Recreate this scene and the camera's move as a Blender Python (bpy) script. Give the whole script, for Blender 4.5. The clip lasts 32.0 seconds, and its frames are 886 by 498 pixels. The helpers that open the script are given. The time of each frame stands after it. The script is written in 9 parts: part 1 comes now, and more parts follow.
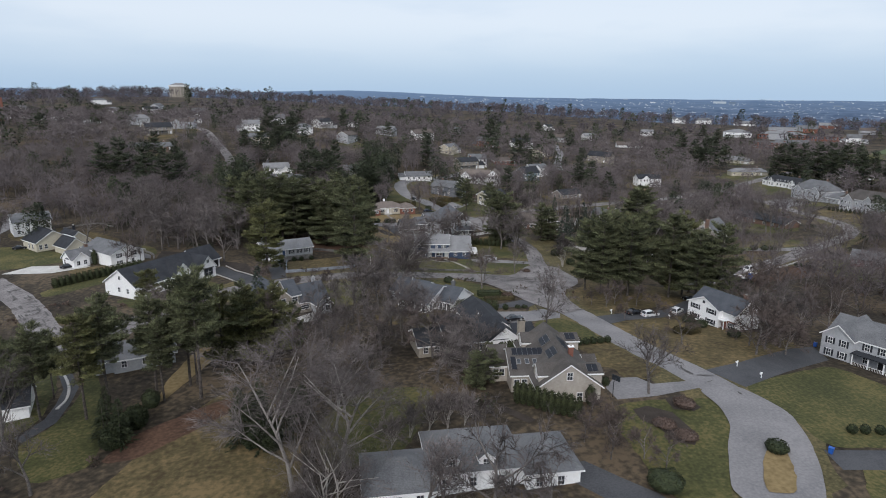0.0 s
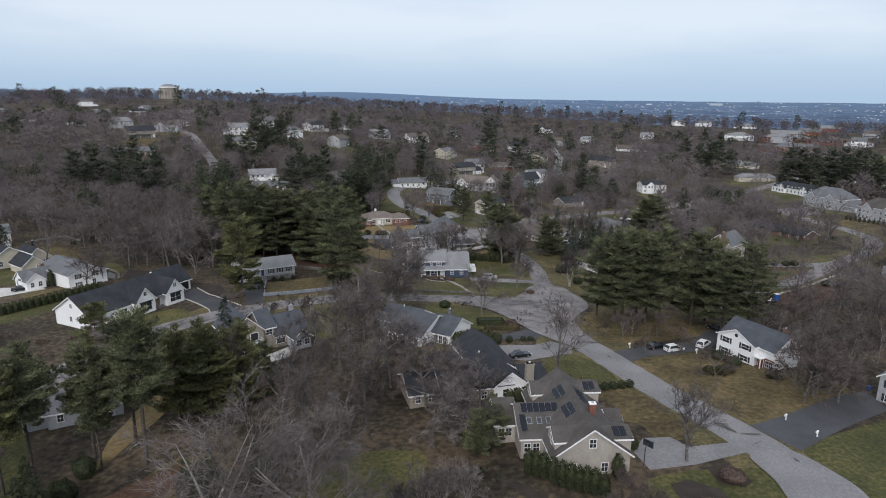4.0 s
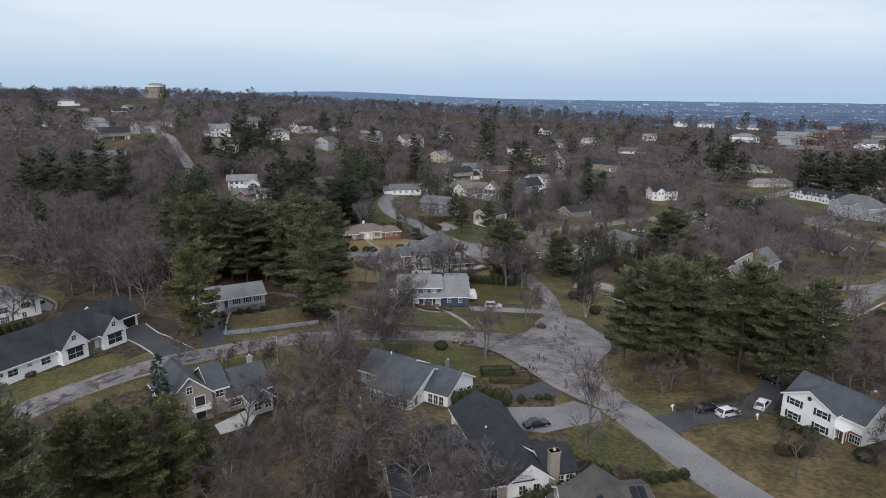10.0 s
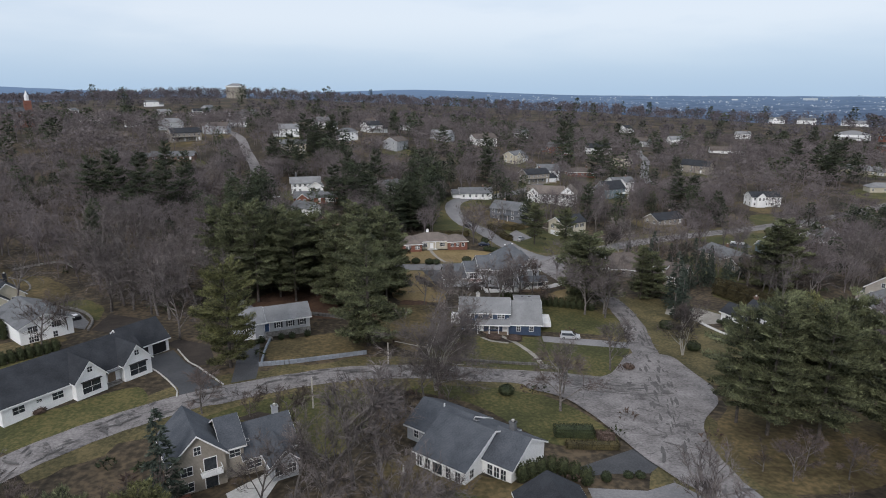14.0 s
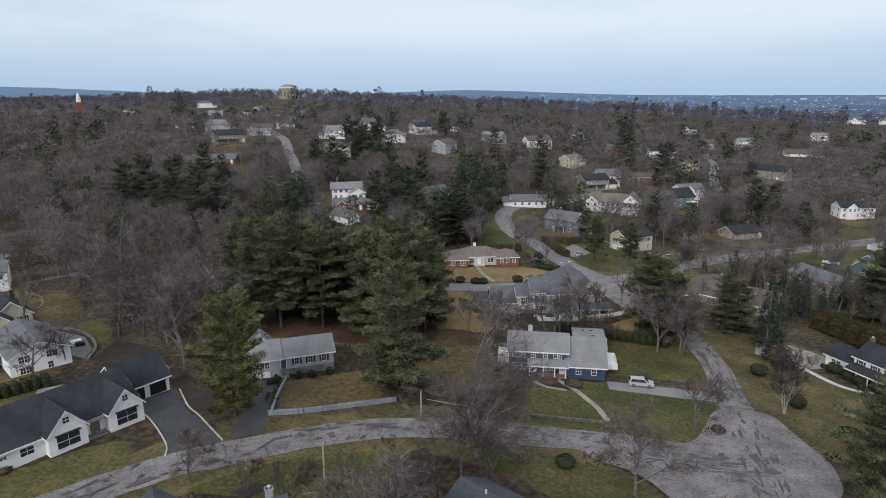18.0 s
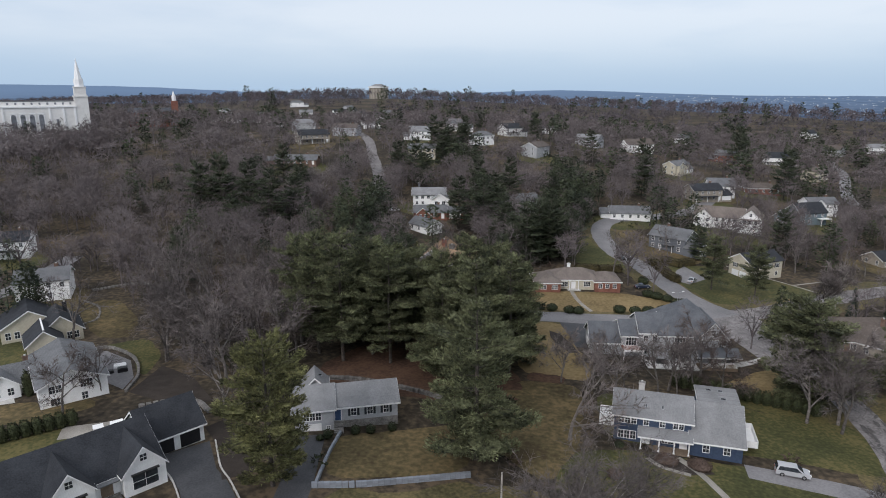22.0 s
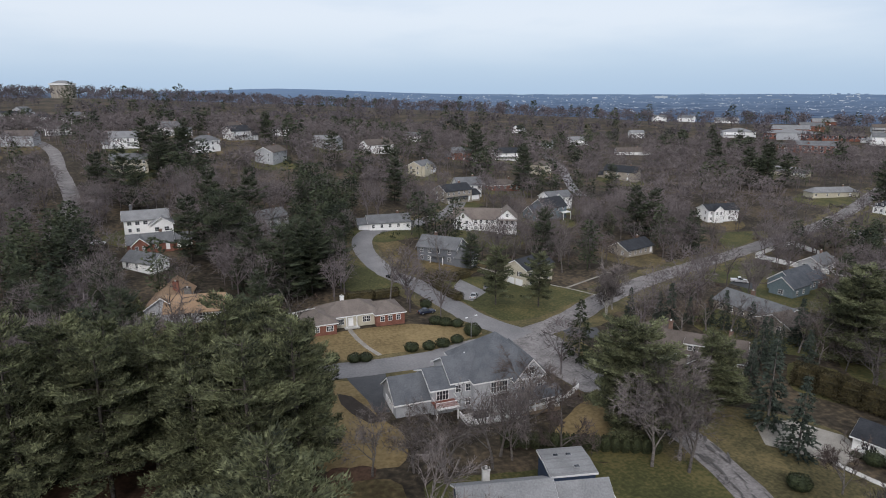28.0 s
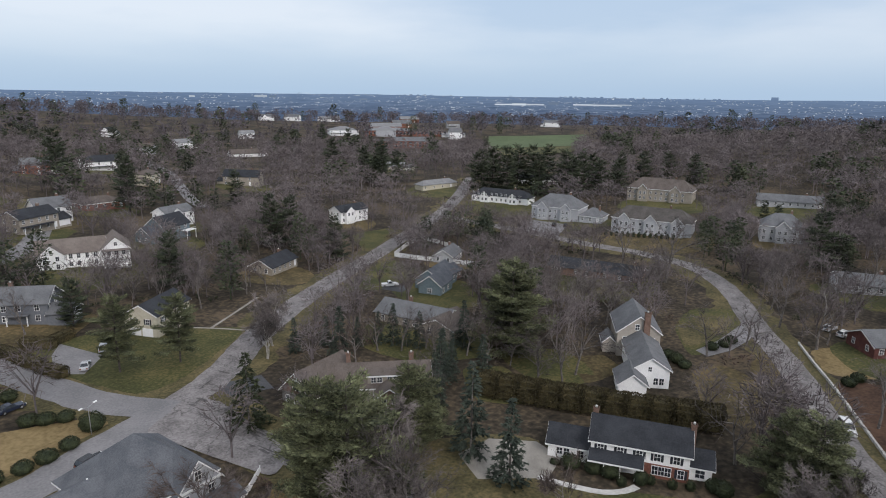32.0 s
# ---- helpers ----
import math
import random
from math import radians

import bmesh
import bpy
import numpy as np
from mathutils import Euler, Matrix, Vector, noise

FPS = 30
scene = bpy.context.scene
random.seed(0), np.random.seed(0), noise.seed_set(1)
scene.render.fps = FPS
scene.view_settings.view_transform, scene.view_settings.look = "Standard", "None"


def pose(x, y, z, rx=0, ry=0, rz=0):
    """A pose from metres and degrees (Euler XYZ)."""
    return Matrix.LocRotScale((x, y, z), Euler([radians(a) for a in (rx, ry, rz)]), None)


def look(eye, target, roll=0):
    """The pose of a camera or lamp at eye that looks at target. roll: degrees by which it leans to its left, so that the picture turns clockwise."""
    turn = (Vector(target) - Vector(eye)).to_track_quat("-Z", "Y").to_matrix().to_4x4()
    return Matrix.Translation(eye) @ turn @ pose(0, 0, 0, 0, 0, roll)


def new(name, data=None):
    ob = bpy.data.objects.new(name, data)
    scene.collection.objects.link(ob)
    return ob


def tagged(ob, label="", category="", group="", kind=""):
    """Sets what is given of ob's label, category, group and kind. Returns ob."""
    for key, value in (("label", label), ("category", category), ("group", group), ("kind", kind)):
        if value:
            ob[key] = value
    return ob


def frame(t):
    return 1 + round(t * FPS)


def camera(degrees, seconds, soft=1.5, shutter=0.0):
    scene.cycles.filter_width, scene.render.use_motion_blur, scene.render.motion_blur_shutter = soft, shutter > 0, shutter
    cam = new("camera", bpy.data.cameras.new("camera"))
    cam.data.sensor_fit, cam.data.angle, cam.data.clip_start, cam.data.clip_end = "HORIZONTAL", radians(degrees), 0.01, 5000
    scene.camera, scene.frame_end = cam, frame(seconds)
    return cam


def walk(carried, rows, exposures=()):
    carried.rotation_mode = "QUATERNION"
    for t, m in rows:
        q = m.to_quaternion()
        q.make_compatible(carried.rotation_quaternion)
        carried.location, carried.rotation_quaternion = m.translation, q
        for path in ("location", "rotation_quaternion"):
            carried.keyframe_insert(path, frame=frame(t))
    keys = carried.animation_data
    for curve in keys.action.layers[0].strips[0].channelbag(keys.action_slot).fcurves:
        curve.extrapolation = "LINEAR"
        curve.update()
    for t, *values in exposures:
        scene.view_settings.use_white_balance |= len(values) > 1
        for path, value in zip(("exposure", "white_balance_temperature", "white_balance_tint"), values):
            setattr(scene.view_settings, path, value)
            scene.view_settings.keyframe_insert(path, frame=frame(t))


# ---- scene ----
# camera and its way
cam = camera(70.27, 32.0, soft=1.0)
PATH = [
    (0.0, pose(-19.22, -95.00, 61.33, 76.08, -0.48, -11.19)),
    (0.5, pose(-18.73, -92.31, 61.46, 76.10, -0.47, -11.24)),
    (1.0, pose(-18.22, -89.60, 61.57, 76.13, -0.49, -11.34)),
    (1.5, pose(-17.69, -87.00, 61.62, 76.16, -0.50, -11.37)),
    (2.0, pose(-17.16, -84.33, 61.70, 76.16, -0.51, -11.45)),
    (2.5, pose(-16.62, -81.80, 61.75, 76.18, -0.53, -11.47)),
    (3.0, pose(-16.08, -79.31, 61.76, 76.21, -0.54, -11.52)),
    (3.5, pose(-15.59, -76.89, 61.81, 76.21, -0.54, -11.55)),
    (5.5, pose(-13.46, -66.92, 61.80, 76.24, -0.57, -11.71)),
    (6.0, pose(-12.93, -64.48, 61.82, 76.23, -0.57, -11.73)),
    (6.5, pose(-12.41, -62.11, 61.89, 76.23, -0.54, -11.72)),
    (7.0, pose(-11.94, -59.71, 61.94, 76.21, -0.55, -11.77)),
    (7.5, pose(-11.46, -57.35, 62.02, 76.18, -0.53, -11.81)),
    (8.0, pose(-10.98, -54.85, 62.03, 76.14, -0.53, -11.85)),
    (8.5, pose(-10.47, -52.32, 62.01, 76.15, -0.51, -11.87)),
    (9.0, pose(-10.05, -49.79, 61.97, 76.15, -0.56, -11.93)),
    (9.5, pose(-9.62, -47.24, 61.88, 76.19, -0.55, -11.99)),
    (10.0, pose(-9.09, -44.64, 61.75, 76.19, -0.63, -12.00)),
    (10.5, pose(-8.42, -41.86, 61.70, 76.21, -0.60, -12.07)),
    (11.0, pose(-7.71, -39.06, 61.73, 76.19, -0.60, -12.12)),
    (11.5, pose(-6.98, -36.34, 61.76, 76.16, -0.54, -12.20)),
    (12.0, pose(-6.28, -33.53, 61.78, 76.14, -0.57, -12.24)),
    (12.5, pose(-5.58, -30.58, 61.75, 76.11, -0.53, -12.16)),
    (13.0, pose(-4.78, -27.50, 61.72, 76.05, -0.43, -10.88)),
    (13.5, pose(-3.89, -24.25, 61.58, 75.98, -0.23, -7.72)),
    (14.0, pose(-2.99, -21.04, 61.43, 75.95, 0.00, -5.26)),
    (14.5, pose(-2.28, -17.93, 61.32, 75.94, 0.15, -3.49)),
    (15.0, pose(-1.67, -14.91, 61.22, 75.95, 0.24, -1.89)),
    (15.5, pose(-1.11, -11.92, 61.14, 75.95, 0.28, -0.73)),
    (17.5, pose(-0.00, -0.00, 61.00, 75.98, 0.31, -0.80)),
    (18.0, pose(0.03, 3.04, 60.93, 76.00, 0.27, -0.56)),
    (18.5, pose(0.02, 6.05, 60.93, 76.00, 0.25, 0.45)),
    (19.0, pose(0.04, 9.08, 60.99, 76.00, 0.27, 1.59)),
    (19.5, pose(0.05, 12.10, 61.00, 76.01, 0.25, 2.48)),
    (20.0, pose(-0.04, 15.20, 60.99, 76.00, 0.21, 3.28)),
    (20.5, pose(-0.33, 18.56, 60.95, 75.98, 0.16, 4.89)),
    (21.0, pose(-0.60, 21.88, 60.80, 76.00, 0.14, 6.93)),
    (21.5, pose(-0.82, 25.23, 60.60, 76.01, 0.12, 7.44)),
    (22.0, pose(-1.18, 28.47, 60.42, 76.04, 0.17, 7.40)),
    (22.5, pose(-1.69, 31.63, 60.31, 76.05, 0.20, 9.66)),
    (23.0, pose(-2.22, 34.72, 60.32, 76.07, 0.21, 11.82)),
    (23.5, pose(-2.80, 37.79, 60.37, 76.07, 0.22, 12.22)),
    (24.0, pose(-3.42, 40.80, 60.42, 76.07, 0.23, 12.23)),
    (24.5, pose(-4.03, 43.71, 60.55, 76.06, 0.25, 10.99)),
    (25.0, pose(-4.62, 46.50, 60.67, 75.98, 0.24, 3.43)),
    (25.5, pose(-5.35, 49.26, 60.65, 75.88, 0.23, -7.97)),
    (27.5, pose(-7.40, 61.91, 60.30, 75.86, 0.15, -15.45)),
    (28.0, pose(-7.36, 64.99, 60.18, 75.86, 0.09, -17.13)),
    (28.5, pose(-7.17, 68.07, 60.15, 75.85, 0.04, -23.67)),
    (29.0, pose(-6.76, 71.33, 60.17, 75.79, -0.10, -34.80)),
    (29.5, pose(-6.13, 74.86, 60.20, 75.79, -0.31, -47.05)),
    (30.0, pose(-5.16, 78.62, 60.18, 75.81, -0.43, -51.52)),
    (30.5, pose(-3.72, 82.42, 60.09, 75.83, -0.51, -51.69)),
    (31.0, pose(-1.94, 86.05, 60.01, 75.89, -0.63, -51.67)),
    (31.5, pose(0.01, 89.42, 59.95, 75.91, -0.72, -51.65)),
    (32.0, pose(1.97, 92.58, 60.02, 75.97, -0.81, -51.61)),
]
walk(cam, PATH, [(0.0, 0.0, 6350, 9.5), (12.0, 0.0, 6380, 9.5), (20.0, 0.0, 6415, 10), (32.0, 0.0, 6455, 10.5)])

# ---------------------------------------------------------------- world and light
SUN_TURN, SUN_UP = 205.0, 34.0
world = bpy.data.worlds.new("overcast_sky")
scene.world = world
world.use_nodes = True
wn, wl = world.node_tree.nodes, world.node_tree.links
wn.clear()
w_out = wn.new("ShaderNodeOutputWorld")
w_bg = wn.new("ShaderNodeBackground")
w_sky = wn.new("ShaderNodeTexSky")
w_sky.sky_type = "NISHITA"
w_sky.sun_disc = False
w_sky.sun_elevation, w_sky.sun_rotation = radians(SUN_UP), radians(SUN_TURN)
w_gain = wn.new("ShaderNodeVectorMath")
w_gain.operation = "SCALE"
w_gain.inputs["Scale"].default_value = 0.09
w_co = wn.new("ShaderNodeTexCoord")
w_map = wn.new("ShaderNodeMapping")
w_map.inputs["Scale"].default_value = (1.0, 1.0, 5.0)
w_noise = wn.new("ShaderNodeTexNoise")
w_noise.inputs["Scale"].default_value = 1.5
w_noise.inputs["Detail"].default_value = 6
w_noise.inputs["Roughness"].default_value = 0.5
w_ramp = wn.new("ShaderNodeValToRGB")
w_ramp.color_ramp.elements[0].position, w_ramp.color_ramp.elements[0].color = 0.35, (0.525, 0.66, 0.84, 1)
w_ramp.color_ramp.elements[1].position, w_ramp.color_ramp.elements[1].color = 0.61, (0.795, 0.868, 0.968, 1)
w_sep = wn.new("ShaderNodeSeparateXYZ")
w_low = wn.new("ShaderNodeMapRange")
w_low.interpolation_type = "SMOOTHSTEP"
w_low.inputs["From Min"].default_value, w_low.inputs["From Max"].default_value = 0.0, 0.11
w_band = wn.new("ShaderNodeMixRGB")
w_band.inputs["Color1"].default_value = (0.46, 0.62, 0.82, 1)
w_mix = wn.new("ShaderNodeMixRGB")
w_mix.inputs["Fac"].default_value = 0.88
w_bg.inputs["Strength"].default_value = 1.0
wl.new(w_co.outputs["Generated"], w_map.inputs["Vector"])
wl.new(w_map.outputs["Vector"], w_noise.inputs["Vector"])
wl.new(w_noise.outputs["Fac"], w_ramp.inputs["Fac"])
wl.new(w_co.outputs["Generated"], w_sep.inputs["Vector"])
wl.new(w_sep.outputs["Z"], w_low.inputs["Value"])
wl.new(w_low.outputs["Result"], w_band.inputs["Fac"])
wl.new(w_ramp.outputs["Color"], w_band.inputs["Color2"])
wl.new(w_sky.outputs["Color"], w_gain.inputs[0])
wl.new(w_gain.outputs["Vector"], w_mix.inputs["Color1"])
wl.new(w_band.outputs["Color"], w_mix.inputs["Color2"])
w_over = wn.new("ShaderNodeMapRange")
w_over.inputs["From Min"].default_value, w_over.inputs["From Max"].default_value = 0.25, 0.7
w_over.inputs["To Max"].default_value = 0.85
w_cloud = wn.new("ShaderNodeMixRGB")
w_cloud.inputs["Color2"].default_value = (0.855, 0.875, 0.93, 1)
wl.new(w_sep.outputs["Z"], w_over.inputs["Value"])
wl.new(w_over.outputs["Result"], w_cloud.inputs["Fac"])
wl.new(w_mix.outputs["Color"], w_cloud.inputs["Color1"])
w_high = wn.new("ShaderNodeMapRange")
w_high.inputs["From Min"].default_value, w_high.inputs["From Max"].default_value = 0.2, 0.9
w_high.inputs["To Min"].default_value, w_high.inputs["To Max"].default_value = 1.0, 1.08
w_lift = wn.new("ShaderNodeVectorMath")
w_lift.operation = "SCALE"
wl.new(w_sep.outputs["Z"], w_high.inputs["Value"])
wl.new(w_cloud.outputs["Color"], w_lift.inputs[0])
wl.new(w_high.outputs["Result"], w_lift.inputs["Scale"])
wl.new(w_lift.outputs["Vector"], w_bg.inputs["Color"])
wl.new(w_bg.outputs["Background"], w_out.inputs["Surface"])

sun = new("sun", bpy.data.lights.new("sun", "SUN"))
sun.data.energy, sun.data.angle, sun.data.color = 1.8, radians(20), (1.0, 0.945, 0.915)
sun.matrix_world = look((0, 0, 200), (200 * math.sin(radians(SUN_TURN)) * -1, 200 * math.cos(radians(SUN_TURN)) * -1, 200 - 200 * math.tan(radians(SUN_UP))))


# ---------------------------------------------------------------- materials
def mat(name, a, b, scale=0.5, rough=0.85, bump=0.0, fine=6.0, vary=0.0, metal=0.0, island=False, spec=0.3, c=None):
    """Two noises, coarse and fine, mix the colours a and b (and c); vary shifts the brightness from object to object."""
    m = bpy.data.materials.new(name)
    m.use_nodes = True
    n, l = m.node_tree.nodes, m.node_tree.links
    p = n["Principled BSDF"]
    p.inputs["Roughness"].default_value, p.inputs["Metallic"].default_value = rough, metal
    p.inputs["Specular IOR Level"].default_value = spec
    co = n.new("ShaderNodeTexCoord")
    n1, n2 = n.new("ShaderNodeTexNoise"), n.new("ShaderNodeTexNoise")
    n1.inputs["Scale"].default_value, n2.inputs["Scale"].default_value = scale, scale * fine
    n1.inputs["Detail"].default_value, n2.inputs["Detail"].default_value = 4, 5
    l.new(co.outputs["Object"], n1.inputs["Vector"])
    l.new(co.outputs["Object"], n2.inputs["Vector"])
    add = n.new("ShaderNodeMath")
    add.operation = "ADD"
    l.new(n1.outputs["Fac"], add.inputs[0])
    l.new(n2.outputs["Fac"], add.inputs[1])
    ramp = n.new("ShaderNodeValToRGB")
    half = n.new("ShaderNodeMath")
    half.operation = "MULTIPLY"
    half.inputs[1].default_value = 0.5
    l.new(add.outputs[0], half.inputs[0])
    l.new(half.outputs[0], ramp.inputs["Fac"])
    e = ramp.color_ramp.elements
    e[0].position, e[0].color, e[1].position, e[1].color = 0.38, (*a, 1), 0.62, (*b, 1)
    if c:
        k = e.new(0.5)
        k.color = (*c, 1)
    last = ramp.outputs["Color"]
    if vary or island:
        hsv = n.new("ShaderNodeHueSaturation")
        rng = n.new("ShaderNodeMapRange")
        rng.inputs["To Min"].default_value, rng.inputs["To Max"].default_value = 1 - vary, 1 + vary
        if island:
            src = n.new("ShaderNodeNewGeometry").outputs["Random Per Island"]
        else:
            src = n.new("ShaderNodeObjectInfo").outputs["Random"]
        l.new(src, rng.inputs["Value"])
        l.new(rng.outputs["Result"], hsv.inputs["Value"])
        l.new(last, hsv.inputs["Color"])
        last = hsv.outputs["Color"]
    l.new(last, p.inputs["Base Color"])
    if bump:
        bp = n.new("ShaderNodeBump")
        bp.inputs["Strength"].default_value, bp.inputs["Distance"].default_value = bump, 0.05
        l.new(n2.outputs["Fac"], bp.inputs["Height"])
        l.new(bp.outputs["Normal"], p.inputs["Normal"])
    return m


def courses(m, step, dark=0.8, axis=2):
    """Darkens thin level lines of a material, step metres apart: the laps of clapboard or shingle rows."""
    n, l = m.node_tree.nodes, m.node_tree.links
    p = n["Principled BSDF"]
    src = p.inputs["Base Color"].links[0].from_socket
    sep, co = n.new("ShaderNodeSeparateXYZ"), n.new("ShaderNodeTexCoord")
    l.new(co.outputs["Object"], sep.inputs["Vector"])
    md, gt, mx = n.new("ShaderNodeMath"), n.new("ShaderNodeMath"), n.new("ShaderNodeMixRGB")
    md.operation, md.inputs[1].default_value = "FLOORED_MODULO", step
    gt.operation, gt.inputs[1].default_value = "LESS_THAN", step * 0.22
    mx.blend_type = "MULTIPLY"
    mx.inputs["Color2"].default_value = (dark, dark, dark, 1)
    l.new(sep.outputs[axis], md.inputs[0])
    l.new(md.outputs[0], gt.inputs[0])
    l.new(gt.outputs[0], mx.inputs["Fac"])
    l.new(src, mx.inputs["Color1"])
    l.new(mx.outputs["Color"], p.inputs["Base Color"])
    return m


M_GROUND = mat("leaf_litter_and_dull_grass", (0.014, 0.0105, 0.0075), (0.108, 0.08, 0.051), 0.06, 0.95, 0.15, 14, c=(0.043, 0.034, 0.0225))
M_LAWN = mat("winter_lawn", (0.036, 0.04, 0.0135), (0.12, 0.102, 0.04), 0.1, 0.95, 0.5, 16, c=(0.063, 0.064, 0.022))
M_DRY = mat("dry_tan_lawn", (0.125, 0.09, 0.04), (0.24, 0.178, 0.088), 0.1, 0.95, 0.3, 14)
M_FIELD = mat("rough_brown_field", (0.05, 0.036, 0.017), (0.16, 0.115, 0.056), 0.12, 0.95, 0.4, 9, c=(0.085, 0.068, 0.031))
M_LITTER = mat("brown_pine_litter", (0.043, 0.023, 0.015), (0.105, 0.06, 0.038), 0.15, 0.95, 0.4, 10)
M_ROAD = mat("cracked_old_asphalt", (0.12, 0.111, 0.111), (0.255, 0.24, 0.238), 0.25, 0.9, 0.1, 9, c=(0.185, 0.172, 0.171))


def cracked(m, cell, dark=0.45):
    """Dark crack lines with an uneven net over a worn road, and long darker wheel-worn stains."""
    n, l = m.node_tree.nodes, m.node_tree.links
    p = n["Principled BSDF"]
    src = p.inputs["Base Color"].links[0].from_socket
    co, warp, add = n.new("ShaderNodeTexCoord"), n.new("ShaderNodeTexNoise"), n.new("ShaderNodeVectorMath")
    warp.inputs["Scale"].default_value, warp.inputs["Detail"].default_value = 0.5, 3
    add.operation = "MULTIPLY_ADD"
    add.inputs[1].default_value = (3.0, 3.0, 0.0)
    vor, rng, spot, mx = n.new("ShaderNodeTexVoronoi"), n.new("ShaderNodeMapRange"), n.new("ShaderNodeTexNoise"), n.new("ShaderNodeMixRGB")
    vor.feature = "DISTANCE_TO_EDGE"
    vor.inputs["Scale"].default_value = cell
    rng.inputs["From Min"].default_value, rng.inputs["From Max"].default_value = 0.0, 0.045
    rng.inputs["To Min"].default_value, rng.inputs["To Max"].default_value = 1.0, 0.0
    spot.inputs["Scale"].default_value, spot.inputs["Detail"].default_value = 0.22, 4
    gate, both = n.new("ShaderNodeMapRange"), n.new("ShaderNodeMath")
    gate.inputs["From Min"].default_value, gate.inputs["From Max"].default_value = 0.42, 0.6
    both.operation = "MULTIPLY"
    mx.blend_type = "MULTIPLY"
    mx.inputs["Color2"].default_value = (dark, dark, dark, 1)
    l.new(co.outputs["Object"], warp.inputs["Vector"])
    l.new(warp.outputs["Color"], add.inputs[0])
    l.new(co.outputs["Object"], add.inputs[2])
    l.new(add.outputs["Vector"], vor.inputs["Vector"])
    l.new(vor.outputs["Distance"], rng.inputs["Value"])
    l.new(co.outputs["Object"], spot.inputs["Vector"])
    l.new(spot.outputs["Fac"], gate.inputs["Value"])
    l.new(rng.outputs["Result"], both.inputs[0])
    l.new(gate.outputs["Result"], both.inputs[1])
    l.new(both.outputs[0], mx.inputs["Fac"])
    l.new(src, mx.inputs["Color1"])
    l.new(mx.outputs["Color"], p.inputs["Base Color"])
    return m


cracked(M_ROAD, 0.38)
M_NEWROAD = mat("grey_asphalt", (0.15, 0.148, 0.154), (0.23, 0.223, 0.228), 0.12, 0.9, 0.2, 20)
M_DRIVE = mat("dark_driveway_asphalt", (0.045, 0.047, 0.053), (0.075, 0.077, 0.083), 0.2, 0.85, 0.2, 18)
M_GRAVEL = mat("pale_gravel_drive", (0.2, 0.185, 0.165), (0.33, 0.31, 0.28), 0.3, 0.95, 0.4, 20)
M_TAR = mat("tar_patch", (0.07, 0.066, 0.066), (0.12, 0.114, 0.112), 0.6, 0.9)
M_MULCH = mat("dark_mulch", (0.025, 0.02, 0.017), (0.05, 0.04, 0.033), 0.5, 0.95, 0.5, 12)
M_STONE = mat("field_stone", (0.1, 0.094, 0.088), (0.25, 0.238, 0.225), 1.2, 0.9, 0.4, 6, vary=0.25)
M_CONCRETE = mat("pale_concrete", (0.4, 0.39, 0.37), (0.55, 0.54, 0.52), 0.4, 0.9)
M_BARK = mat("grey_brown_bark", (0.065, 0.057, 0.053), (0.2, 0.18, 0.168), 1.5, 0.95, 0.5, 8, vary=0.25)
M_PINEBARK = mat("dark_pine_bark", (0.035, 0.03, 0.027), (0.12, 0.103, 0.092), 1.5, 0.95, 0.4, 8)
M_TWIG = mat("bare_twigs", (0.036, 0.031, 0.03), (0.195, 0.169, 0.163), 0.35, 0.95, vary=0.3)
M_TWIGR = mat("reddish_bare_twigs", (0.046, 0.036, 0.033), (0.145, 0.116, 0.106), 0.3, 0.95, vary=0.25)
M_GREYBARK = mat("pale_grey_oak_bark", (0.15, 0.138, 0.128), (0.34, 0.315, 0.295), 1.2, 0.95, 0.4, 8)
M_PALEBARK = mat("pale_bark", (0.24, 0.22, 0.2), (0.42, 0.4, 0.37), 1.0, 0.9, 0.3, 8)
M_PINE = mat("pine_needles", (0.014, 0.018, 0.01), (0.178, 0.19, 0.1), 0.45, 0.85, vary=0.35, island=True)
M_PINEY = mat("olive_pine_needles", (0.022, 0.024, 0.01), (0.2, 0.2, 0.086), 0.45, 0.85, vary=0.35, island=True)
M_SPRUCE = mat("spruce_needles", (0.02, 0.03, 0.023), (0.06, 0.074, 0.056), 0.4, 0.8, vary=0.35, island=True)
M_BUSH = mat("dark_evergreen_leaves", (0.014, 0.021, 0.01), (0.042, 0.05, 0.022), 0.8, 0.75, vary=0.4, island=True)
M_CEDAR = mat("arborvitae_leaves", (0.014, 0.02, 0.009), (0.05, 0.056, 0.024), 0.8, 0.8, vary=0.4, island=True)
M_HEDGE = mat("brownish_hedge_leaves", (0.022, 0.02, 0.01), (0.07, 0.057, 0.026), 0.5, 0.85, vary=0.45, island=True)
M_RUST = mat("russet_shrub_twigs", (0.055, 0.038, 0.031), (0.115, 0.083, 0.068), 0.5, 0.9, vary=0.3, island=True)
M_WHITE = courses(mat("white_clapboard", (0.8, 0.8, 0.8), (0.89, 0.89, 0.885), 0.3, 0.7), 0.16, 0.86)
M_TRIM = mat("white_trim_paint", (0.76, 0.76, 0.76), (0.85, 0.85, 0.85), 0.8, 0.6)
M_DARKBRICK = courses(mat("dark_red_brick", (0.085, 0.034, 0.03), (0.15, 0.062, 0.053), 0.8, 0.9, 0.2, 10), 0.08, 0.82)
M_CREAM = courses(mat("cream_clapboard", (0.46, 0.42, 0.33), (0.56, 0.52, 0.42), 0.3, 0.75), 0.16, 0.86)
M_TAN = courses(mat("tan_clapboard", (0.33, 0.3, 0.265), (0.42, 0.385, 0.34), 0.3, 0.75), 0.16, 0.86)
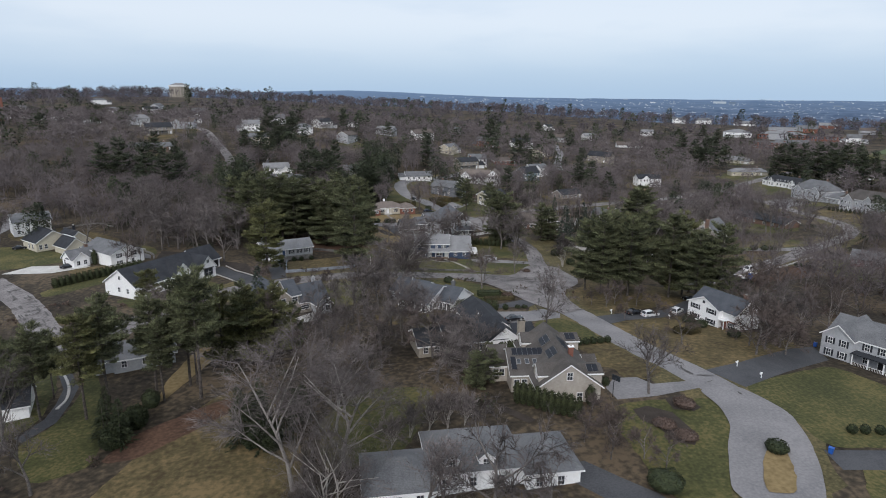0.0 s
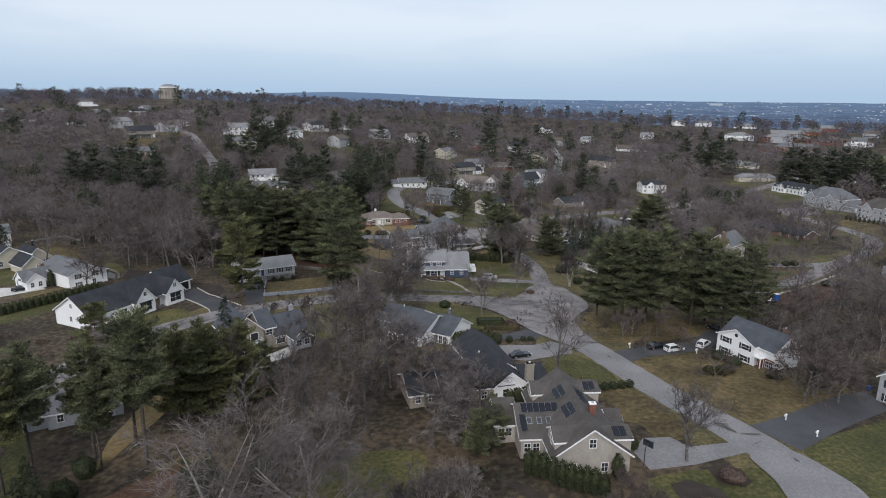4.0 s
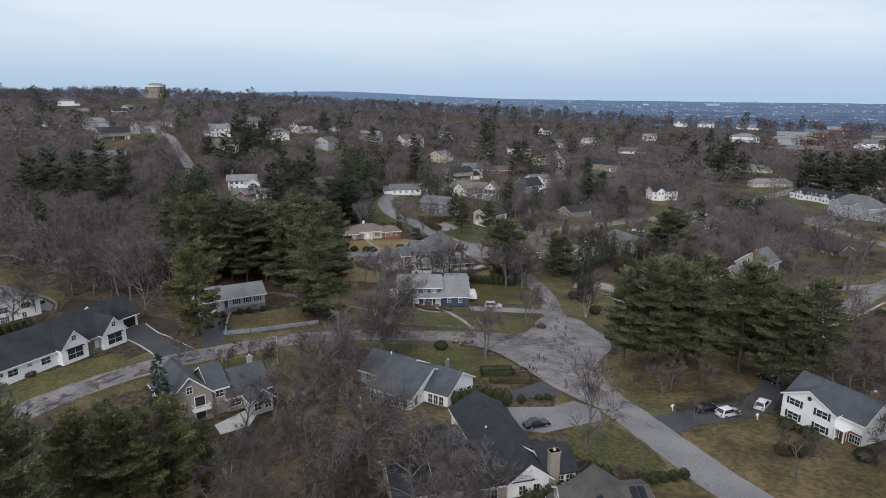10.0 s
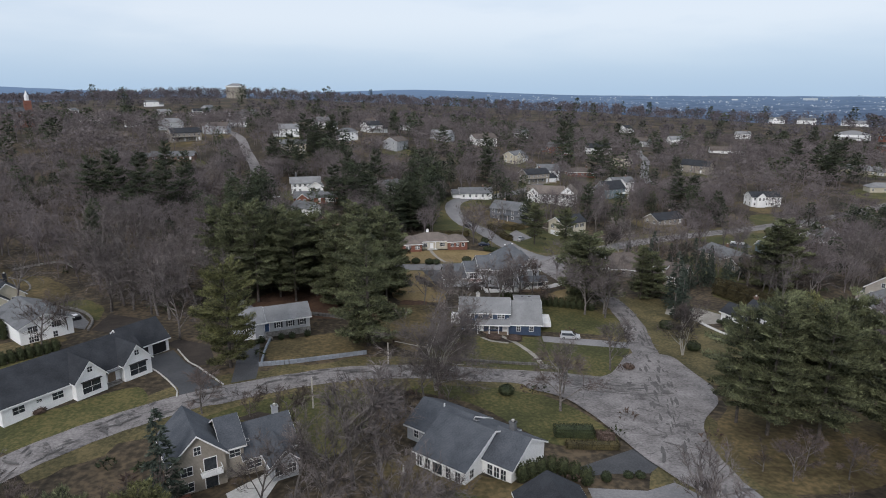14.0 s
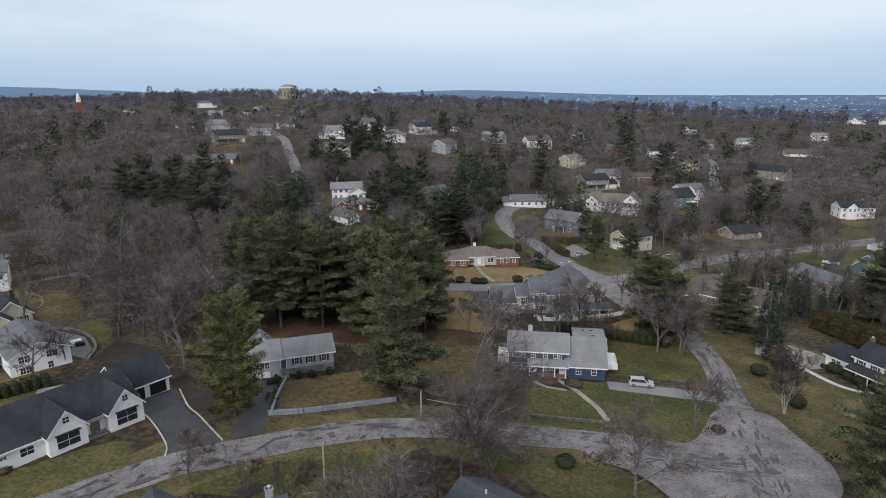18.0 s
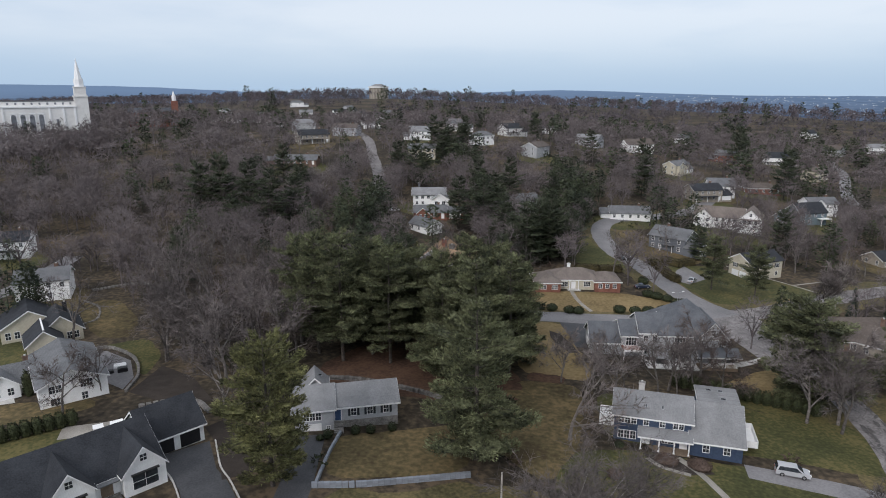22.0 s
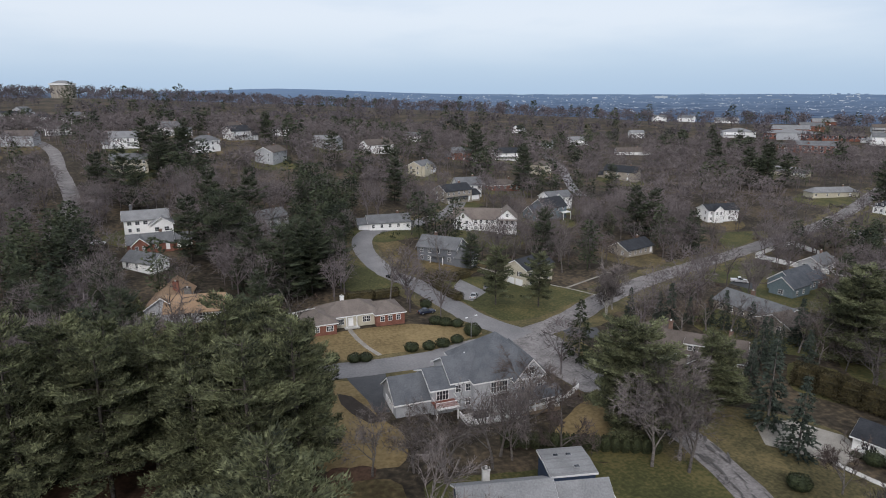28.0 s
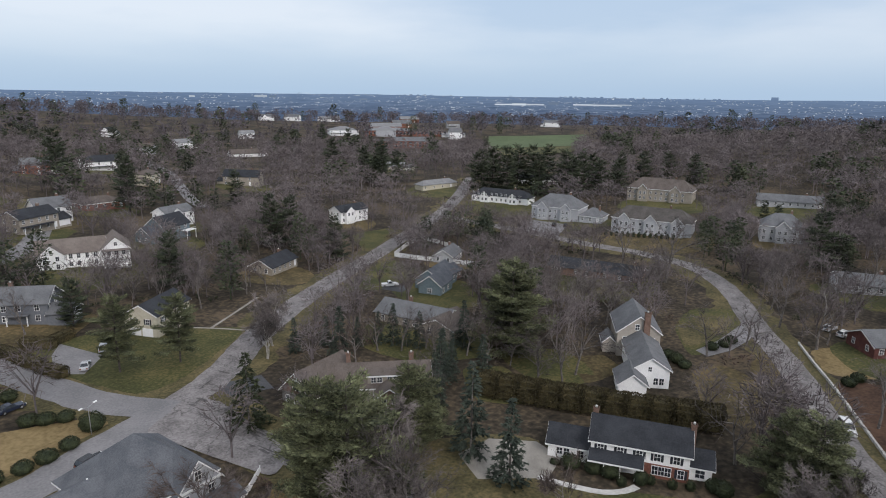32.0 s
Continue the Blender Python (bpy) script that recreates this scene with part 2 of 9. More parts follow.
M_TAUPE = courses(mat("taupe_shingle_wall", (0.27, 0.24, 0.2), (0.35, 0.315, 0.27), 0.4, 0.8), 0.2, 0.82)
M_GREYW = courses(mat("light_grey_clapboard", (0.34, 0.35, 0.37), (0.43, 0.44, 0.46), 0.3, 0.75), 0.16, 0.86)
M_SLATEW = courses(mat("slate_grey_clapboard", (0.125, 0.135, 0.155), (0.17, 0.18, 0.2), 0.3, 0.75), 0.16, 0.84)
M_BLUEW = courses(mat("dark_blue_clapboard", (0.035, 0.055, 0.1), (0.055, 0.08, 0.135), 0.4, 0.7), 0.16, 0.8)
M_TEALW = courses(mat("teal_grey_clapboard", (0.13, 0.175, 0.2), (0.17, 0.22, 0.245), 0.4, 0.75), 0.16, 0.84)
M_BRICK = courses(mat("red_brick", (0.16, 0.065, 0.048), (0.26, 0.12, 0.088), 0.8, 0.9, 0.2, 8), 0.075, 0.85)
M_BROWNW = courses(mat("brown_brick_wall", (0.14, 0.09, 0.07), (0.22, 0.145, 0.115), 0.8, 0.9), 0.15, 0.85)
M_RGREY = courses(mat("grey_shingles", (0.1, 0.104, 0.112), (0.165, 0.168, 0.176), 0.35, 0.9, 0.2, 12), 0.1, 0.86)
M_RLIGHT = courses(mat("light_grey_shingles", (0.165, 0.168, 0.175), (0.245, 0.248, 0.255), 0.35, 0.9, 0.2, 12), 0.1, 0.88)
M_RDARK = courses(mat("charcoal_shingles", (0.02, 0.022, 0.027), (0.04, 0.044, 0.052), 0.4, 0.9, 0.2, 12), 0.1, 0.85)
M_RSLATE = courses(mat("weathered_slate_shingles", (0.08, 0.087, 0.1), (0.135, 0.142, 0.157), 0.4, 0.9, 0.2, 12), 0.1, 0.85)
M_RBLUE = courses(mat("slate_grey_shingles", (0.052, 0.059, 0.072), (0.092, 0.1, 0.115), 0.4, 0.9, 0.2, 12), 0.1, 0.85)
M_RBROWN = courses(mat("brown_shingles", (0.082, 0.068, 0.06), (0.138, 0.116, 0.104), 0.4, 0.9, 0.2, 12), 0.1, 0.86)
M_RTAN = courses(mat("pale_brown_shingles", (0.125, 0.104, 0.093), (0.195, 0.166, 0.149), 0.4, 0.9, 0.2, 12), 0.1, 0.86)
M_RUMBER = courses(mat("grey_brown_shingles", (0.058, 0.052, 0.048), (0.104, 0.095, 0.089), 0.4, 0.9, 0.2, 12), 0.1, 0.86)
M_RORANGE = courses(mat("tan_shingles", (0.24, 0.16, 0.1), (0.32, 0.22, 0.145), 0.4, 0.9, 0.2, 12), 0.1, 0.86)
M_GLASS = mat("dark_window_glass", (0.018, 0.022, 0.028), (0.05, 0.058, 0.068), 0.4, 0.12, spec=0.6)
M_SOLAR = mat("solar_panel_glass", (0.006, 0.008, 0.013), (0.011, 0.014, 0.022), 0.6, 0.45, spec=0.25)
M_BLACK = mat("black_paint", (0.012, 0.012, 0.014), (0.022, 0.022, 0.024), 1.0, 0.5)
M_SHUT = mat("dark_shutter_paint", (0.02, 0.024, 0.03), (0.035, 0.04, 0.05), 1.0, 0.6)
M_DOORB = mat("blue_door_paint", (0.04, 0.08, 0.16), (0.06, 0.1, 0.2), 1.0, 0.5)
M_DOORR = mat("red_brown_door_paint", (0.16, 0.05, 0.03), (0.2, 0.07, 0.05), 1.0, 0.5)
M_WOOD = mat("weathered_wood", (0.16, 0.12, 0.085), (0.26, 0.2, 0.15), 0.9, 0.85, 0.2)
M_POLE = mat("pale_weathered_pole", (0.32, 0.3, 0.27), (0.45, 0.42, 0.38), 0.9, 0.9)
M_METAL = mat("grey_metal", (0.3, 0.3, 0.31), (0.4, 0.4, 0.41), 1.0, 0.5, metal=0.6)
M_TYRE = mat("tyre_rubber", (0.012, 0.012, 0.012), (0.02, 0.02, 0.02), 3.0, 0.9)
M_BIN = mat("blue_plastic", (0.02, 0.09, 0.36), (0.03, 0.12, 0.45), 1.0, 0.5)
M_PALESTONE = mat("pale_limestone", (0.66, 0.65, 0.63), (0.76, 0.75, 0.73), 0.1, 0.9)


def paint(name, c):
    return mat(name, c, tuple(min(1, v * 1.15) for v in c), 0.7, 0.25, spec=0.5)


P_WHITE, P_SILVER, P_BLACK, P_NAVY = paint("white_car_paint", (0.62, 0.62, 0.63)), paint("silver_car_paint", (0.4, 0.41, 0.43)), paint("black_car_paint", (0.012, 0.013, 0.016)), paint("dark_blue_car_paint", (0.02, 0.026, 0.045))


# ---------------------------------------------------------------- helpers
def part(name, bm, material, parent, label=""):
    """Links a bmesh or a mesh as one object under a thing."""
    if isinstance(bm, bmesh.types.BMesh):
        me = bpy.data.meshes.new(name)
        bm.to_mesh(me)
        bm.free()
    else:
        me = bm
    if material and not me.materials:
        me.materials.append(material)
    ob = new(name, me)
    ob.parent = parent
    if label:
        ob["label"] = label
    return ob


def box(bm, x0, x1, y0, y1, z0, z1):
    v = [bm.verts.new((x, y, z)) for z in (z0, z1) for y in (y0, y1) for x in (x0, x1)]
    for f in ((0, 2, 3, 1), (4, 5, 7, 6), (0, 1, 5, 4), (2, 6, 7, 3), (0, 4, 6, 2), (1, 3, 7, 5)):
        bm.faces.new([v[i] for i in f])
    return v


def boxes(*list_of):
    bm = bmesh.new()
    for b in list_of:
        box(bm, *b)
    return bm


def beam(bm, p, q, r, n=6, r2=None):
    """A tapered round bar from p to q."""
    p, q = Vector(p), Vector(q)
    r2 = r if r2 is None else r2
    w = (q - p).normalized()
    u = w.orthogonal().normalized()
    s = w.cross(u)
    ring = [[bm.verts.new(c + (u * math.cos(6.2832 * i / n) + s * math.sin(6.2832 * i / n)) * k) for i in range(n)] for c, k in ((p, r), (q, r2))]
    for i in range(n):
        bm.faces.new((ring[0][i], ring[0][(i + 1) % n], ring[1][(i + 1) % n], ring[1][i]))
    bm.faces.new(ring[0][::-1])
    bm.faces.new(ring[1])


def mesh_np(name, verts, faces, material):
    """A triangle mesh from arrays."""
    me = bpy.data.meshes.new(name)
    verts, faces = np.asarray(verts, dtype=np.float32), np.asarray(faces, dtype=np.int32)
    me.vertices.add(len(verts))
    me.vertices.foreach_set("co", verts.ravel())
    me.loops.add(faces.size)
    me.loops.foreach_set("vertex_index", faces.ravel())
    me.polygons.add(len(faces))
    me.polygons.foreach_set("loop_start", np.arange(0, faces.size, 3, dtype=np.int32))
    me.materials.append(material)
    me.update(calc_edges=True)
    return me


# ---------------------------------------------------------------- terrain
def bell(x, y, cx, cy, s, k):
    return k * np.exp(-((x - cx) ** 2 + (y - cy) ** 2) / (2 * s * s))


def land(x, y):
    """Height of the ground: a gentle rise at the start, a wooded hill to the north-west, a plain to the east."""
    x, y = np.asarray(x, dtype=float), np.asarray(y, dtype=float)
    z = bell(x, y, 45, -5, 60, 7.5) + bell(x, y, -60, 100, 45, 4) + bell(x, y, -330, 420, 150, 29) + bell(x, y, -40, 500, 110, 20)
    z = z + bell(x, y, -260, 1050, 260, 34) + bell(x, y, 200, 262, 70, -5) + bell(x, y, 110, 600, 150, 6) + bell(x, y, 112, 128, 40, -2)
    z = z + bell(x, y, -900, 1300, 500, 38) + bell(x, y, 190, 1220, 230, 22)
    far, turned = np.hypot(x, y - 40), np.degrees(np.arctan2(y - 40, x))
    rise = 18 * np.exp(-((far - 1000) / 190) ** 2) / (1 + np.exp(np.clip((turned - 75) / 3, -40, 40)))
    brink = 1320 + 300 / (1 + np.exp(np.clip(-(turned - 74) / 4, -40, 40)))
    drop = 1 / (1 + np.exp(np.clip(-(far - brink) / 90, -40, 40))) / (1 + np.exp(np.clip((turned - 98) / 3, -40, 40)))
    knoll = bell(x, y, 560, 130, 130, 16) + bell(x, y, 760, 60, 160, 14)
    return z + knoll + rise - 115 * drop


def lz(x, y):
    return float(land(x, y))


def steps(lo, hi, fine_lo, fine_hi, step):
    out = list(np.arange(fine_lo, fine_hi + 0.1, step))
    k, s = fine_hi, step
    while k < hi:
        s *= 1.25
        k += s
        out.append(min(k, hi))
    k, s = fine_lo, step
    while k > lo:
        s *= 1.25
        k -= s
        out.insert(0, max(k, lo))
    return np.array(out)


gx, gy = steps(-4700, 4700, -260, 380, 6), steps(-1500, 4700, -130, 520, 6)
GX, GY = np.meshgrid(gx, gy)
gv = np.stack([GX.ravel(), GY.ravel(), land(GX, GY).ravel()], 1)
nx, ny = len(gx), len(gy)
gi = (np.arange(ny - 1)[:, None] * nx + np.arange(nx - 1)[None, :]).ravel()
gf = np.concatenate([np.stack([gi, gi + 1, gi + nx + 1], 1), np.stack([gi, gi + nx + 1, gi + nx], 1)])
ground = new("ground", mesh_np("ground", gv, gf, M_GROUND))
ground.data.polygons.foreach_set("use_smooth", np.ones(len(gf), dtype=bool))
tagged(ground, "brown leaf litter and dull winter grass over gentle hills", "ground", kind="structure")


def drape(name, pts, material, up=0.05, label="", category="lawn", grid=5.0):
    """A patch of ground cover inside an outline, laid over the land."""
    bm = bmesh.new()
    bm.faces.new([bm.verts.new((x, y, 0)) for x, y in pts])
    xs, ys = [p[0] for p in pts], [p[1] for p in pts]
    for axis, lo, hi in ((0, min(xs), max(xs)), (1, min(ys), max(ys))):
        k = math.ceil(lo / grid) * grid
        while k < hi:
            co = (k, 0, 0) if axis == 0 else (0, k, 0)
            bmesh.ops.bisect_plane(bm, geom=bm.verts[:] + bm.edges[:] + bm.faces[:], plane_co=co, plane_no=(1, 0, 0) if axis == 0 else (0, 1, 0), dist=1e-4)
            k += grid
    bmesh.ops.triangulate(bm, faces=bm.faces[:])
    for v in bm.verts:
        v.co.z = lz(v.co.x, v.co.y) + up
    bmesh.ops.recalc_face_normals(bm, faces=bm.faces[:])
    me = bpy.data.meshes.new(name)
    bm.to_mesh(me)
    bm.free()
    me.materials.append(material)
    return tagged(new(name, me), label, category, kind="structure")


def spline(pts, step=2.5):
    """A smooth line through the points, and its side directions."""
    p = np.array(pts, dtype=float)
    p = np.vstack([2 * p[0] - p[1], p, 2 * p[-1] - p[-2]])
    out = []
    for i in range(1, len(p) - 2):
        n = max(2, int(np.linalg.norm(p[i + 1] - p[i]) / step))
        for k in range(n):
            t = k / n
            out.append(0.5 * (2 * p[i] + (p[i + 1] - p[i - 1]) * t + (2 * p[i - 1] - 5 * p[i] + 4 * p[i + 1] - p[i + 2]) * t * t + (3 * p[i] - p[i - 1] - 3 * p[i + 1] + p[i + 2]) * t ** 3))
    out.append(p[-2])
    c = np.array(out)
    d = np.gradient(c, axis=0)
    d /= np.linalg.norm(d, axis=1)[:, None]
    return c, np.stack([-d[:, 1], d[:, 0]], 1)


ROADS = []


def ribbon(name, pts, width, material, up, label="", category="road", keep=True, rag=0.0):
    c, s = spline(pts)
    rnd = np.random.RandomState(len(pts) + int(abs(pts[0][0]) * 7))
    if keep:
        ROADS.append((c, width / 2))
    n = 5
    rows = []
    for k in range(n):
        o = (k / (n - 1) - 0.5) * width + (rnd.normal(0, rag, len(c)) if k in (0, n - 1) else 0)
        q = c + s * np.reshape(o, (-1, 1))
        rows.append(np.column_stack([q, land(q[:, 0], q[:, 1]) + up]))
    v = np.stack(rows, 1).reshape(-1, 3)
    i = (np.arange(len(c) - 1)[:, None] * n + np.arange(n - 1)[None, :]).ravel()
    f = np.concatenate([np.stack([i, i + n, i + n + 1], 1), np.stack([i, i + n + 1, i + 1], 1)])
    f = f[:, ::-1]
    me = mesh_np(name, v, f, material)
    me.update()
    if me.polygons[0].normal.z < 0:
        me.flip_normals()
    return tagged(new(name, me), label, category, kind="structure")


ROAD_SOUTH = [(28, -60), (35, -40), (42, -28.5), (46, -23), (50, -16.5), (53.3, -10), (54, -4), (53.6, 2), (52.2, 10), (50, 19), (48.2, 29), (47.2, 40), (46.3, 50), (45.5, 60), (46.5, 72), (50, 86), (52, 90)]
ROAD_MID = [(51, 88), (55, 102), (58.4, 116), (60.6, 125), (62.6, 133), (64, 147), (63, 160), (60.5, 172), (59.2, 183), (60, 195), (57, 203)]
ROAD_WEST = [(51, 92), (34, 98), (17, 101), (3, 103), (-11, 102), (-23, 98), (-34, 93), (-45, 87), (-62, 72), (-75, 50), (-84, 62), (-101, 90), (-120, 115)]
ROAD_EAST = [(55, 199), (71, 207), (91, 221), (119, 237), (150, 252), (175, 263), (205, 276), (240, 288), (290, 310), (360, 350)]
ROAD_BRICK = [(55, 199), (42, 196), (31, 192), (20, 190.5), (6, 190), (-8, 190)]
ROAD_LOOP = [(55, 199), (48, 211), (44, 224), (39, 243), (33, 256), (30, 274), (31, 292), (38, 306), (60, 318), (85, 345), (110, 410)]
ROAD_FAR_E = [(100, 80), (114, 92), (134, 102), (157, 112), (181, 125), (209, 139), (230, 156), (240, 179), (244, 207), (250, 240), (252, 292)]
ROAD_HILL = [(-74, 302), (-76, 344), (-83, 372), (-92, 399), (-104, 440), (-122, 480)]
ROAD_UP = [(168, 372), (172.5, 391), (187.6, 428), (210, 480), (222, 522), (236, 560)]
ROAD_LEFT = [(-175, 140), (-152, 168), (-147, 186), (-150, 215)]
for pts, w, m, l in ((ROAD_SOUTH, 7.6, M_NEWROAD, "smooth grey asphalt suburban road"), (ROAD_MID, 6.2, M_ROAD, "pale cracked asphalt side road"), (ROAD_WEST, 7.2, M_ROAD, "cracked and patched asphalt road"), (ROAD_EAST, 7.6, M_ROAD, "worn grey asphalt road between lawns"), (ROAD_BRICK, 7.6, M_NEWROAD, "grey asphalt road"), (ROAD_LOOP, 7.6, M_NEWROAD, "smooth grey asphalt road"), (ROAD_FAR_E, 6.6, M_ROAD, "worn grey asphalt road with verge"), (ROAD_HILL, 6.2, M_ROAD, "pale asphalt road up the hill"), (ROAD_UP, 6.0, M_NEWROAD, "grey asphalt street between houses"), (ROAD_LEFT, 6.0, M_NEWROAD, "grey asphalt lane")):
    ribbon("road", pts, w, m, 0.07 + 0.008 * len(ROADS), l, rag=0.12)

M_VERGE = mat("worn_verge_grass", (0.045, 0.04, 0.018), (0.15, 0.118, 0.056), 0.14, 0.95, 0.4, 12, c=(0.085, 0.074, 0.034))
for k, (pts, w) in enumerate(((ROAD_SOUTH, 8.4), (ROAD_MID, 6.2), (ROAD_WEST[:9], 7.2), (ROAD_EAST, 7.6), (ROAD_BRICK, 7.6), (ROAD_LOOP, 7.6), (ROAD_FAR_E, 6.6))):
    ribbon("verge", pts, w + 9, M_VERGE, 0.02 + 0.003 * k, "worn olive-tan grass verge along the road", "verge", False, 0.9)

# ---------------------------------------------------------------- houses
HOUSES = []
MESHES = {}


def thing(name, x, y, rz=0.0, label="", category="", group="", up=0.0):
    """An Empty on the ground that holds the parts of a thing."""
    e = new(name)
    e.matrix_basis = pose(x, y, lz(x, y) + up, 0, 0, rz)
    return tagged(e, label, category, group)


def house(x, y, rz, label, r=9.0, up=0.0, name="house"):
    HOUSES.append((x, y, r))
    return thing(name, x, y, rz, label, "house", up=up)


def block(h, x0, x1, y0, y1, eave, ridge, axis, wall, roof, over=0.45, hip=0.0, base=-1.6, trim=True, wall_name="wall", roof_y=None):
    """Walls to the eave with gables, a roof of real thickness with overhang, and white rake boards."""
    bm = bmesh.new()
    c = (roof_y if roof_y is not None else (y0 + y1) / 2) if axis == "x" else (x0 + x1) / 2
    lo, hi = (y0, y1) if axis == "x" else (x0, x1)
    a, b = (x0, x1) if axis == "x" else (y0, y1)

    def at(u, w, z):
        return (u, w, z) if axis == "x" else (w, u, z)

    if hip:
        box(bm, x0, x1, y0, y1, base, eave)
    else:
        prof = [(lo, base), (hi, base), (hi, eave), (c, ridge), (lo, eave)]
        e0, e1 = [bm.verts.new(at(a, w, z)) for w, z in prof], [bm.verts.new(at(b, w, z)) for w, z in prof]
        bm.faces.new(e0)
        bm.faces.new(e1[::-1])
        for i in range(5):
            bm.faces.new((e0[i], e1[i], e1[(i + 1) % 5], e0[(i + 1) % 5]))
        bmesh.ops.recalc_face_normals(bm, faces=bm.faces[:])
    part(wall_name, bm, wall, h)
    bm = bmesh.new()
    th = 0.2
    if hip:
        k = min(hip, (b - a) / 2 + over - 0.05)
        q = [at(a - over, lo - over, eave), at(b + over, lo - over, eave), at(b + over, hi + over, eave), at(a - over, hi + over, eave), at(a - over + k, c, ridge), at(b + over - k, c, ridge)]
        low = [bm.verts.new((v[0], v[1], v[2] + 0.02)) for v in q[:4]]
        top = [bm.verts.new((v[0], v[1], v[2] + th)) for v in q]
        bm.faces.new(low)
        for i in range(4):
            bm.faces.new((low[i], low[(i + 1) % 4], top[(i + 1) % 4], top[i]))
        for f in ((0, 1, 5, 4), (1, 2, 5), (2, 3, 4, 5), (3, 0, 4)):
            bm.faces.new([top[i] for i in f])
    else:
        sl, sh = (ridge - eave) / (c - lo), (ridge - eave) / (hi - c)
        pl, ph = (lo - over, eave - over * sl), (hi + over, eave - over * sh)
        prof = [(pl[0], pl[1] + 0.03), (c, ridge + 0.03), (ph[0], ph[1] + 0.03), (ph[0], ph[1] + th), (c, ridge + th + 0.04), (pl[0], pl[1] + th)]
        e0, e1 = [bm.verts.new(at(a - over, w, z)) for w, z in prof], [bm.verts.new(at(b + over, w, z)) for w, z in prof]
        for i, j in ((0, 1), (1, 2), (2, 3), (3, 4), (4, 5), (5, 0)):
            bm.faces.new((e0[i], e1[i], e1[j], e0[j]))
        for e in (e0, e1):
            bm.faces.new((e[0], e[1], e[4], e[5]))
            bm.faces.new((e[1], e[2], e[3], e[4]))
    bmesh.ops.recalc_face_normals(bm, faces=bm.faces[:])
    part("roof", bm, roof, h)
    if trim and math.hypot(h.location.x, h.location.y - 40) < 420:
        if hip:
            for f in ((a - over - 0.03, a - over), (b + over, b + over + 0.03)):
                part("fascia", boxes((*((f[0], f[1], lo - over, hi + over) if axis == "x" else (lo - over, hi + over, f[0], f[1])), eave - 0.12, eave + 0.14)), M_TRIM, h)
            for f in ((lo - over - 0.03, lo - over), (hi + over, hi + over + 0.03)):
                part("fascia", boxes((*((a - over, b + over, f[0], f[1]) if axis == "x" else (f[0], f[1], a - over, b + over)), eave - 0.12, eave + 0.14)), M_TRIM, h)
        else:
            for u in (a - over - 0.04, b + over + 0.01):
                for (w0, z0), (w1, z1) in ((pl, (c, ridge)), ((c, ridge), ph)):
                    bm = bmesh.new()
                    v = [bm.verts.new(at(uu, w, z)) for uu in (u, u + 0.03) for w, z in ((w0, z0 - 0.14), (w1, z1 - 0.14), (w1, z1 + 0.14), (w0, z0 + 0.14))]
                    for f in ((0, 1, 2, 3), (4, 7, 6, 5), (0, 4, 5, 1), (1, 5, 6, 2), (2, 6, 7, 3), (3, 7, 4, 0)):
                        bm.faces.new([v[i] for i in f])
                    bmesh.ops.recalc_face_normals(bm, faces=bm.faces[:])
                    part("fascia", bm, M_TRIM, h)
            for w, z in (pl, ph):
                s = -0.03 if w == pl[0] else 0.0
                math.hypot(h.location.x, h.location.y - 40) < 190 and part("gutter", boxes((*((a - over, b + over, w + s, w + s + 0.03) if axis == "x" else (w + s, w + s + 0.03, a - over, b + over)), z - 0.12, z + 0.16)), M_TRIM, h)


def shared(key, make, material):
    if key not in MESHES:
        bm = make()
        me = bpy.data.meshes.new(key[0])
        bm.to_mesh(me)
        bm.free()
        me.materials.append(material)
        MESHES[key] = me
    return MESHES[key]


def panelled(x0, x1, y0, y1, z0, z1, nx, nz, edge=0.05, deep=0.015):
    """One board whose front is divided into sunk or raised fields."""
    bm = bmesh.new()
    xs, zs = [x0 + (x1 - x0) * i / nx for i in range(nx + 1)], [z0 + (z1 - z0) * k / nz for k in range(nz + 1)]
    front = [[bm.verts.new((x, y0, z)) for x in xs] for z in zs]
    fields = [bm.faces.new((front[k][i], front[k][i + 1], front[k + 1][i + 1], front[k + 1][i])) for k in range(nz) for i in range(nx)]
    back = [bm.verts.new((x, y1, z)) for x, z in ((x0, z0), (x1, z0), (x1, z1), (x0, z1))]
    bm.faces.new(back[::-1])
    bm.faces.new(front[0][::-1] + [back[0], back[1]])
    bm.faces.new(front[-1] + [back[2], back[3]])
    bm.faces.new([r[0] for r in front] + [back[3], back[0]])
    bm.faces.new([r[-1] for r in front][::-1] + [back[1], back[2]])
    bmesh.ops.inset_individual(bm, faces=fields, thickness=edge, depth=-deep)
    return bm


def win_mesh(w, hh):
    def make():
        t = 0.09
        return boxes((-w / 2 - t, w / 2 + t, -0.07, 0.0, -t, 0), (-w / 2 - t, w / 2 + t, -0.07, 0.0, hh, hh + t), (-w / 2 - t, -w / 2, -0.07, 0, 0, hh), (w / 2, w / 2 + t, -0.07, 0, 0, hh), (-w / 2, w / 2, -0.06, 0, hh / 2 - 0.03, hh / 2 + 0.03), (-0.025, 0.025, -0.055, 0, 0, hh / 2 - 0.03), (-0.025, 0.025, -0.055, 0, hh / 2 + 0.03, hh))
    return shared(("window", w, hh), make, M_TRIM)


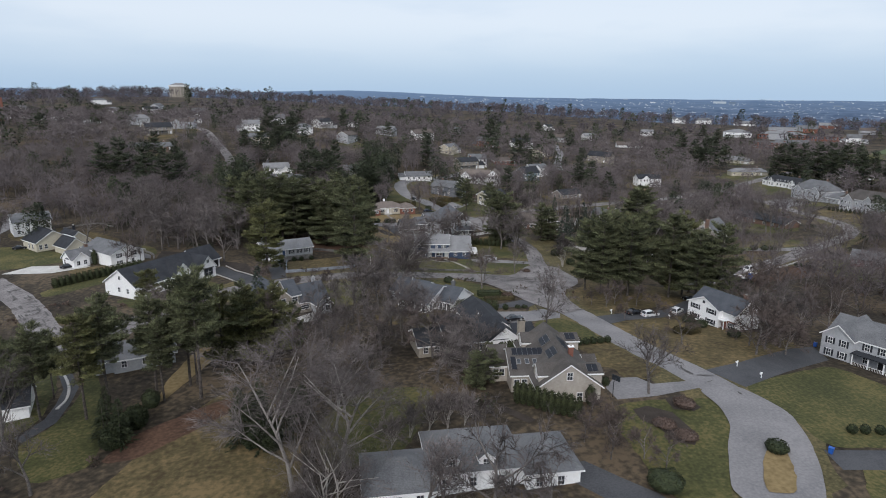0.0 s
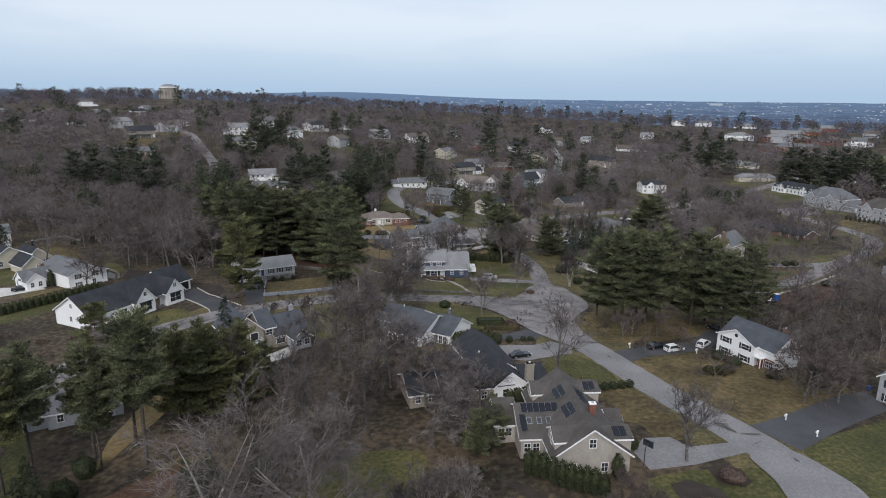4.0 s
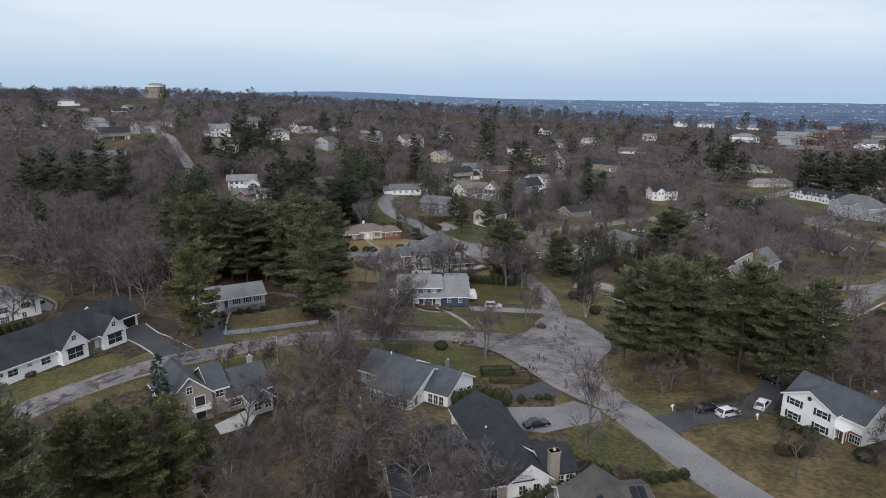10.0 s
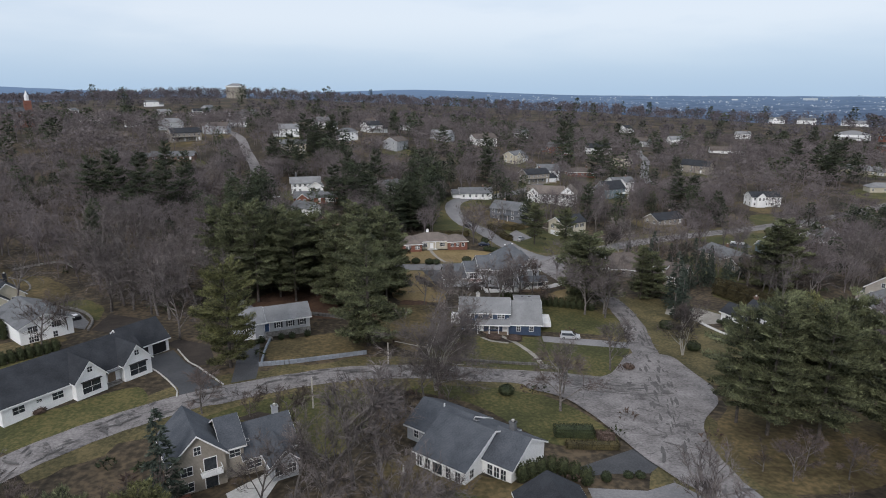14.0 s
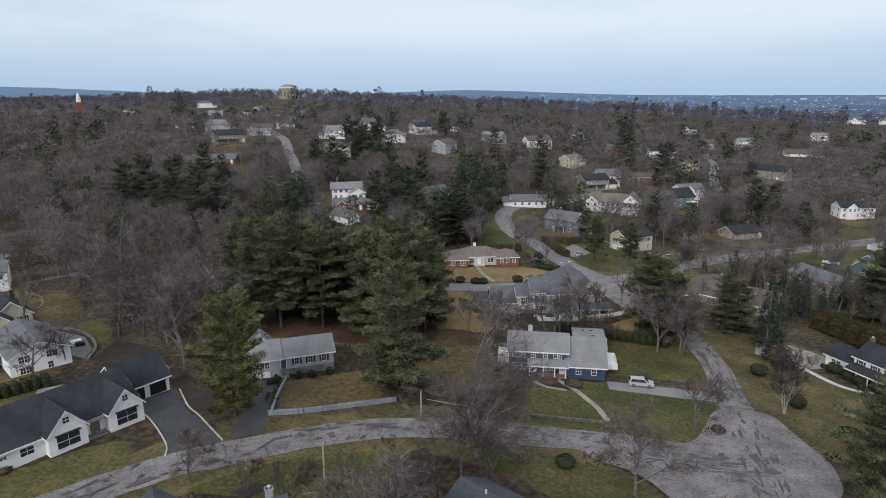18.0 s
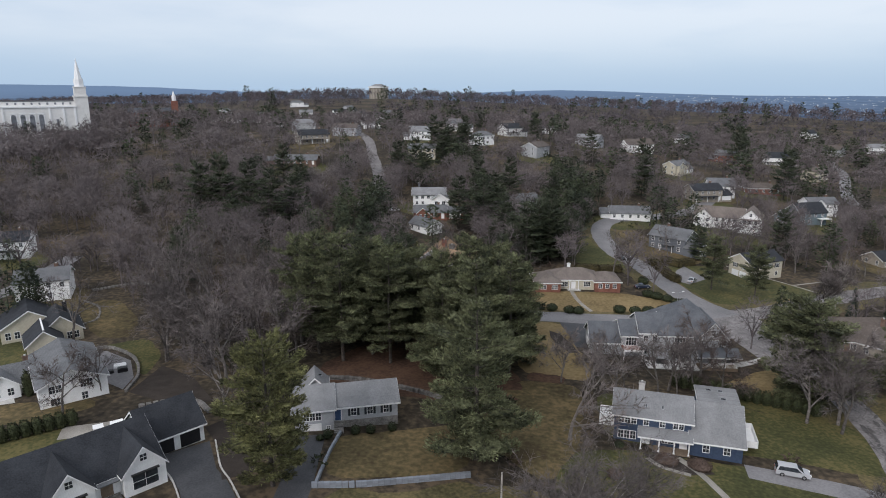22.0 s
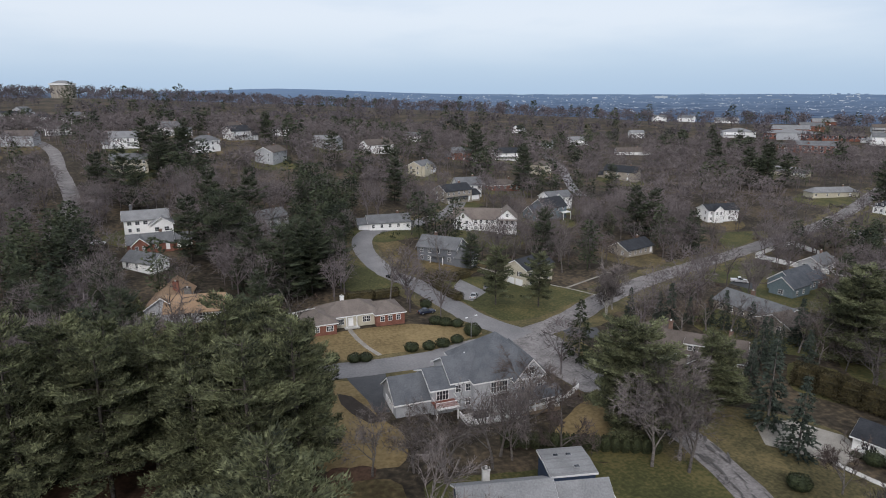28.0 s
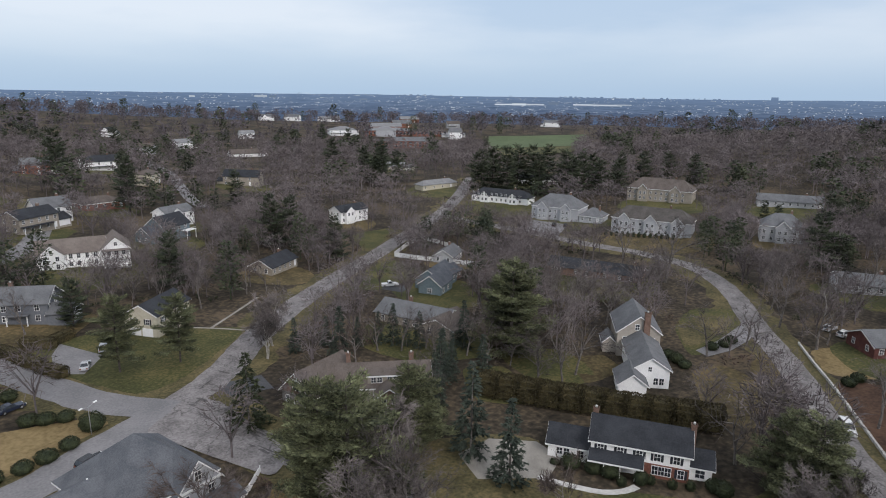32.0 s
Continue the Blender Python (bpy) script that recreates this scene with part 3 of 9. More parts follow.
def window(h, side, wall, u, z, w=0.95, hh=1.35, shutters=None):
    """A framed window with its pane (and shutters) on one wall of a house; side f, b, l or r, u along the wall."""
    x, y, rz = {"f": (u, wall, 0), "b": (u, wall, 180), "l": (wall, u, -90), "r": (wall, u, 90)}[side]
    o = part("window", win_mesh(w, hh), None, h)
    o.matrix_basis = pose(x, y, z, 0, 0, rz)
    part("pane", shared(("pane", w, hh), lambda: boxes((-w / 2, w / 2, -0.03, -0.005, 0, hh)), M_GLASS), None, o)
    if shutters:
        me = shared(("shutter", hh, shutters.name), lambda: panelled(-0.2, 0.2, -0.06, 0, -0.05, hh + 0.05, 1, 8, 0.025), shutters)
        for s in (-1, 1):
            part("shutter", me, None, o).location = (s * (w / 2 + 0.32), 0, 0)
    return o


def windows(h, side, wall, us, z, w=0.95, hh=1.35, shutters=None):
    for u in us:
        window(h, side, wall, u, z, w, hh, shutters)


def door(h, side, wall, u, z=0.2, w=1.0, hh=2.1, material=None, name="door"):
    x, y, rz = {"f": (u, wall, 0), "b": (u, wall, 180), "l": (wall, u, -90), "r": (wall, u, 90)}[side]
    material = material or M_TRIM
    o = part(name, shared((name, w, hh, material.name), lambda: panelled(-w / 2, w / 2, -0.05, 0, 0, hh, 2, 3, 0.09), material), None, h)
    o.matrix_basis = pose(x, y, z, 0, 0, rz)
    part("door_frame", shared(("door_frame", w, hh), lambda: boxes((-w / 2 - 0.12, -w / 2, -0.06, 0, 0, hh + 0.12), (w / 2, w / 2 + 0.12, -0.06, 0, 0, hh + 0.12), (-w / 2, w / 2, -0.06, 0, hh, hh + 0.12)), M_TRIM), None, o)
    return o


def garage_door(h, side, wall, u, z=0.0, w=2.6, hh=2.1, material=None):
    x, y, rz = {"f": (u, wall, 0), "b": (u, wall, 180), "l": (wall, u, -90), "r": (wall, u, 90)}[side]
    material = material or M_TRIM
    o = part("garage_door", shared(("garage_door", w, hh, material.name), lambda: panelled(-w / 2, w / 2, -0.06, 0, 0, hh, 4, 4, 0.04), material), None, h)
    o.matrix_basis = pose(x, y, z, 0, 0, rz)
    part("door_frame", shared(("door_frame", w, hh), lambda: boxes((-w / 2 - 0.12, -w / 2, -0.08, 0, 0, hh + 0.12), (w / 2, w / 2 + 0.12, -0.08, 0, 0, hh + 0.12), (-w / 2, w / 2, -0.08, 0, hh, hh + 0.12)), M_TRIM), None, o)


def chimney(h, x, y, z0, z1, material=None, w=0.9, d=0.7):
    o = part("chimney", boxes((x - w / 2, x + w / 2, y - d / 2, y + d / 2, z0, z1), (x - w / 2 - 0.08, x + w / 2 + 0.08, y - d / 2 - 0.08, y + d / 2 + 0.08, z1 - 0.25, z1)), material or M_BROWNW, h)
    part("flue", boxes((x - 0.18, x + 0.18, y - 0.18, y + 0.18, z1 - 0.1, z1 + 0.3)), M_CONCRETE, o)


def dormer(h, x, y0, y1, z, w, hh, rise, wall, roof, win=True, side="f"):
    """A gabled dormer on a roof that slopes down to the front."""
    block(h, x - w / 2, x + w / 2, y0, y1, z + hh, z + hh + rise, "y", wall, roof, over=0.2, base=z - 0.8, wall_name="dormer")
    if win:
        window(h, "f" if side == "f" else "b", y0 if side == "f" else y1, x, z + 0.15, min(0.9, w * 0.5), hh * 0.8)


def porch_posts(h, xs, y, z0, z1, r=0.1):
    for x in xs:
        part("post", shared(("post", r, z0, z1), lambda: boxes((-r, r, -r, r, z0, z1), (-r - 0.05, r + 0.05, -r - 0.05, r + 0.05, z0, z0 + 0.2), (-r - 0.05, r + 0.05, -r - 0.05, r + 0.05, z1 - 0.15, z1)), M_TRIM), None, h).location = (x, y, 0)


def stairs(h, x, y, n, w, material, rz=0.0, top=0.6):
    for k in range(n):
        part("step", boxes((x - w / 2, x + w / 2, y - 0.32 * (k + 1), y - 0.32 * k, -0.4, top - 0.18 * (k + 1))), material, h)


def skylight(h, x, y, z, tilt, w=0.8, l=1.2):
    o = part("skylight", shared(("skylight", w, l), lambda: boxes((-w / 2, w / 2, -l / 2, l / 2, 0, 0.1)), M_METAL), None, h)
    o.matrix_basis = pose(x, y, z, tilt, 0, 0)
    part("pane", shared(("skypane", w, l), lambda: boxes((-w / 2 + 0.07, w / 2 - 0.07, -l / 2 + 0.07, l / 2 - 0.07, 0.1, 0.12)), M_GLASS), None, o)


# ---- tan house with the solar panels
h = house(25.4, 13, -7, "tan clapboard gabled house with dormers and black solar panels", 14)
block(h, -6.4, 5.2, -11.2, 9.4, 3.4, 7.6, "y", M_TAN, M_RUMBER)
windows(h, "f", -11.2, (-3.4, 1.4), 0.7)
window(h, "f", -11.2, -0.6, 4.6)
block(h, -10.0, -2.4, -5.6, 5.6, 3.2, 6.1, "x", M_TAN, M_RUMBER, over=0.35)
windows(h, "f", -5.6, (-9.0, -7.6), 0.9)
block(h, -13.2, -10.0, -0.6, 6.2, 2.9, 5.7, "x", M_TAN, M_RUMBER, over=0.3)
windows(h, "f", -0.6, (-12.2, -11.0), 0.8)
for dx in (-8.3, -6.7, -5.2):
    skylight(h, dx, -3.1, 4.72, 27)


def panel(x, y, z, rx, ry, n, w=1.0, l=1.7):
    """A row of n solar panels in their frames on a roof slope."""
    for k in range(n):
        o = part("solar_panel", shared(("solar_panel", w, l), lambda: boxes((-w / 2 + 0.02, w / 2 - 0.02, -l / 2 + 0.02, l / 2 - 0.02, 0.02, 0.07)), M_SOLAR), None, h)
        m = pose(x, y, z, rx, ry, 0)
        o.matrix_basis = m @ pose((k - (n - 1) / 2) * w, 0, 0)
        part("frame", shared(("solar_frame", w, l), lambda: boxes((-w / 2, w / 2, -l / 2, l / 2, 0, 0.03)), M_METAL), None, o)


panel(-6.3, -0.98, 5.87, 27.4, 0, 6)
panel(-9.3, -3.4, 4.6, 27.4, 0, 1, 1.0, 3.0)
for yy in (7.0, -8.2):
    block(h, 0.6, 5.5, yy - 2.2, yy + 2.2, 5.4, 6.2, "x", M_TAN, M_RUMBER, over=0.25, base=3.2, wall_name="dormer")
    panel(3.9, yy - 1.15, 6.04, 20, 0, 2, 1.0, 1.9)
    window(h, "r", 5.5, yy, 3.9)
    block(h, -6.0, -1.6, yy - 2.1, yy + 2.1, 5.2, 6.5, "x", M_TAN, M_RUMBER, over=0.25, base=3.2, wall_name="dormer")
    window(h, "l", -6.0, yy, 3.9)
for x, y in ((1.1, 2.6), (1.1, 0.9), (1.1, -0.8), (-2.2, 3.4), (-2.2, 1.7), (-2.2, -2.6), (-2.2, -4.3)):
    panel(x, y, 7.6 - abs(x + 0.6) * 0.724 + 0.26, 0, 36 if x > -0.6 else -36, 2)
block(h, 5.2, 7.4, -1.8, 3.4, 2.8, 4.1, "x", M_TAN, M_RUMBER, over=0.3)
chimney(h, 1.2, -4.6, 5, 8.2, M_BRICK)
part("chimney_cap", boxes((0.65, 1.75, -5.05, -4.15, 8.2, 8.36)), M_TRIM, h)
door(h, "r", 5.2, 4.6)
garage_door(h, "r", 5.2, -6.5, 0, 4.6)

# ---- grey-roofed house among the bare trees
h = house(-1.0, -14, -2, "white house with a grey hipped roof behind bare trees", 15)
block(h, -13.5, -4, -7, 3, 2.8, 5.0, "x", M_WHITE, M_RGREY, hip=4)
windows(h, "f", -7, (-12, -9, -6), 0.9)
windows(h, "l", -13.5, (-4, 0), 0.9)
block(h, -4, 9.5, -4, 7, 3.3, 6.8, "x", M_WHITE, M_RGREY, hip=4)
dormer(h, -1, -3.6, 0, 3.6, 2.2, 1.3, 0.9, M_WHITE, M_RGREY)
dormer(h, 4, -3.6, 0, 3.6, 2.2, 1.3, 0.9, M_WHITE, M_RGREY)
windows(h, "f", -4, (-2, 2, 6), 0.9)
block(h, 9.5, 17.5, -5.5, 4.5, 3.0, 5.8, "x", M_WHITE, M_RGREY, hip=4.4)
windows(h, "f", -5.5, (11.4, 14.6), 0.9)
garage_door(h, "r", 17.5, -0.5, 0, 4.6)

# ---- dark-roofed rambling house
h = house(17.5, 40, 4, "rambling low house with charcoal shingle roofs and white gables", 14)
block(h, -3.0, 5.8, -4.0, 12.5, 2.9, 5.5, "y", M_WHITE, M_RDARK)
windows(h, "l", -3.0, (4, 7, 10), 0.7, 1.2)
windows(h, "b", 12.5, (-0.5, 3.2), 0.8)
part("vent_pipe", boxes((-0.6, -0.4, 2.0, 2.2, 4.0, 4.9)), M_TRIM, h)
block(h, -11.5, 2.0, -10.0, 2.0, 2.9, 5.9, "x", M_TAUPE, M_RDARK)
windows(h, "f", -10.0, (-9.5, -6.5, -3.5), 0.7)
block(h, -1.6, 4.9, -10.3, -3.0, 3.0, 5.5, "y", M_WHITE, M_RDARK)
windows(h, "f", -10.3, (0.6, 2.8), 0.8)
block(h, 4.9, 9.4, -9.4, -1.6, 2.7, 4.4, "x", M_WHITE, M_RDARK, trim=False)
windows(h, "f", -9.4, (7.0, 8.4), 0.8)
chimney(h, 5.5, -9.9, 0, 6.8, M_TAUPE, 1.5, 1.0)
for dx in (-8.0, -4.6):
    skylight(h, dx, -7.6, 4.3, 25)
block(h, -17.5, -11.5, -9.0, 0.2, 2.6, 4.8, "x", M_TAUPE, M_RDARK)
windows(h, "f", -9.0, (-16, -13.5), 0.8)
block(h, -10.5, -4.0, 2.0, 6.8, 2.6, 4.6, "y", M_TAUPE, M_RDARK, hip=2.5)
garage_door(h, "r", 5.8, 6, 0, 4.6)

# ---- white long house
h = house(8.5, 69, -43, "white clapboard ranch house with slate grey roof", 12)
block(h, -10.5, -0.5, -1.5, 8.5, 2.7, 5.3, "x", M_GREYW, M_RBLUE)
windows(h, "f", -1.5, (-8.5, -6.5, -4, -2), 0.8)
block(h, -4, 5.4, -7.0, 8.0, 2.8, 6.0, "x", M_WHITE, M_RBLUE)
block(h, 5.4, 10.6, -2.3, 7.6, 2.8, 5.6, "x", M_WHITE, M_RBLUE)
windows(h, "f", -7.0, (-3.2, -1.6, 2.4, 4.2), 0.5, 0.9, 1.7)
door(h, "f", -7.0, 0.3, 0.3, 1.8, 2.1, M_GLASS)
stairs(h, 0.3, -7.0, 3, 2.2, M_CONCRETE)
windows(h, "f", -2.3, (6.8, 8.0, 9.2), 0.4, 0.9, 1.8)
window(h, "r", 5.4, -5.2, 0.8)
chimney(h, 7.2, 3.4, 4, 7.0, M_RGREY)
skylight(h, 1.5, 1.6, 6.0, -22, 0.6, 0.9)
part("vent", boxes((-6.2, -6.0, 3, 3.2, 5, 5.9)), M_TRIM, h)

# ---- white two-storey house with the front gable
h = house(80.7, 39.7, -75, "white two-storey clapboard house with grey gable roofs and brick base", 9)
block(h, -7.0, 6.4, -3.6, 5.0, 4.7, 7.6, "x", M_WHITE, M_RBLUE)
block(h, -7.01, 2.6, -5.0, 0.4, 4.8, 7.1, "y", M_WHITE, M_RBLUE, over=0.35)
windows(h, "f", -5.0, (-4.7, 0.3), 3.3, 1.9, 1.2, M_SHUT)
windows(h, "f", -5.0, (-4.7, 0.3), 0.7, 1.9, 1.2, M_SHUT)
bm = bmesh.new()
beam(bm, (-2.2, -5.06, 5.7), (-2.2, -4.98, 5.7), 0.4, 14)
part("gable_vent", bm, M_SHUT, h, "dark round louvred vent")
part("brick_front", boxes((2.62, 6.42, -3.72, -3.6, -1.4, 2.6)), M_BRICK, h)
part("brick_plinth", boxes((-7.05, 2.65, -5.06, -5.0, -1.4, 0.25)), M_BRICK, h)
windows(h, "f", -3.72, (5.0, 5.9), 0.8, 0.8, 1.4)
door(h, "f", -3.72, 3.5, 0.2, 1.1, 2.1, M_DOORR)
part("porch_roof", boxes((2.7, 4.6, -5.4, -3.6, 2.7, 2.88)), M_TRIM, h)
porch_posts(h, (2.9, 4.4), -5.2, 0.0, 2.7)
part("porch_floor", boxes((2.65, 4.7, -5.5, -3.72, -1.2, 0.12)), M_BRICK, h)
windows(h, "l", -7.01, (-1.5, 2.2), 3.4, 0.9, 1.2, M_SHUT)
windows(h, "l", -7.01, (-1.5, 2.2), 0.8, 0.9, 1.2, M_SHUT)
chimney(h, 4.6, 1.6, 6, 8.6)

# ---- light grey house with a porch
h = house(99.5, 9, -68, "light grey two-storey house with white porch", 14)
block(h, -11, 11, -4.5, 5.5, 5.6, 8.6, "x", M_GREYW, M_RGREY)
block(h, -11.4, -5, -6.5, 5, 5.7, 8.2, "y", M_GREYW, M_RGREY)
windows(h, "f", -6.5, (-9.6, -6.8), 3.6, 0.9, 1.4, M_SHUT)
windows(h, "f", -6.5, (-9.6, -6.8), 0.9, 0.9, 1.4, M_SHUT)
windows(h, "l", -11.4, (-3, 0.5, 3.5), 3.6)
windows(h, "f", -4.5, (-3, 0, 3, 6.5, 9), 3.6, 0.9, 1.4, M_SHUT)
windows(h, "f", -4.5, (-3, 3, 6.5, 9), 0.8, 0.9, 1.5)
door(h, "f", -4.5, 0, 0.3, 1.0, 2.1, M_BLACK)
part("porch_roof", boxes((-5, 11, -7.2, -4.5, 2.9, 3.1)), M_RDARK, h)
part("porch_floor", boxes((-5, 11, -7.1, -4.5, -0.8, 0.35)), M_WOOD, h)
porch_posts(h, (-4.6, -1.5, 1.5, 4.5, 7.5, 10.6), -6.9, 0.35, 2.9)
part("railing", boxes((-4.6, 10.6, -6.93, -6.87, 1.15, 1.22), *[(-4.6 + 0.3 * k, -4.55 + 0.3 * k, -6.92, -6.88, 0.4, 1.15) for k in range(50)]), M_TRIM, h)
for dx in (1, 6):
    dormer(h, dx, -3.6, -0.6, 6.2, 2.0, 1.2, 0.8, M_GREYW, M_RGREY)

# ---- dark blue house
h = house(25.5, 131.4, -9, "dark blue clapboard house with light grey roof and porch", 13)
block(h, -9.8, 2.6, -3.4, 5.2, 5.3, 7.8, "x", M_BLUEW, M_RLIGHT)
block(h, 2.6, 10.6, -4.6, 5.4, 2.9, 7.0, "x", M_BLUEW, M_RLIGHT, roof_y=1.2)
block(h, -5.6, 2.6, -5.6, -3.4, 2.75, 3.35, "x", M_BLUEW, M_RLIGHT, base=2.5, over=0.25, trim=True, wall_name="porch_beam", roof_y=-3.45)
porch_posts(h, (-5.3, -2.4, 0.0, 2.3), -5.4, 0.2, 2.6)
part("porch_floor", boxes((-5.6, 2.6, -5.6, -3.4, -1.0, 0.25)), M_WOOD, h)
windows(h, "f", -3.4, (-8.6, -7.6, -6.6), 3.75, 0.8, 1.2)
windows(h, "f", -3.4, (-4.6, -2.0, 0.2, 1.0), 3.75, 0.8, 1.2)
windows(h, "f", -3.4, (-8.6, -7.6, -6.6), 0.9, 0.85, 1.4)
windows(h, "f", -3.4, (-1.4, -0.4), 0.9, 0.85, 1.4)
door(h, "f", -3.4, -4.4, 0.25)
door(h, "f", -3.4, 1.6, 0.25)
windows(h, "f", -4.6, (5.0, 8.2), 0.95, 0.95, 1.25)
for dx in (-4.7, -2.0):
    skylight(h, dx, -1.6, 6.45, 25, 0.35, 0.9)
block(h, 4.6, 11.2, 6.0, 12.5, 4.7, 4.9, "x", M_BLUEW, M_RLIGHT, over=0.3)
for dx, dy in ((6.6, 10.6), (8.6, 10.6), (8.8, 7.4)):
    skylight(h, dx, dy, 5.02, 0, 0.9, 0.7)
chimney(h, -5.4, 4.6, 5, 7.9, M_CONCRETE, 1.0, 0.7)
part("deck", boxes((10.6, 13.6, -0.5, 6.0, 0.6, 0.8)), M_TRIM, h)
part("deck_rail", boxes((13.5, 13.6, -0.5, 6.0, 0.8, 1.8), (10.6, 13.6, 5.9, 6.0, 0.8, 1.8), (10.6, 13.6, -0.5, -0.4, 0.8, 1.8)), M_TRIM, h)
part("side_porch", boxes((-12.4, -9.8, 1.0, 4.6, 0.2, 2.4)), M_TRIM, h, "white tarpaulin-covered lean-to")

# ---- grey ranch with the garage below
h = house(-31.8, 127.2, 19, "pale grey ranch house with dark shutters and blue door", 11)
block(h, -2.0, 9.0, -3.6, 4.6, 4.0, 6.2, "x", M_GREYW, M_RLIGHT)
block(h, -8.6, -2.0, -4.4, 4.8, 4.2, 6.5, "x", M_GREYW, M_RLIGHT)
part("foundation", boxes((-1.98, 9.02, -3.7, 4.6, -1.5, 1.3)), M_STONE, h)
windows(h, "f", -3.6, (1.4, 4.2, 7.0), 2.1, 0.9, 1.35, M_SHUT)
windows(h, "f", -4.4, (-6.6, -5.6, -4.6), 2.3, 0.85, 1.3)
door(h, "f", -3.6, -1.3, 1.5, 1.0, 2.1, M_DOORB)
garage_door(h, "f", -4.4, -5.6, -0.6, 2.7)
window(h, "f", -4.4, -3.0, 0.3, 0.6, 0.7)
for k in range(6):
    part("step", boxes((-2.1, -0.5, -4.2 - 0.34 * k, -3.86 - 0.34 * k, -1, 1.35 - 0.2 * k)), M_STONE, h)
part("railing", boxes((-2.1, -2.05, -6.2, -3.7, 1.0, 2.2)), M_METAL, h)
block(h, -7.2, -2.8, 4.8, 9.5, 3.6, 5.8, "y", M_GREYW, M_RLIGHT)
skylight(h, -4, 7, 5.2, 0, 0.7, 0.9)

# ---- white modern farmhouse
h = house(-66.2, 100.4, 52, "white modern farmhouse with charcoal roof and tall front gables", 17)
block(h, -15.5, 11.5, -8.0, 5.0, 3.3, 7.4, "x", M_WHITE, M_RDARK)
block(h, 11.5, 20.5, -2.0, 7.0, 3.0, 6.6, "x", M_WHITE, M_RDARK)
for gx_ in (-0.8, 8.6):
    block(h, gx_ - 2.9, gx_ + 2.9, -9.6, -1.5, 3.6, 6.9, "y", M_WHITE, M_RDARK, over=0.35)
    window(h, "f", -9.6, gx_, 4.8, 0.9, 1.0)
    window(h, "f", -9.6, gx_, 0.8, 3.4, 2.2)
    part("window_hood", boxes((gx_ - 1.9, gx_ + 1.9, -10.1, -9.6, 3.1, 3.25)), M_BLACK, h)
windows(h, "f", -8.0, (-12.8, -6.2), 1.2, 1.9, 1.3)
window(h, "f", -8.0, -9.4, 1.9, 0.9, 0.5)
windows(h, "l", -15.5, (-4.5, -1.0), 1.0, 0.9, 1.3)
window(h, "l", -15.5, -1.5, 4.6, 0.9, 1.0)
door(h, "f", -8.0, 3.9, 0.5, 1.6, 2.3, M_WOOD)
part("porch_roof", boxes((2.2, 5.6, -9.5, -8.0, 3.0, 3.15)), M_RGREY, h)
for k in range(6):
    part("step", boxes((2.4, 5.4, -8.5 - 0.4 * k, -8.1 - 0.4 * k, -1.2, 0.5 - 0.17 * k)), M_STONE, h)
garage_door(h, "f", -2.0, 14.0, 0, 3.2, 2.4, M_BLACK)
garage_door(h, "f", -2.0, 18.2, 0, 3.2, 2.4, M_BLACK)
windows(h, "b", 5.0, (-10, -5, 0, 5), 0.9)

# ---- taupe house with three gables
h = house(-29, 68, 27, "taupe shingled house with slate roof, gables and balcony", 11)
block(h, -7.9, -0.2, -3.9, 5.8, 5.3, 8.9, "y", M_TAUPE, M_RBLUE)
windows(h, "f", -3.9, (-5.7,), 2.9, 1.5, 1.3)
window(h, "f", -3.9, -4.05, 5.8, 0.9, 1.2)
door(h, "f", -3.9, -2.4, 2.7, 1.7, 2.1, M_GLASS)
part("balcony_floor", boxes((-3.9, -0.9, -5.2, -3.9, 2.5, 2.65)), M_TRIM, h)
part("balcony_rail", boxes((-3.9, -0.9, -5.2, -5.12, 3.5, 3.6), (-3.9, -3.82, -5.2, -3.9, 3.5, 3.6), (-0.98, -0.9, -5.2, -3.9, 3.5, 3.6)), M_TRIM, h)
for k in range(13):
    part("baluster", shared(("baluster", 1), lambda: boxes((-0.03, 0.03, -0.03, 0.03, 0, 0.86)), M_TRIM), None, h).location = (-3.85 + 0.242 * k, -5.16, 2.65)
windows(h, "f", -3.9, (-5.7,), 0.3, 1.5, 1.4)
door(h, "f", -3.9, -2.4, 0.0, 1.7, 2.1, M_GLASS)
windows(h, "l", -7.9, (-1, 3), 3.2, 1.0, 1.2)
block(h, -0.2, 2.6, -3.2, 5.5, 5.2, 8.0, "x", M_TAUPE, M_RBLUE)
window(h, "f", -3.2, 1.3, 3.4, 1.5, 1.2)
block(h, 2.6, 10.6, -3.6, 5.0, 3.0, 6.3, "x", M_TAUPE, M_RBLUE)
windows(h, "f", -3.6, (3.9,), 0.9, 2.2, 1.1)
skylight(h, 3.6, -1.7, 4.6, 36, 0.6, 0.6)
block(h, 5.5, 9.5, -7.6, -2.0, 2.9, 4.8, "y", M_GREYW, M_RBLUE)
windows(h, "f", -7.6, (6.5, 8.5), 0.8, 1.2, 1.4)
windows(h, "r", 9.5, (-6.2,), 0.8, 1.0, 1.4)
chimney(h, 9.0, 1.4, 4, 7.6, M_GREYW)
part("lower_porch", boxes((-8.4, -5.6, -6.4, -3.95, -1.0, 0.05)), M_BRICK, h)

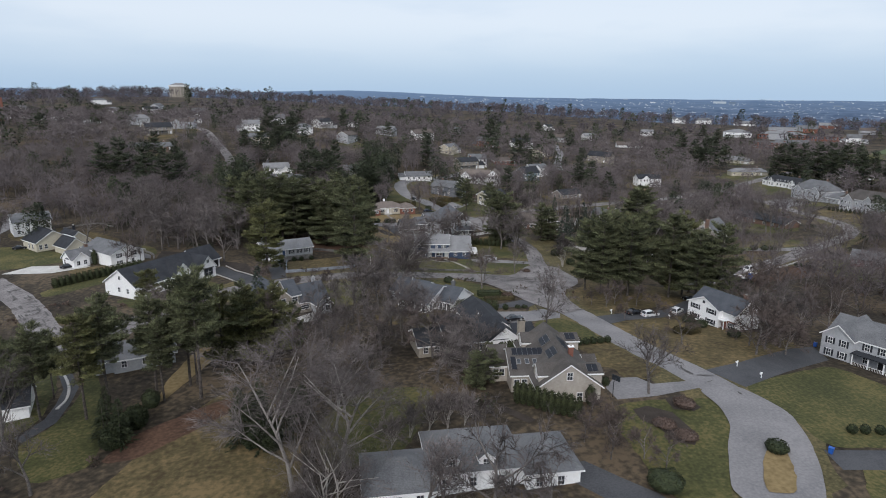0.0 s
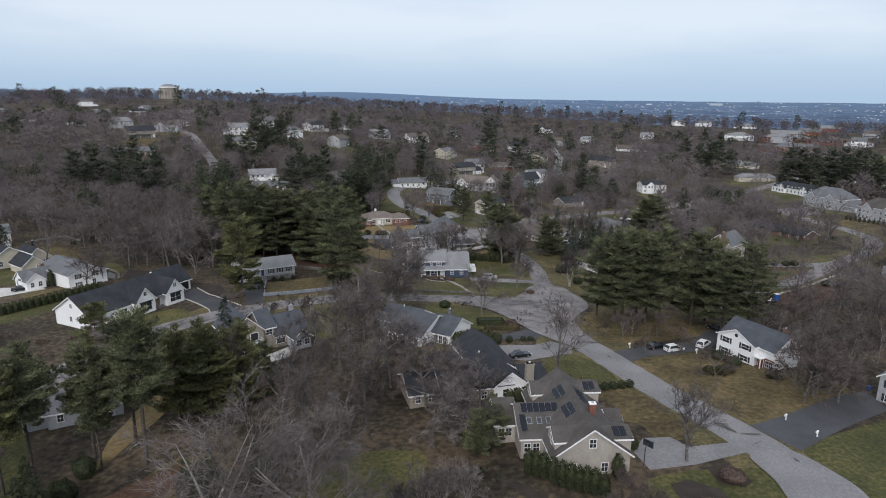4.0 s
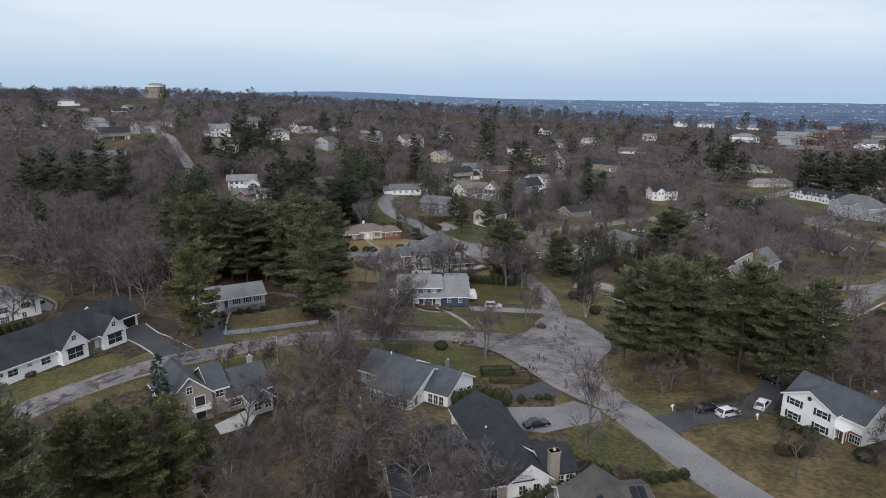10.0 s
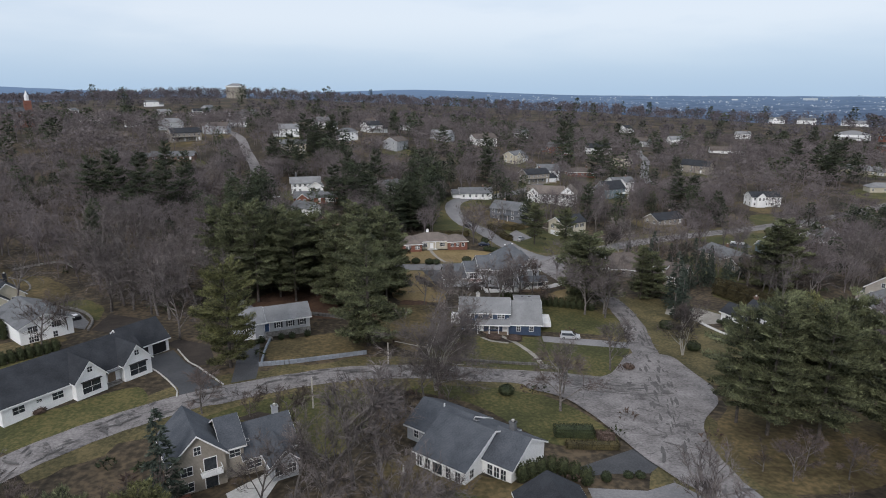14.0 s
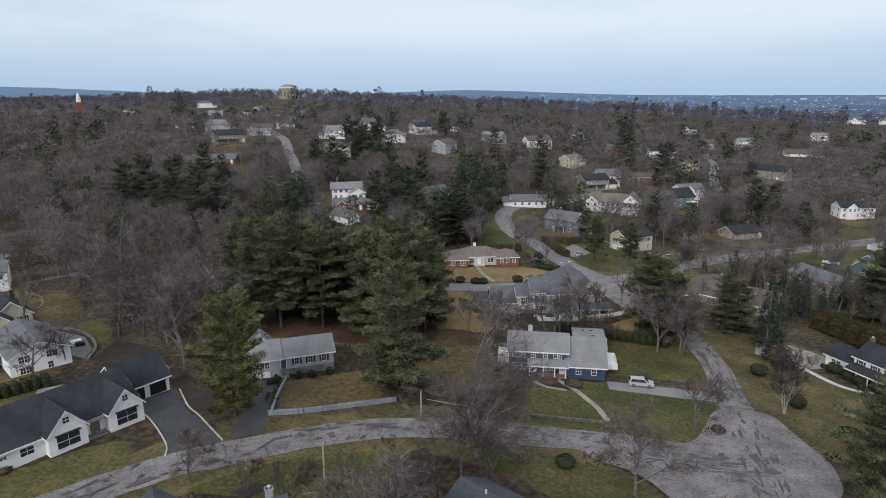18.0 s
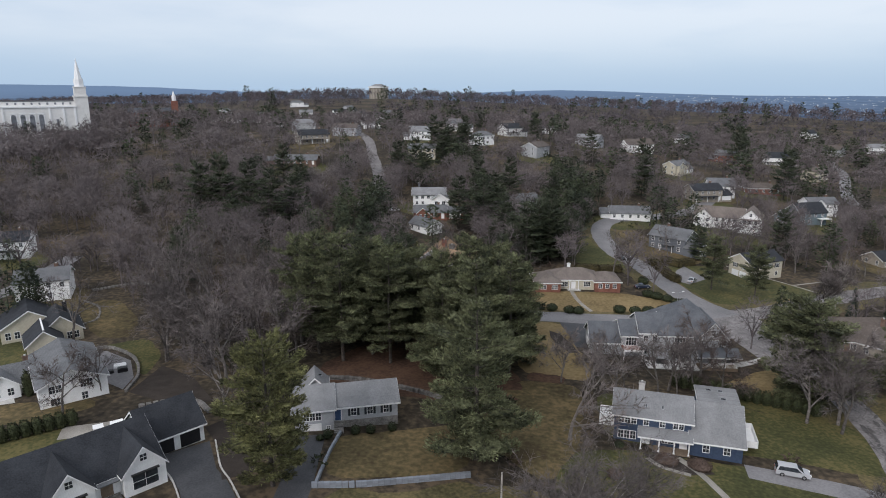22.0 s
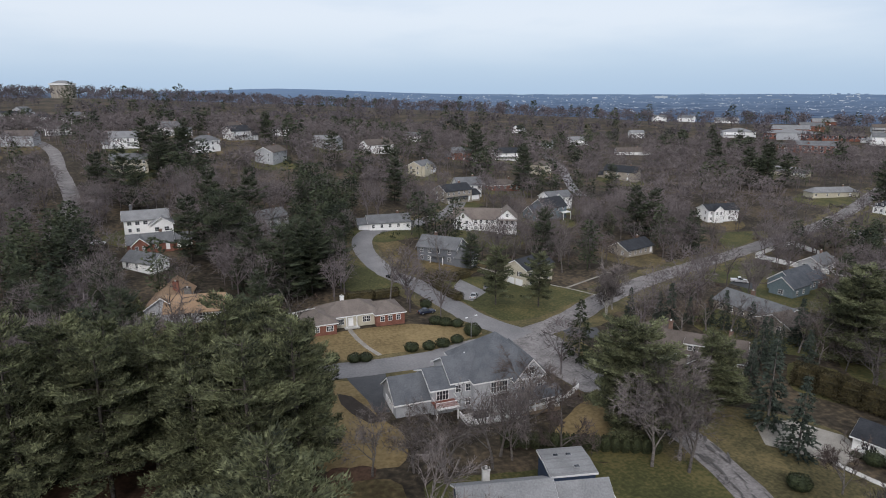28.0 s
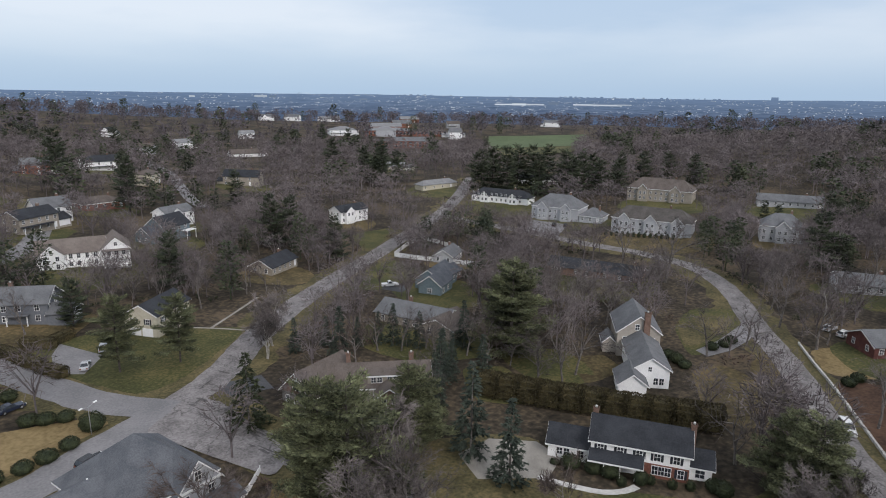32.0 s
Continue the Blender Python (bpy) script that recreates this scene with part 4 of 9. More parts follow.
# ---- large taupe house by the crossing
h = house(30.4, 172.6, 3, "large taupe clapboard house with grey hip roof and decks", 17)
block(h, -15.5, -8.7, -4.2, 4.8, 3.3, 6.5, "x", M_GREYW, M_RSLATE)
garage_door(h, "l", -15.5, 0.3, 0, 4.6)
window(h, "l", -15.5, 0.3, 3.8, 0.9, 0.8)
block(h, -8.8, -4.6, -5.0, 4.2, 5.3, 7.4, "x", M_GREYW, M_RSLATE)
block(h, -4.7, 3.5, -4.6, 5.6, 6.0, 8.9, "x", M_GREYW, M_RSLATE)
block(h, -0.9, 13.9, -6.6, 8.2, 6.0, 12.4, "x", M_GREYW, M_RSLATE, hip=7.9)
block(h, 6.9, 13.7, -7.8, 2.0, 6.0, 9.8, "y", M_GREYW, M_RSLATE)
windows(h, "f", -7.8, (8.3, 12.2), 3.8, 0.95, 1.4)
window(h, "f", -7.8, 10.3, 6.8, 0.9, 1.3)
part("gable_band", boxes((6.7, 13.9, -8.1, -7.8, 5.75, 6.0)), M_TRIM, h)
windows(h, "f", -6.6, (3.0, 4.15, 5.3), 3.6, 1.05, 2.0)
windows(h, "f", -6.6, (3.0, 4.15, 5.3), 0.7, 1.05, 2.3)
window(h, "f", -7.8, 8.0, 0.9, 1.0, 1.6)
windows(h, "f", -4.6, (-3.4, -1.4), 3.8)
windows(h, "f", -4.6, (-3.4, -1.4), 0.8)
windows(h, "f", -5.0, (-7.3, -6.1), 3.0, 1.1, 2.1)
part("balcony", boxes((-8.9, -4.4, -7.8, -5.0, 2.7, 2.9)), M_DOORR, h)
part("railing", boxes((-8.9, -4.4, -7.8, -7.74, 3.85, 3.95), (-8.9, -8.84, -7.8, -5.0, 3.85, 3.95), (-4.46, -4.4, -7.8, -5.0, 3.85, 3.95), *[(-8.9 + 0.2 * k, -8.85 + 0.2 * k, -7.79, -7.75, 2.9, 3.85) for k in range(23)]), M_TRIM, h)
part("balcony_skirt", boxes((-8.9, -4.4, -7.84, -7.8, 2.45, 2.9)), M_TRIM, h)
porch_posts(h, (-8.7, -4.6), -7.6, -0.8, 2.7)
part("patio", boxes((-4, 7.0, -11.0, -6.6, -0.6, 0.12)), M_CONCRETE, h)
part("patio_wall", boxes((-4, 2.0, -10.9, -10.7, 0.12, 1.1), (-4.1, -3.9, -10.9, -7.0, 0.12, 1.1)), M_TRIM, h)
part("hot_tub", boxes((-1.6, 0.6, -9.8, -7.6, 0.12, 0.95)), M_BLACK, h)
block(h, 7.2, 15.4, -10.4, -7.8, 2.9, 3.8, "x", M_GREYW, M_RSLATE, base=2.6, wall_name="porch_beam", roof_y=-7.9)
porch_posts(h, (7.5, 10.0, 12.6, 15.1), -10.2, 0.2, 2.75)
part("porch_floor", boxes((7.2, 15.4, -10.4, -7.8, -1, 0.3)), M_WOOD, h)
part("railing", boxes((7.3, 15.3, -10.3, -10.24, 1.2, 1.28), (15.24, 15.3, -10.3, -7.8, 1.2, 1.28), *[(7.3 + 0.25 * k, 7.35 + 0.25 * k, -10.29, -10.25, 0.3, 1.2) for k in range(32)]), M_TRIM, h)
part("vent_pipe", boxes((-0.2, 0, 0.6, 0.8, 7.8, 9.2)), M_TRIM, h)
windows(h, "r", 13.9, (-4, 2), 3.7)

# ---- red brick ranch
h = house(15.2, 218.2, 5, "red brick ranch house with brown hipped roofs", 14)
block(h, -8, 6.5, -3.6, 6.0, 2.9, 5.4, "x", M_CREAM, M_RTAN, hip=5)
block(h, -13, -5.5, -7.0, 3, 2.8, 4.8, "y", M_BRICK, M_RTAN, hip=4)
block(h, 5.0, 12.5, -5.4, 4.5, 2.8, 4.7, "x", M_BRICK, M_RTAN, hip=4)
windows(h, "f", -7.0, (-11.2, -10.2), 1.0, 0.8, 1.2)
windows(h, "f", -7.0, (-7.6, -6.8), 1.0, 0.8, 1.2)
windows(h, "f", -5.4, (6.6, 8.6, 10.8), 1.0, 1.0, 1.2)
windows(h, "f", -3.6, (-4.4, -3.4, 2.4, 3.4), 0.9, 0.9, 1.4)
door(h, "f", -3.6, -1.2, 0.2, 1.1, 2.1, M_TRIM)
porch_posts(h, (-2.4, 0.2), -4.4, 0.0, 2.8)
part("porch_floor", boxes((-3.0, 0.8, -5.0, -3.6, -0.6, 0.15)), M_CONCRETE, h)
chimney(h, -2.0, 2.0, 4, 6.6, M_TRIM)

# ---- cream house with the dark roof
h = house(75.5, 241.5, 28, "cream two-storey gabled house with dark roof", 9)
block(h, -6.8, 6.8, -4.4, 4.4, 5.6, 8.0, "x", M_CREAM, M_RDARK)
windows(h, "l", -6.8, (-1.8, 1.8), 3.2, 0.9, 1.3, M_SHUT)
garage_door(h, "l", -6.8, 1.6, 0, 2.5)
garage_door(h, "l", -6.8, -1.6, 0, 2.5)
windows(h, "f", -4.4, (-4.5, -1.5, 1.5, 4.5), 3.4, 0.9, 1.3, M_SHUT)
windows(h, "f", -4.4, (-4.5, -1.5, 4.5), 0.7, 0.9, 1.3)

# ---- stone-fronted house: a long wing, and a gabled front that looks to the crossing
def turned_parts(h, m, build):
    """Builds more of a house and sets it at an angle to the rest."""
    before = set(o.name for o in h.children)
    build()
    for o in h.children:
        if o.name not in before:
            o.matrix_basis = m @ o.matrix_basis


h = house(85.5, 178, -44, "stone-fronted house with brown gable roofs, shed dormer and chimneys", 12)
block(h, -9, 13, -3.8, 4.2, 3.2, 6.6, "x", M_TAUPE, M_RBROWN)
part("gable_boards", boxes((13.0, 13.06, -3.4, 3.8, -0.6, 3.2)), M_WOOD, h, "orange-brown boarded gable end")
window(h, "r", 13.06, 0.2, 3.6, 0.8, 1.1)
windows(h, "f", -3.8, (-7, -4.4, 8.6, 11), 0.8, 1.0, 1.4)
block(h, 0.4, 7.2, -3.4, 0.2, 5.3, 5.9, "x", M_TAUPE, M_RBROWN, base=3.2, over=0.25, wall_name="dormer", roof_y=0.0)
windows(h, "f", -3.4, (1.6, 2.8, 4.8, 6.0), 3.9, 0.9, 1.1)
block(h, 2.0, 7.0, -7.4, -3.8, 2.7, 4.4, "y", M_BROWNW, M_RBROWN)
windows(h, "f", -7.4, (3.4, 5.6), 0.8, 1.0, 1.3)
chimney(h, 9.5, 1.2, 4, 8.2)
chimney(h, -3.4, 1.6, 4, 8.4)


def stone_wing():
    block(h, -7.8, 5.0, -3.9, 3.9, 3.4, 7.4, "x", M_BROWNW, M_RBROWN, over=0.6)
    part("stone_front", boxes((-7.95, -7.8, -3.9, 3.9, -1, 2.8)), M_STONE, h)
    windows(h, "l", -7.95, (-2.3, 0, 2.3), 0.8, 1.0, 1.4)
    window(h, "l", -7.8, 0.0, 3.7, 1.9, 1.9)
    part("gable_truss", boxes((-8.3, -8.15, -1.6, 1.6, 6.0, 6.2), (-8.3, -8.15, -0.1, 0.1, 6.0, 7.2)), M_TRIM, h)
    windows(h, "f", -3.9, (-5.6, -3.0), 0.8, 1.0, 1.4)


turned_parts(h, pose(-8.2, 1.0, 0, 0, 0, 44 + 5), stone_wing)

# ---- white colonial with dark shutters
h = house(98.3, 125.2, -70, "white two-storey colonial with charcoal roof and black shutters", 12)
block(h, -7.8, 7.8, -4.0, 4.4, 5.2, 7.7, "x", M_WHITE, M_RDARK)
windows(h, "f", -4.0, (-6.2, -3.0, 0.0, 2.8, 5.8), 3.3, 0.95, 1.4, M_SHUT)
part("brick_front", boxes((0.6, 7.82, -4.1, -4.0, -1.2, 2.7)), M_BRICK, h)
windows(h, "f", -4.1, (2.6, 3.6, 4.6), 0.9, 0.9, 1.5)
window(h, "f", -4.1, 6.6, 0.9, 0.9, 1.5, M_SHUT)
door(h, "f", -4.0, -3.4, 0.2, 1.0, 2.1, M_DOORR)
block(h, -7.8, 0.6, -6.4, -4.0, 2.7, 3.5, "x", M_WHITE, M_RDARK, base=2.45, over=0.2, wall_name="porch_beam", roof_y=-4.1)
porch_posts(h, (-5.4, -2.8, -0.4), -6.2, 0.1, 2.55)
part("porch_floor", boxes((-5.8, 0.6, -6.4, -4.0, -1, 0.15)), M_CONCRETE, h)
block(h, -15.0, -7.8, -3.2, 3.2, 2.8, 4.8, "x", M_WHITE, M_RDARK)
windows(h, "f", -3.2, (-13, -11.8, -9.4), 0.9, 0.9, 1.2)
block(h, 7.8, 11.4, -2.6, 2.8, 2.8, 4.4, "x", M_WHITE, M_RDARK)
window(h, "f", -2.6, 9.6, 0.8, 1.4, 1.4)
chimney(h, -7.6, 0.6, 5, 8.8, M_BROWNW)
chimney(h, 8.2, 0.2, 0, 8.8, M_BROWNW)

# ---- tall grey house with the white annex
h = house(140, 141.5, 30, "tall grey-beige gabled house with brick chimney and white annex", 16)
block(h, 3.0, 16.0, -5.0, 5.0, 6.4, 10.4, "x", M_TAN, M_RGREY)
windows(h, "l", 3.0, (-2.6, 2.6), 1.0)
windows(h, "l", 3.0, (-3.2, 0.6, 3.2), 3.7)
window(h, "l", 3.0, 0.5, 6.9)
windows(h, "f", -5.0, (6, 9, 12, 14.5), 3.7)
windows(h, "f", -5.0, (6, 9, 12), 0.9)
chimney(h, 2.6, -1.6, -1, 11.6, M_BROWNW, 0.9, 1.4)
block(h, 5.0, 10.0, 5.0, 8.0, 2.8, 4.2, "x", M_TAN, M_RGREY)
block(h, -13.5, 3.0, -4.2, 3.6, 4.4, 6.9, "x", M_WHITE, M_RGREY)
window(h, "l", -13.5, 0.0, 3.8, 0.7, 1.0)
windows(h, "l", -13.5, (-2.6, -1.4), 0.8, 0.9, 1.5)
block(h, -18.0, -11.0, 1.2, 7.0, 2.6, 4.8, "x", M_WHITE, M_RGREY)
windows(h, "f", -4.2, (-10, -6, -2), 0.9)

# ---- teal cottage
h = house(158.5, 217, 16, "teal-grey clapboard cottage with grey roof", 12)
block(h, -11, -1, -5.0, 2.6, 3.6, 6.4, "x", M_TEALW, M_RBLUE)
block(h, -6, 8.0, -3.0, 6.0, 3.4, 6.8, "x", M_TEALW, M_RBLUE)
window(h, "l", -11, -1.2, 1.0, 1.4, 1.3)
windows(h, "f", -5.0, (-8.6, -4.8), 1.0)
windows(h, "f", -3.0, (1.0, 3.2, 5.6), 1.0)
block(h, 7.5, 14, -2.5, 4, 2.6, 4.4, "x", M_BROWNW, M_RBLUE)
windows(h, "f", -2.5, (9.4, 12), 1.0)

# ---- low brown-grey ranch under trees
h = house(126.5, 196.5, -80, "low ranch house with weathered grey-brown roof", 14)
block(h, -12.5, 8.5, -5.5, 5.5, 2.8, 5.2, "x", M_TAUPE, M_RGREY)
block(h, 3.0, 13.0, -8.0, 3.0, 2.8, 5.0, "y", M_TAUPE, M_RBROWN)
windows(h, "f", -5.5, (-10, -6.5, -3, 0), 0.9)
windows(h, "f", -8.0, (6, 10), 0.9)
chimney(h, -5.0, 1.0, 4, 6.4, M_BROWNW)

# ---- long dark ranch
h = house(203, 182, -78, "long dark ranch house with low gable roof", 16)
block(h, -16, 16, -5, 5, 2.7, 5.0, "x", M_BROWNW, M_RDARK)
windows(h, "f", -5, (-14, -13, -12, -6, -2, 4, 9, 13), 0.9)
chimney(h, 13, 0, 4, 6.2)

# ---------------------------------------------------------------- houses farther off
def villa(x, y, rz, w, d, wall, roof, label, eave=5.6, ridge=9.0, gables=2, r=None):
    """A large two-storey house with front gables."""
    h = house(x, y, rz, label, r or max(w, d) * 0.6)
    block(h, -w / 2, w / 2, -d / 2, d / 2, eave, ridge, "x", wall, roof, hip=d * 0.45)
    for k in range(gables):
        u = -w / 2 + (k + 0.5) * w / gables
        block(h, u - 2.6, u + 2.6, -d / 2 - 1.5, 0, eave, eave + 2.6, "y", wall, roof)
        windows(h, "f", -d / 2 - 1.5, (u - 1.1, u + 1.1), 3.5)
        windows(h, "f", -d / 2 - 1.5, (u - 1.1, u + 1.1), 0.8)
    us = [-w / 2 + 1.4 + i * 2.8 for i in range(int((w - 1) / 2.8))]
    free = [u for u in us if all(abs(u - (-w / 2 + (k + 0.5) * w / max(1, gables))) > 3.3 for k in range(gables))]
    windows(h, "f", -d / 2, free, 3.5)
    windows(h, "f", -d / 2, free, 0.8)
    windows(h, "l", -w / 2, (-d / 4, d / 4), 3.5)
    windows(h, "l", -w / 2, (-d / 4, d / 4), 0.8)
    chimney(h, w * 0.2, d * 0.1, eave, ridge + 1.2)
    return h


def plain_house(x, y, rz, w, d, storeys, wall, roof, label, wing=0, hip=0.0, attic=2.4):
    """A gabled house of one or two storeys with rows of windows."""
    h = house(x, y, rz, label, max(w, d) * 0.6)
    eave = 2.8 * storeys
    block(h, -w / 2, w / 2, -d / 2, d / 2, eave, eave + attic, "x", wall, roof, hip=hip)
    n = max(2, int(w / 3.2))
    us = [-w / 2 + (i + 0.5) * w / n for i in range(n)]
    if math.hypot(x, y - 40) > 430:
        us = us[::2 if math.hypot(x, y - 40) < 600 else 3]
    for s in range(storeys):
        windows(h, "f", -d / 2, us if s else us[:-1], 0.9 + 2.75 * s)
        math.hypot(x, y - 40) < 430 and windows(h, "l", -w / 2, (-d / 4, d / 4), 0.9 + 2.75 * s)
    door(h, "f", -d / 2, us[-1])
    chimney(h, w * 0.25, 0.4, eave, eave + attic + 1.1)
    style = int(abs(x * 7 + y * 3)) % 4
    if style == 1 and not hip:
        u = -w * 0.22
        block(h, u - 2.6, u + 2.6, -d / 2 - 1.6, 0, eave, eave + attic * 0.92, "y", wall, roof, over=0.35)
        windows(h, "f", -d / 2 - 1.6, (u - 1.1, u + 1.1), eave - 1.9)
    elif style == 2 and storeys == 2:
        part("porch_roof", boxes((-w / 2, w * 0.3, -d / 2 - 2.2, -d / 2, 2.5, 2.68)), roof, h)
        porch_posts(h, (-w / 2 + 0.3, -w * 0.1, w * 0.3 - 0.3), -d / 2 - 2.0, 0.0, 2.5)
    elif style == 3:
        block(h, -w / 2 - 4.0, -w / 2, -d / 2 + 1.0, d / 2 - 1.6, 2.5, 4.3, "x", wall, roof)
    if wing:
        block(h, w / 2, w / 2 + wing, -d / 2 + 0.8, d / 2 - 1.2, 2.6, 4.6, "x", wall, roof)
        garage_door(h, "f", -d / 2 + 0.8, w / 2 + wing / 2, 0, min(4.6, wing - 1))
    return h


villa(284, 240, -82, 24, 15, M_GREYW, M_RGREY, "grey villa with steep hipped roof and twin gables", 6.0, 11.5)
plain_house(285, 222, -82, 11, 11, 1, M_GREYW, M_RGREY, "grey garage house with pyramid roof", 0, 5.0, 3.6)
villa(278, 190, -80, 34, 13, M_GREYW, M_RUMBER, "long light grey house with grey-brown roof and white-trimmed gables", 6.2, 11.0, gables=3)
villa(349, 212, -82, 34, 14, M_TAUPE, M_RBROWN, "large taupe shingled house with brown hipped roof", 6.2, 11.5, gables=2)
villa(292, 141, -75, 16, 12, M_GREYW, M_RGREY, "grey-shingled house with a front gable", 6.4, 11.0, gables=1)
villa(301, 285, -80, 34, 11, M_WHITE, M_RDARK, "long white house with black roof and dormers", 3.2, 6.8, gables=2)
plain_house(236, 106, -70, 17, 11, 1, M_GREYW, M_RGREY, "grey house with white porch among trees", 7)
plain_house(186, 92, -50, 24, 10, 1, M_DARKBRICK, M_RGREY, "dark red brick house with grey gable roof", 8)
h = house(-89.5, 132.5, 44, "white two-storey gabled house with broad grey roof", 8)
block(h, -5.6, 5.6, -9.8, 8.6, 4.3, 6.7, "y", M_WHITE, M_RGREY)
windows(h, "f", -9.8, (-3.4, -2.4, 1.6, 2.6), 2.9)
windows(h, "f", -9.8, (-3.4, -2.4, 1.6), 0.5)
windows(h, "r", 5.6, (-6, -2, 2), 2.9)
door(h, "r", 5.6, 0.4)
skylight(h, 2.4, -1.0, 5.95, 0)
plain_house(-98.5, 129.5, 44, 9, 6, 1, M_WHITE, M_RGREY, "white single-storey garage wing with grey roof", 0)
h = house(-108, 149, 43, "cream modern house of stepped gables with dark roofs", 9)
block(h, -3.6, 3.4, -4.0, 5.0, 2.7, 5.6, "y", M_CREAM, M_RDARK)
window(h, "f", -4.0, 1.2, 0.8, 1.0, 1.5)
block(h, -0.5, 8.0, 2.0, 12.0, 3.0, 6.6, "y", M_CREAM, M_RDARK)
windows(h, "f", 2.0, (5.2, 6.6), 0.8, 1.0, 1.6)
windows(h, "r", 8.0, (5, 8), 0.8, 1.4, 1.6)
block(h, -8.0, 4.0, 9.0, 20.0, 3.4, 7.0, "y", M_CREAM, M_RDARK)
windows(h, "f", 9.0, (-6.6, -4.8), 0.8, 1.0, 1.6)
windows(h, "l", -8.0, (12, 15), 0.8, 1.0, 1.6)
part("roof_light", boxes((-0.16, 0.16, -4.2, 5.2, 5.84, 5.94)), M_TRIM, h, "pale ridge strip")
chimney(h, 5.4, 9.0, 4.0, 7.8, M_RDARK)
plain_house(-134, 182, 30, 13, 10, 2, M_WHITE, M_RGREY, "white house with grey roof by the lane", 0)
plain_house(-170, 212, 25, 12, 9, 2, M_WHITE, M_RDARK, "white house with dark shutters at the wood's edge", 0)
plain_house(-80, 25.5, 15, 12, 8, 1, M_WHITE, M_RDARK, "small white house with dark roof among pines", 0)
plain_house(-58, 43.5, 15, 12, 8, 1, M_GREYW, M_RGREY, "pale grey house hidden in the pines", 0)
h = house(55, 268, -41, "slate grey two-storey house with white trim and a garage wing", 10)
block(h, -7.5, 7.0, -4.8, 4.8, 5.2, 8.2, "x", M_SLATEW, M_RGREY)
windows(h, "f", -4.8, (-5.8, -2.8, 0.4, 4.6), 3.4, 1.0, 1.4)
windows(h, "f", -4.8, (-5.8, -2.8, 4.6), 0.8, 1.0, 1.4)
windows(h, "r", 7.0, (-3.2, 0, 3.2), 3.4)
windows(h, "r", 7.0, (3.2,), 0.8)
window(h, "r", 7.0, 0, 5.9, 0.8, 1.0)
block(h, 7.0, 12.6, -5.4, 1.0, 2.6, 4.4, "x", M_SLATEW, M_RGREY)
garage_door(h, "r", 12.6, -2.2, 0, 4.4)
part("porch_roof", boxes((-2.0, 3.0, -6.6, -4.8, 2.5, 2.68)), M_RGREY, h)
porch_posts(h, (-1.8, 2.8), -6.4, 0.0, 2.5)
chimney(h, -3, 1, 6, 9.2)
h = house(87, 308.5, -22, "long white two-storey house with a pale brown roof and two-level porch", 14)
block(h, -14.0, 5.5, -5.0, 5.0, 5.0, 8.6, "x", M_WHITE, M_RTAN)
windows(h, "f", -5.0, (-4.6, -2.4, 0.0, 2.4), 3.2, 0.95, 1.4)
windows(h, "f", -5.0, (-4.6, -2.4, 2.4), 0.7, 0.95, 1.4)
windows(h, "l", -14.0, (-2.2, 2.2), 3.2)
window(h, "l", -14.0, 0.0, 6.0, 0.8, 1.1)
block(h, -13.4, -6.4, -7.0, 2.0, 5.0, 8.0, "y", M_WHITE, M_RTAN)
windows(h, "f", -7.0, (-11.6, -8.2), 3.2, 0.95, 1.4)
windows(h, "f", -7.0, (-11.6, -8.2), 0.7, 0.95, 1.4)
window(h, "f", -7.0, -9.9, 5.7, 0.8, 1.0)
block(h, 4.2, 12.4, -7.6, 5.4, 5.6, 9.2, "y", M_WHITE, M_RTAN)
windows(h, "r", 12.4, (-4.5, -1.5, 1.5), 3.4)
windows(h, "f", -7.6, (6.2, 8.3, 10.4), 3.5, 1.0, 1.6)
window(h, "f", -7.6, 8.3, 6.6, 0.9, 1.1)
for zz in (0.2, 2.9):
    part("porch_deck", boxes((4.4, 12.2, -10.2, -7.6, zz, zz + 0.18)), M_TRIM, h)
    part("railing", boxes((4.4, 12.2, -10.2, -10.12, zz + 0.95, zz + 1.05)), M_TRIM, h)
porch_posts(h, (4.6, 7.2, 9.6, 12.0), -10.0, 0.0, 5.4)
part("porch_roof", boxes((4.2, 12.4, -10.4, -7.6, 5.4, 5.56)), M_RTAN, h)
h = house(124, 328, 20, "blue-grey gabled house with a black roof and white rear deck", 11)
block(h, -5.0, 9.0, -4.6, 5.0, 5.2, 9.0, "x", M_TEALW, M_RDARK)
windows(h, "f", -4.6, (-3, 0, 3, 6.6), 3.4, 0.95, 1.4)
windows(h, "f", -4.6, (-3, 0, 6.6), 0.8, 0.95, 1.4)
windows(h, "l", -5.0, (3.4,), 3.6)
block(h, -11.5, -5.0, -3.8, 3.6, 3.4, 6.4, "x", M_TEALW, M_RBLUE)
windows(h, "l", -11.5, (-1.6, 1.6), 1.0)
window(h, "l", -11.5, 0, 3.9, 0.8, 1.0)
windows(h, "f", -3.8, (-9.6, -6.8), 0.9)
part("deck", boxes((4.0, 9.4, -7.4, -4.6, 2.4, 2.6)), M_TRIM, h)
part("railing", boxes((4.0, 9.4, -7.4, -7.32, 3.4, 3.5)), M_TRIM, h)
porch_posts(h, (4.2, 9.2), -7.2, -1.0, 2.4)
plain_house(139, 348, 10, 14, 9, 2, M_WHITE, M_RGREY, "white gabled house behind bare trees", 0)
plain_house(126, 388, 0, 18, 11, 1, M_BRICK, M_RBROWN, "brick house with hipped brown roof", 0, 6)
h = house(-25.5, 231, -6, "low grey house with bent tan roof and two chimneys", 12)
block(h, -4, 9.5, -4.8, 4.8, 2.9, 5.6, "x", M_GREYW, M_RORANGE, over=0.7)
windows(h, "f", -4.8, (-2, 1.4, 4.8), 0.8, 1.6, 1.5)
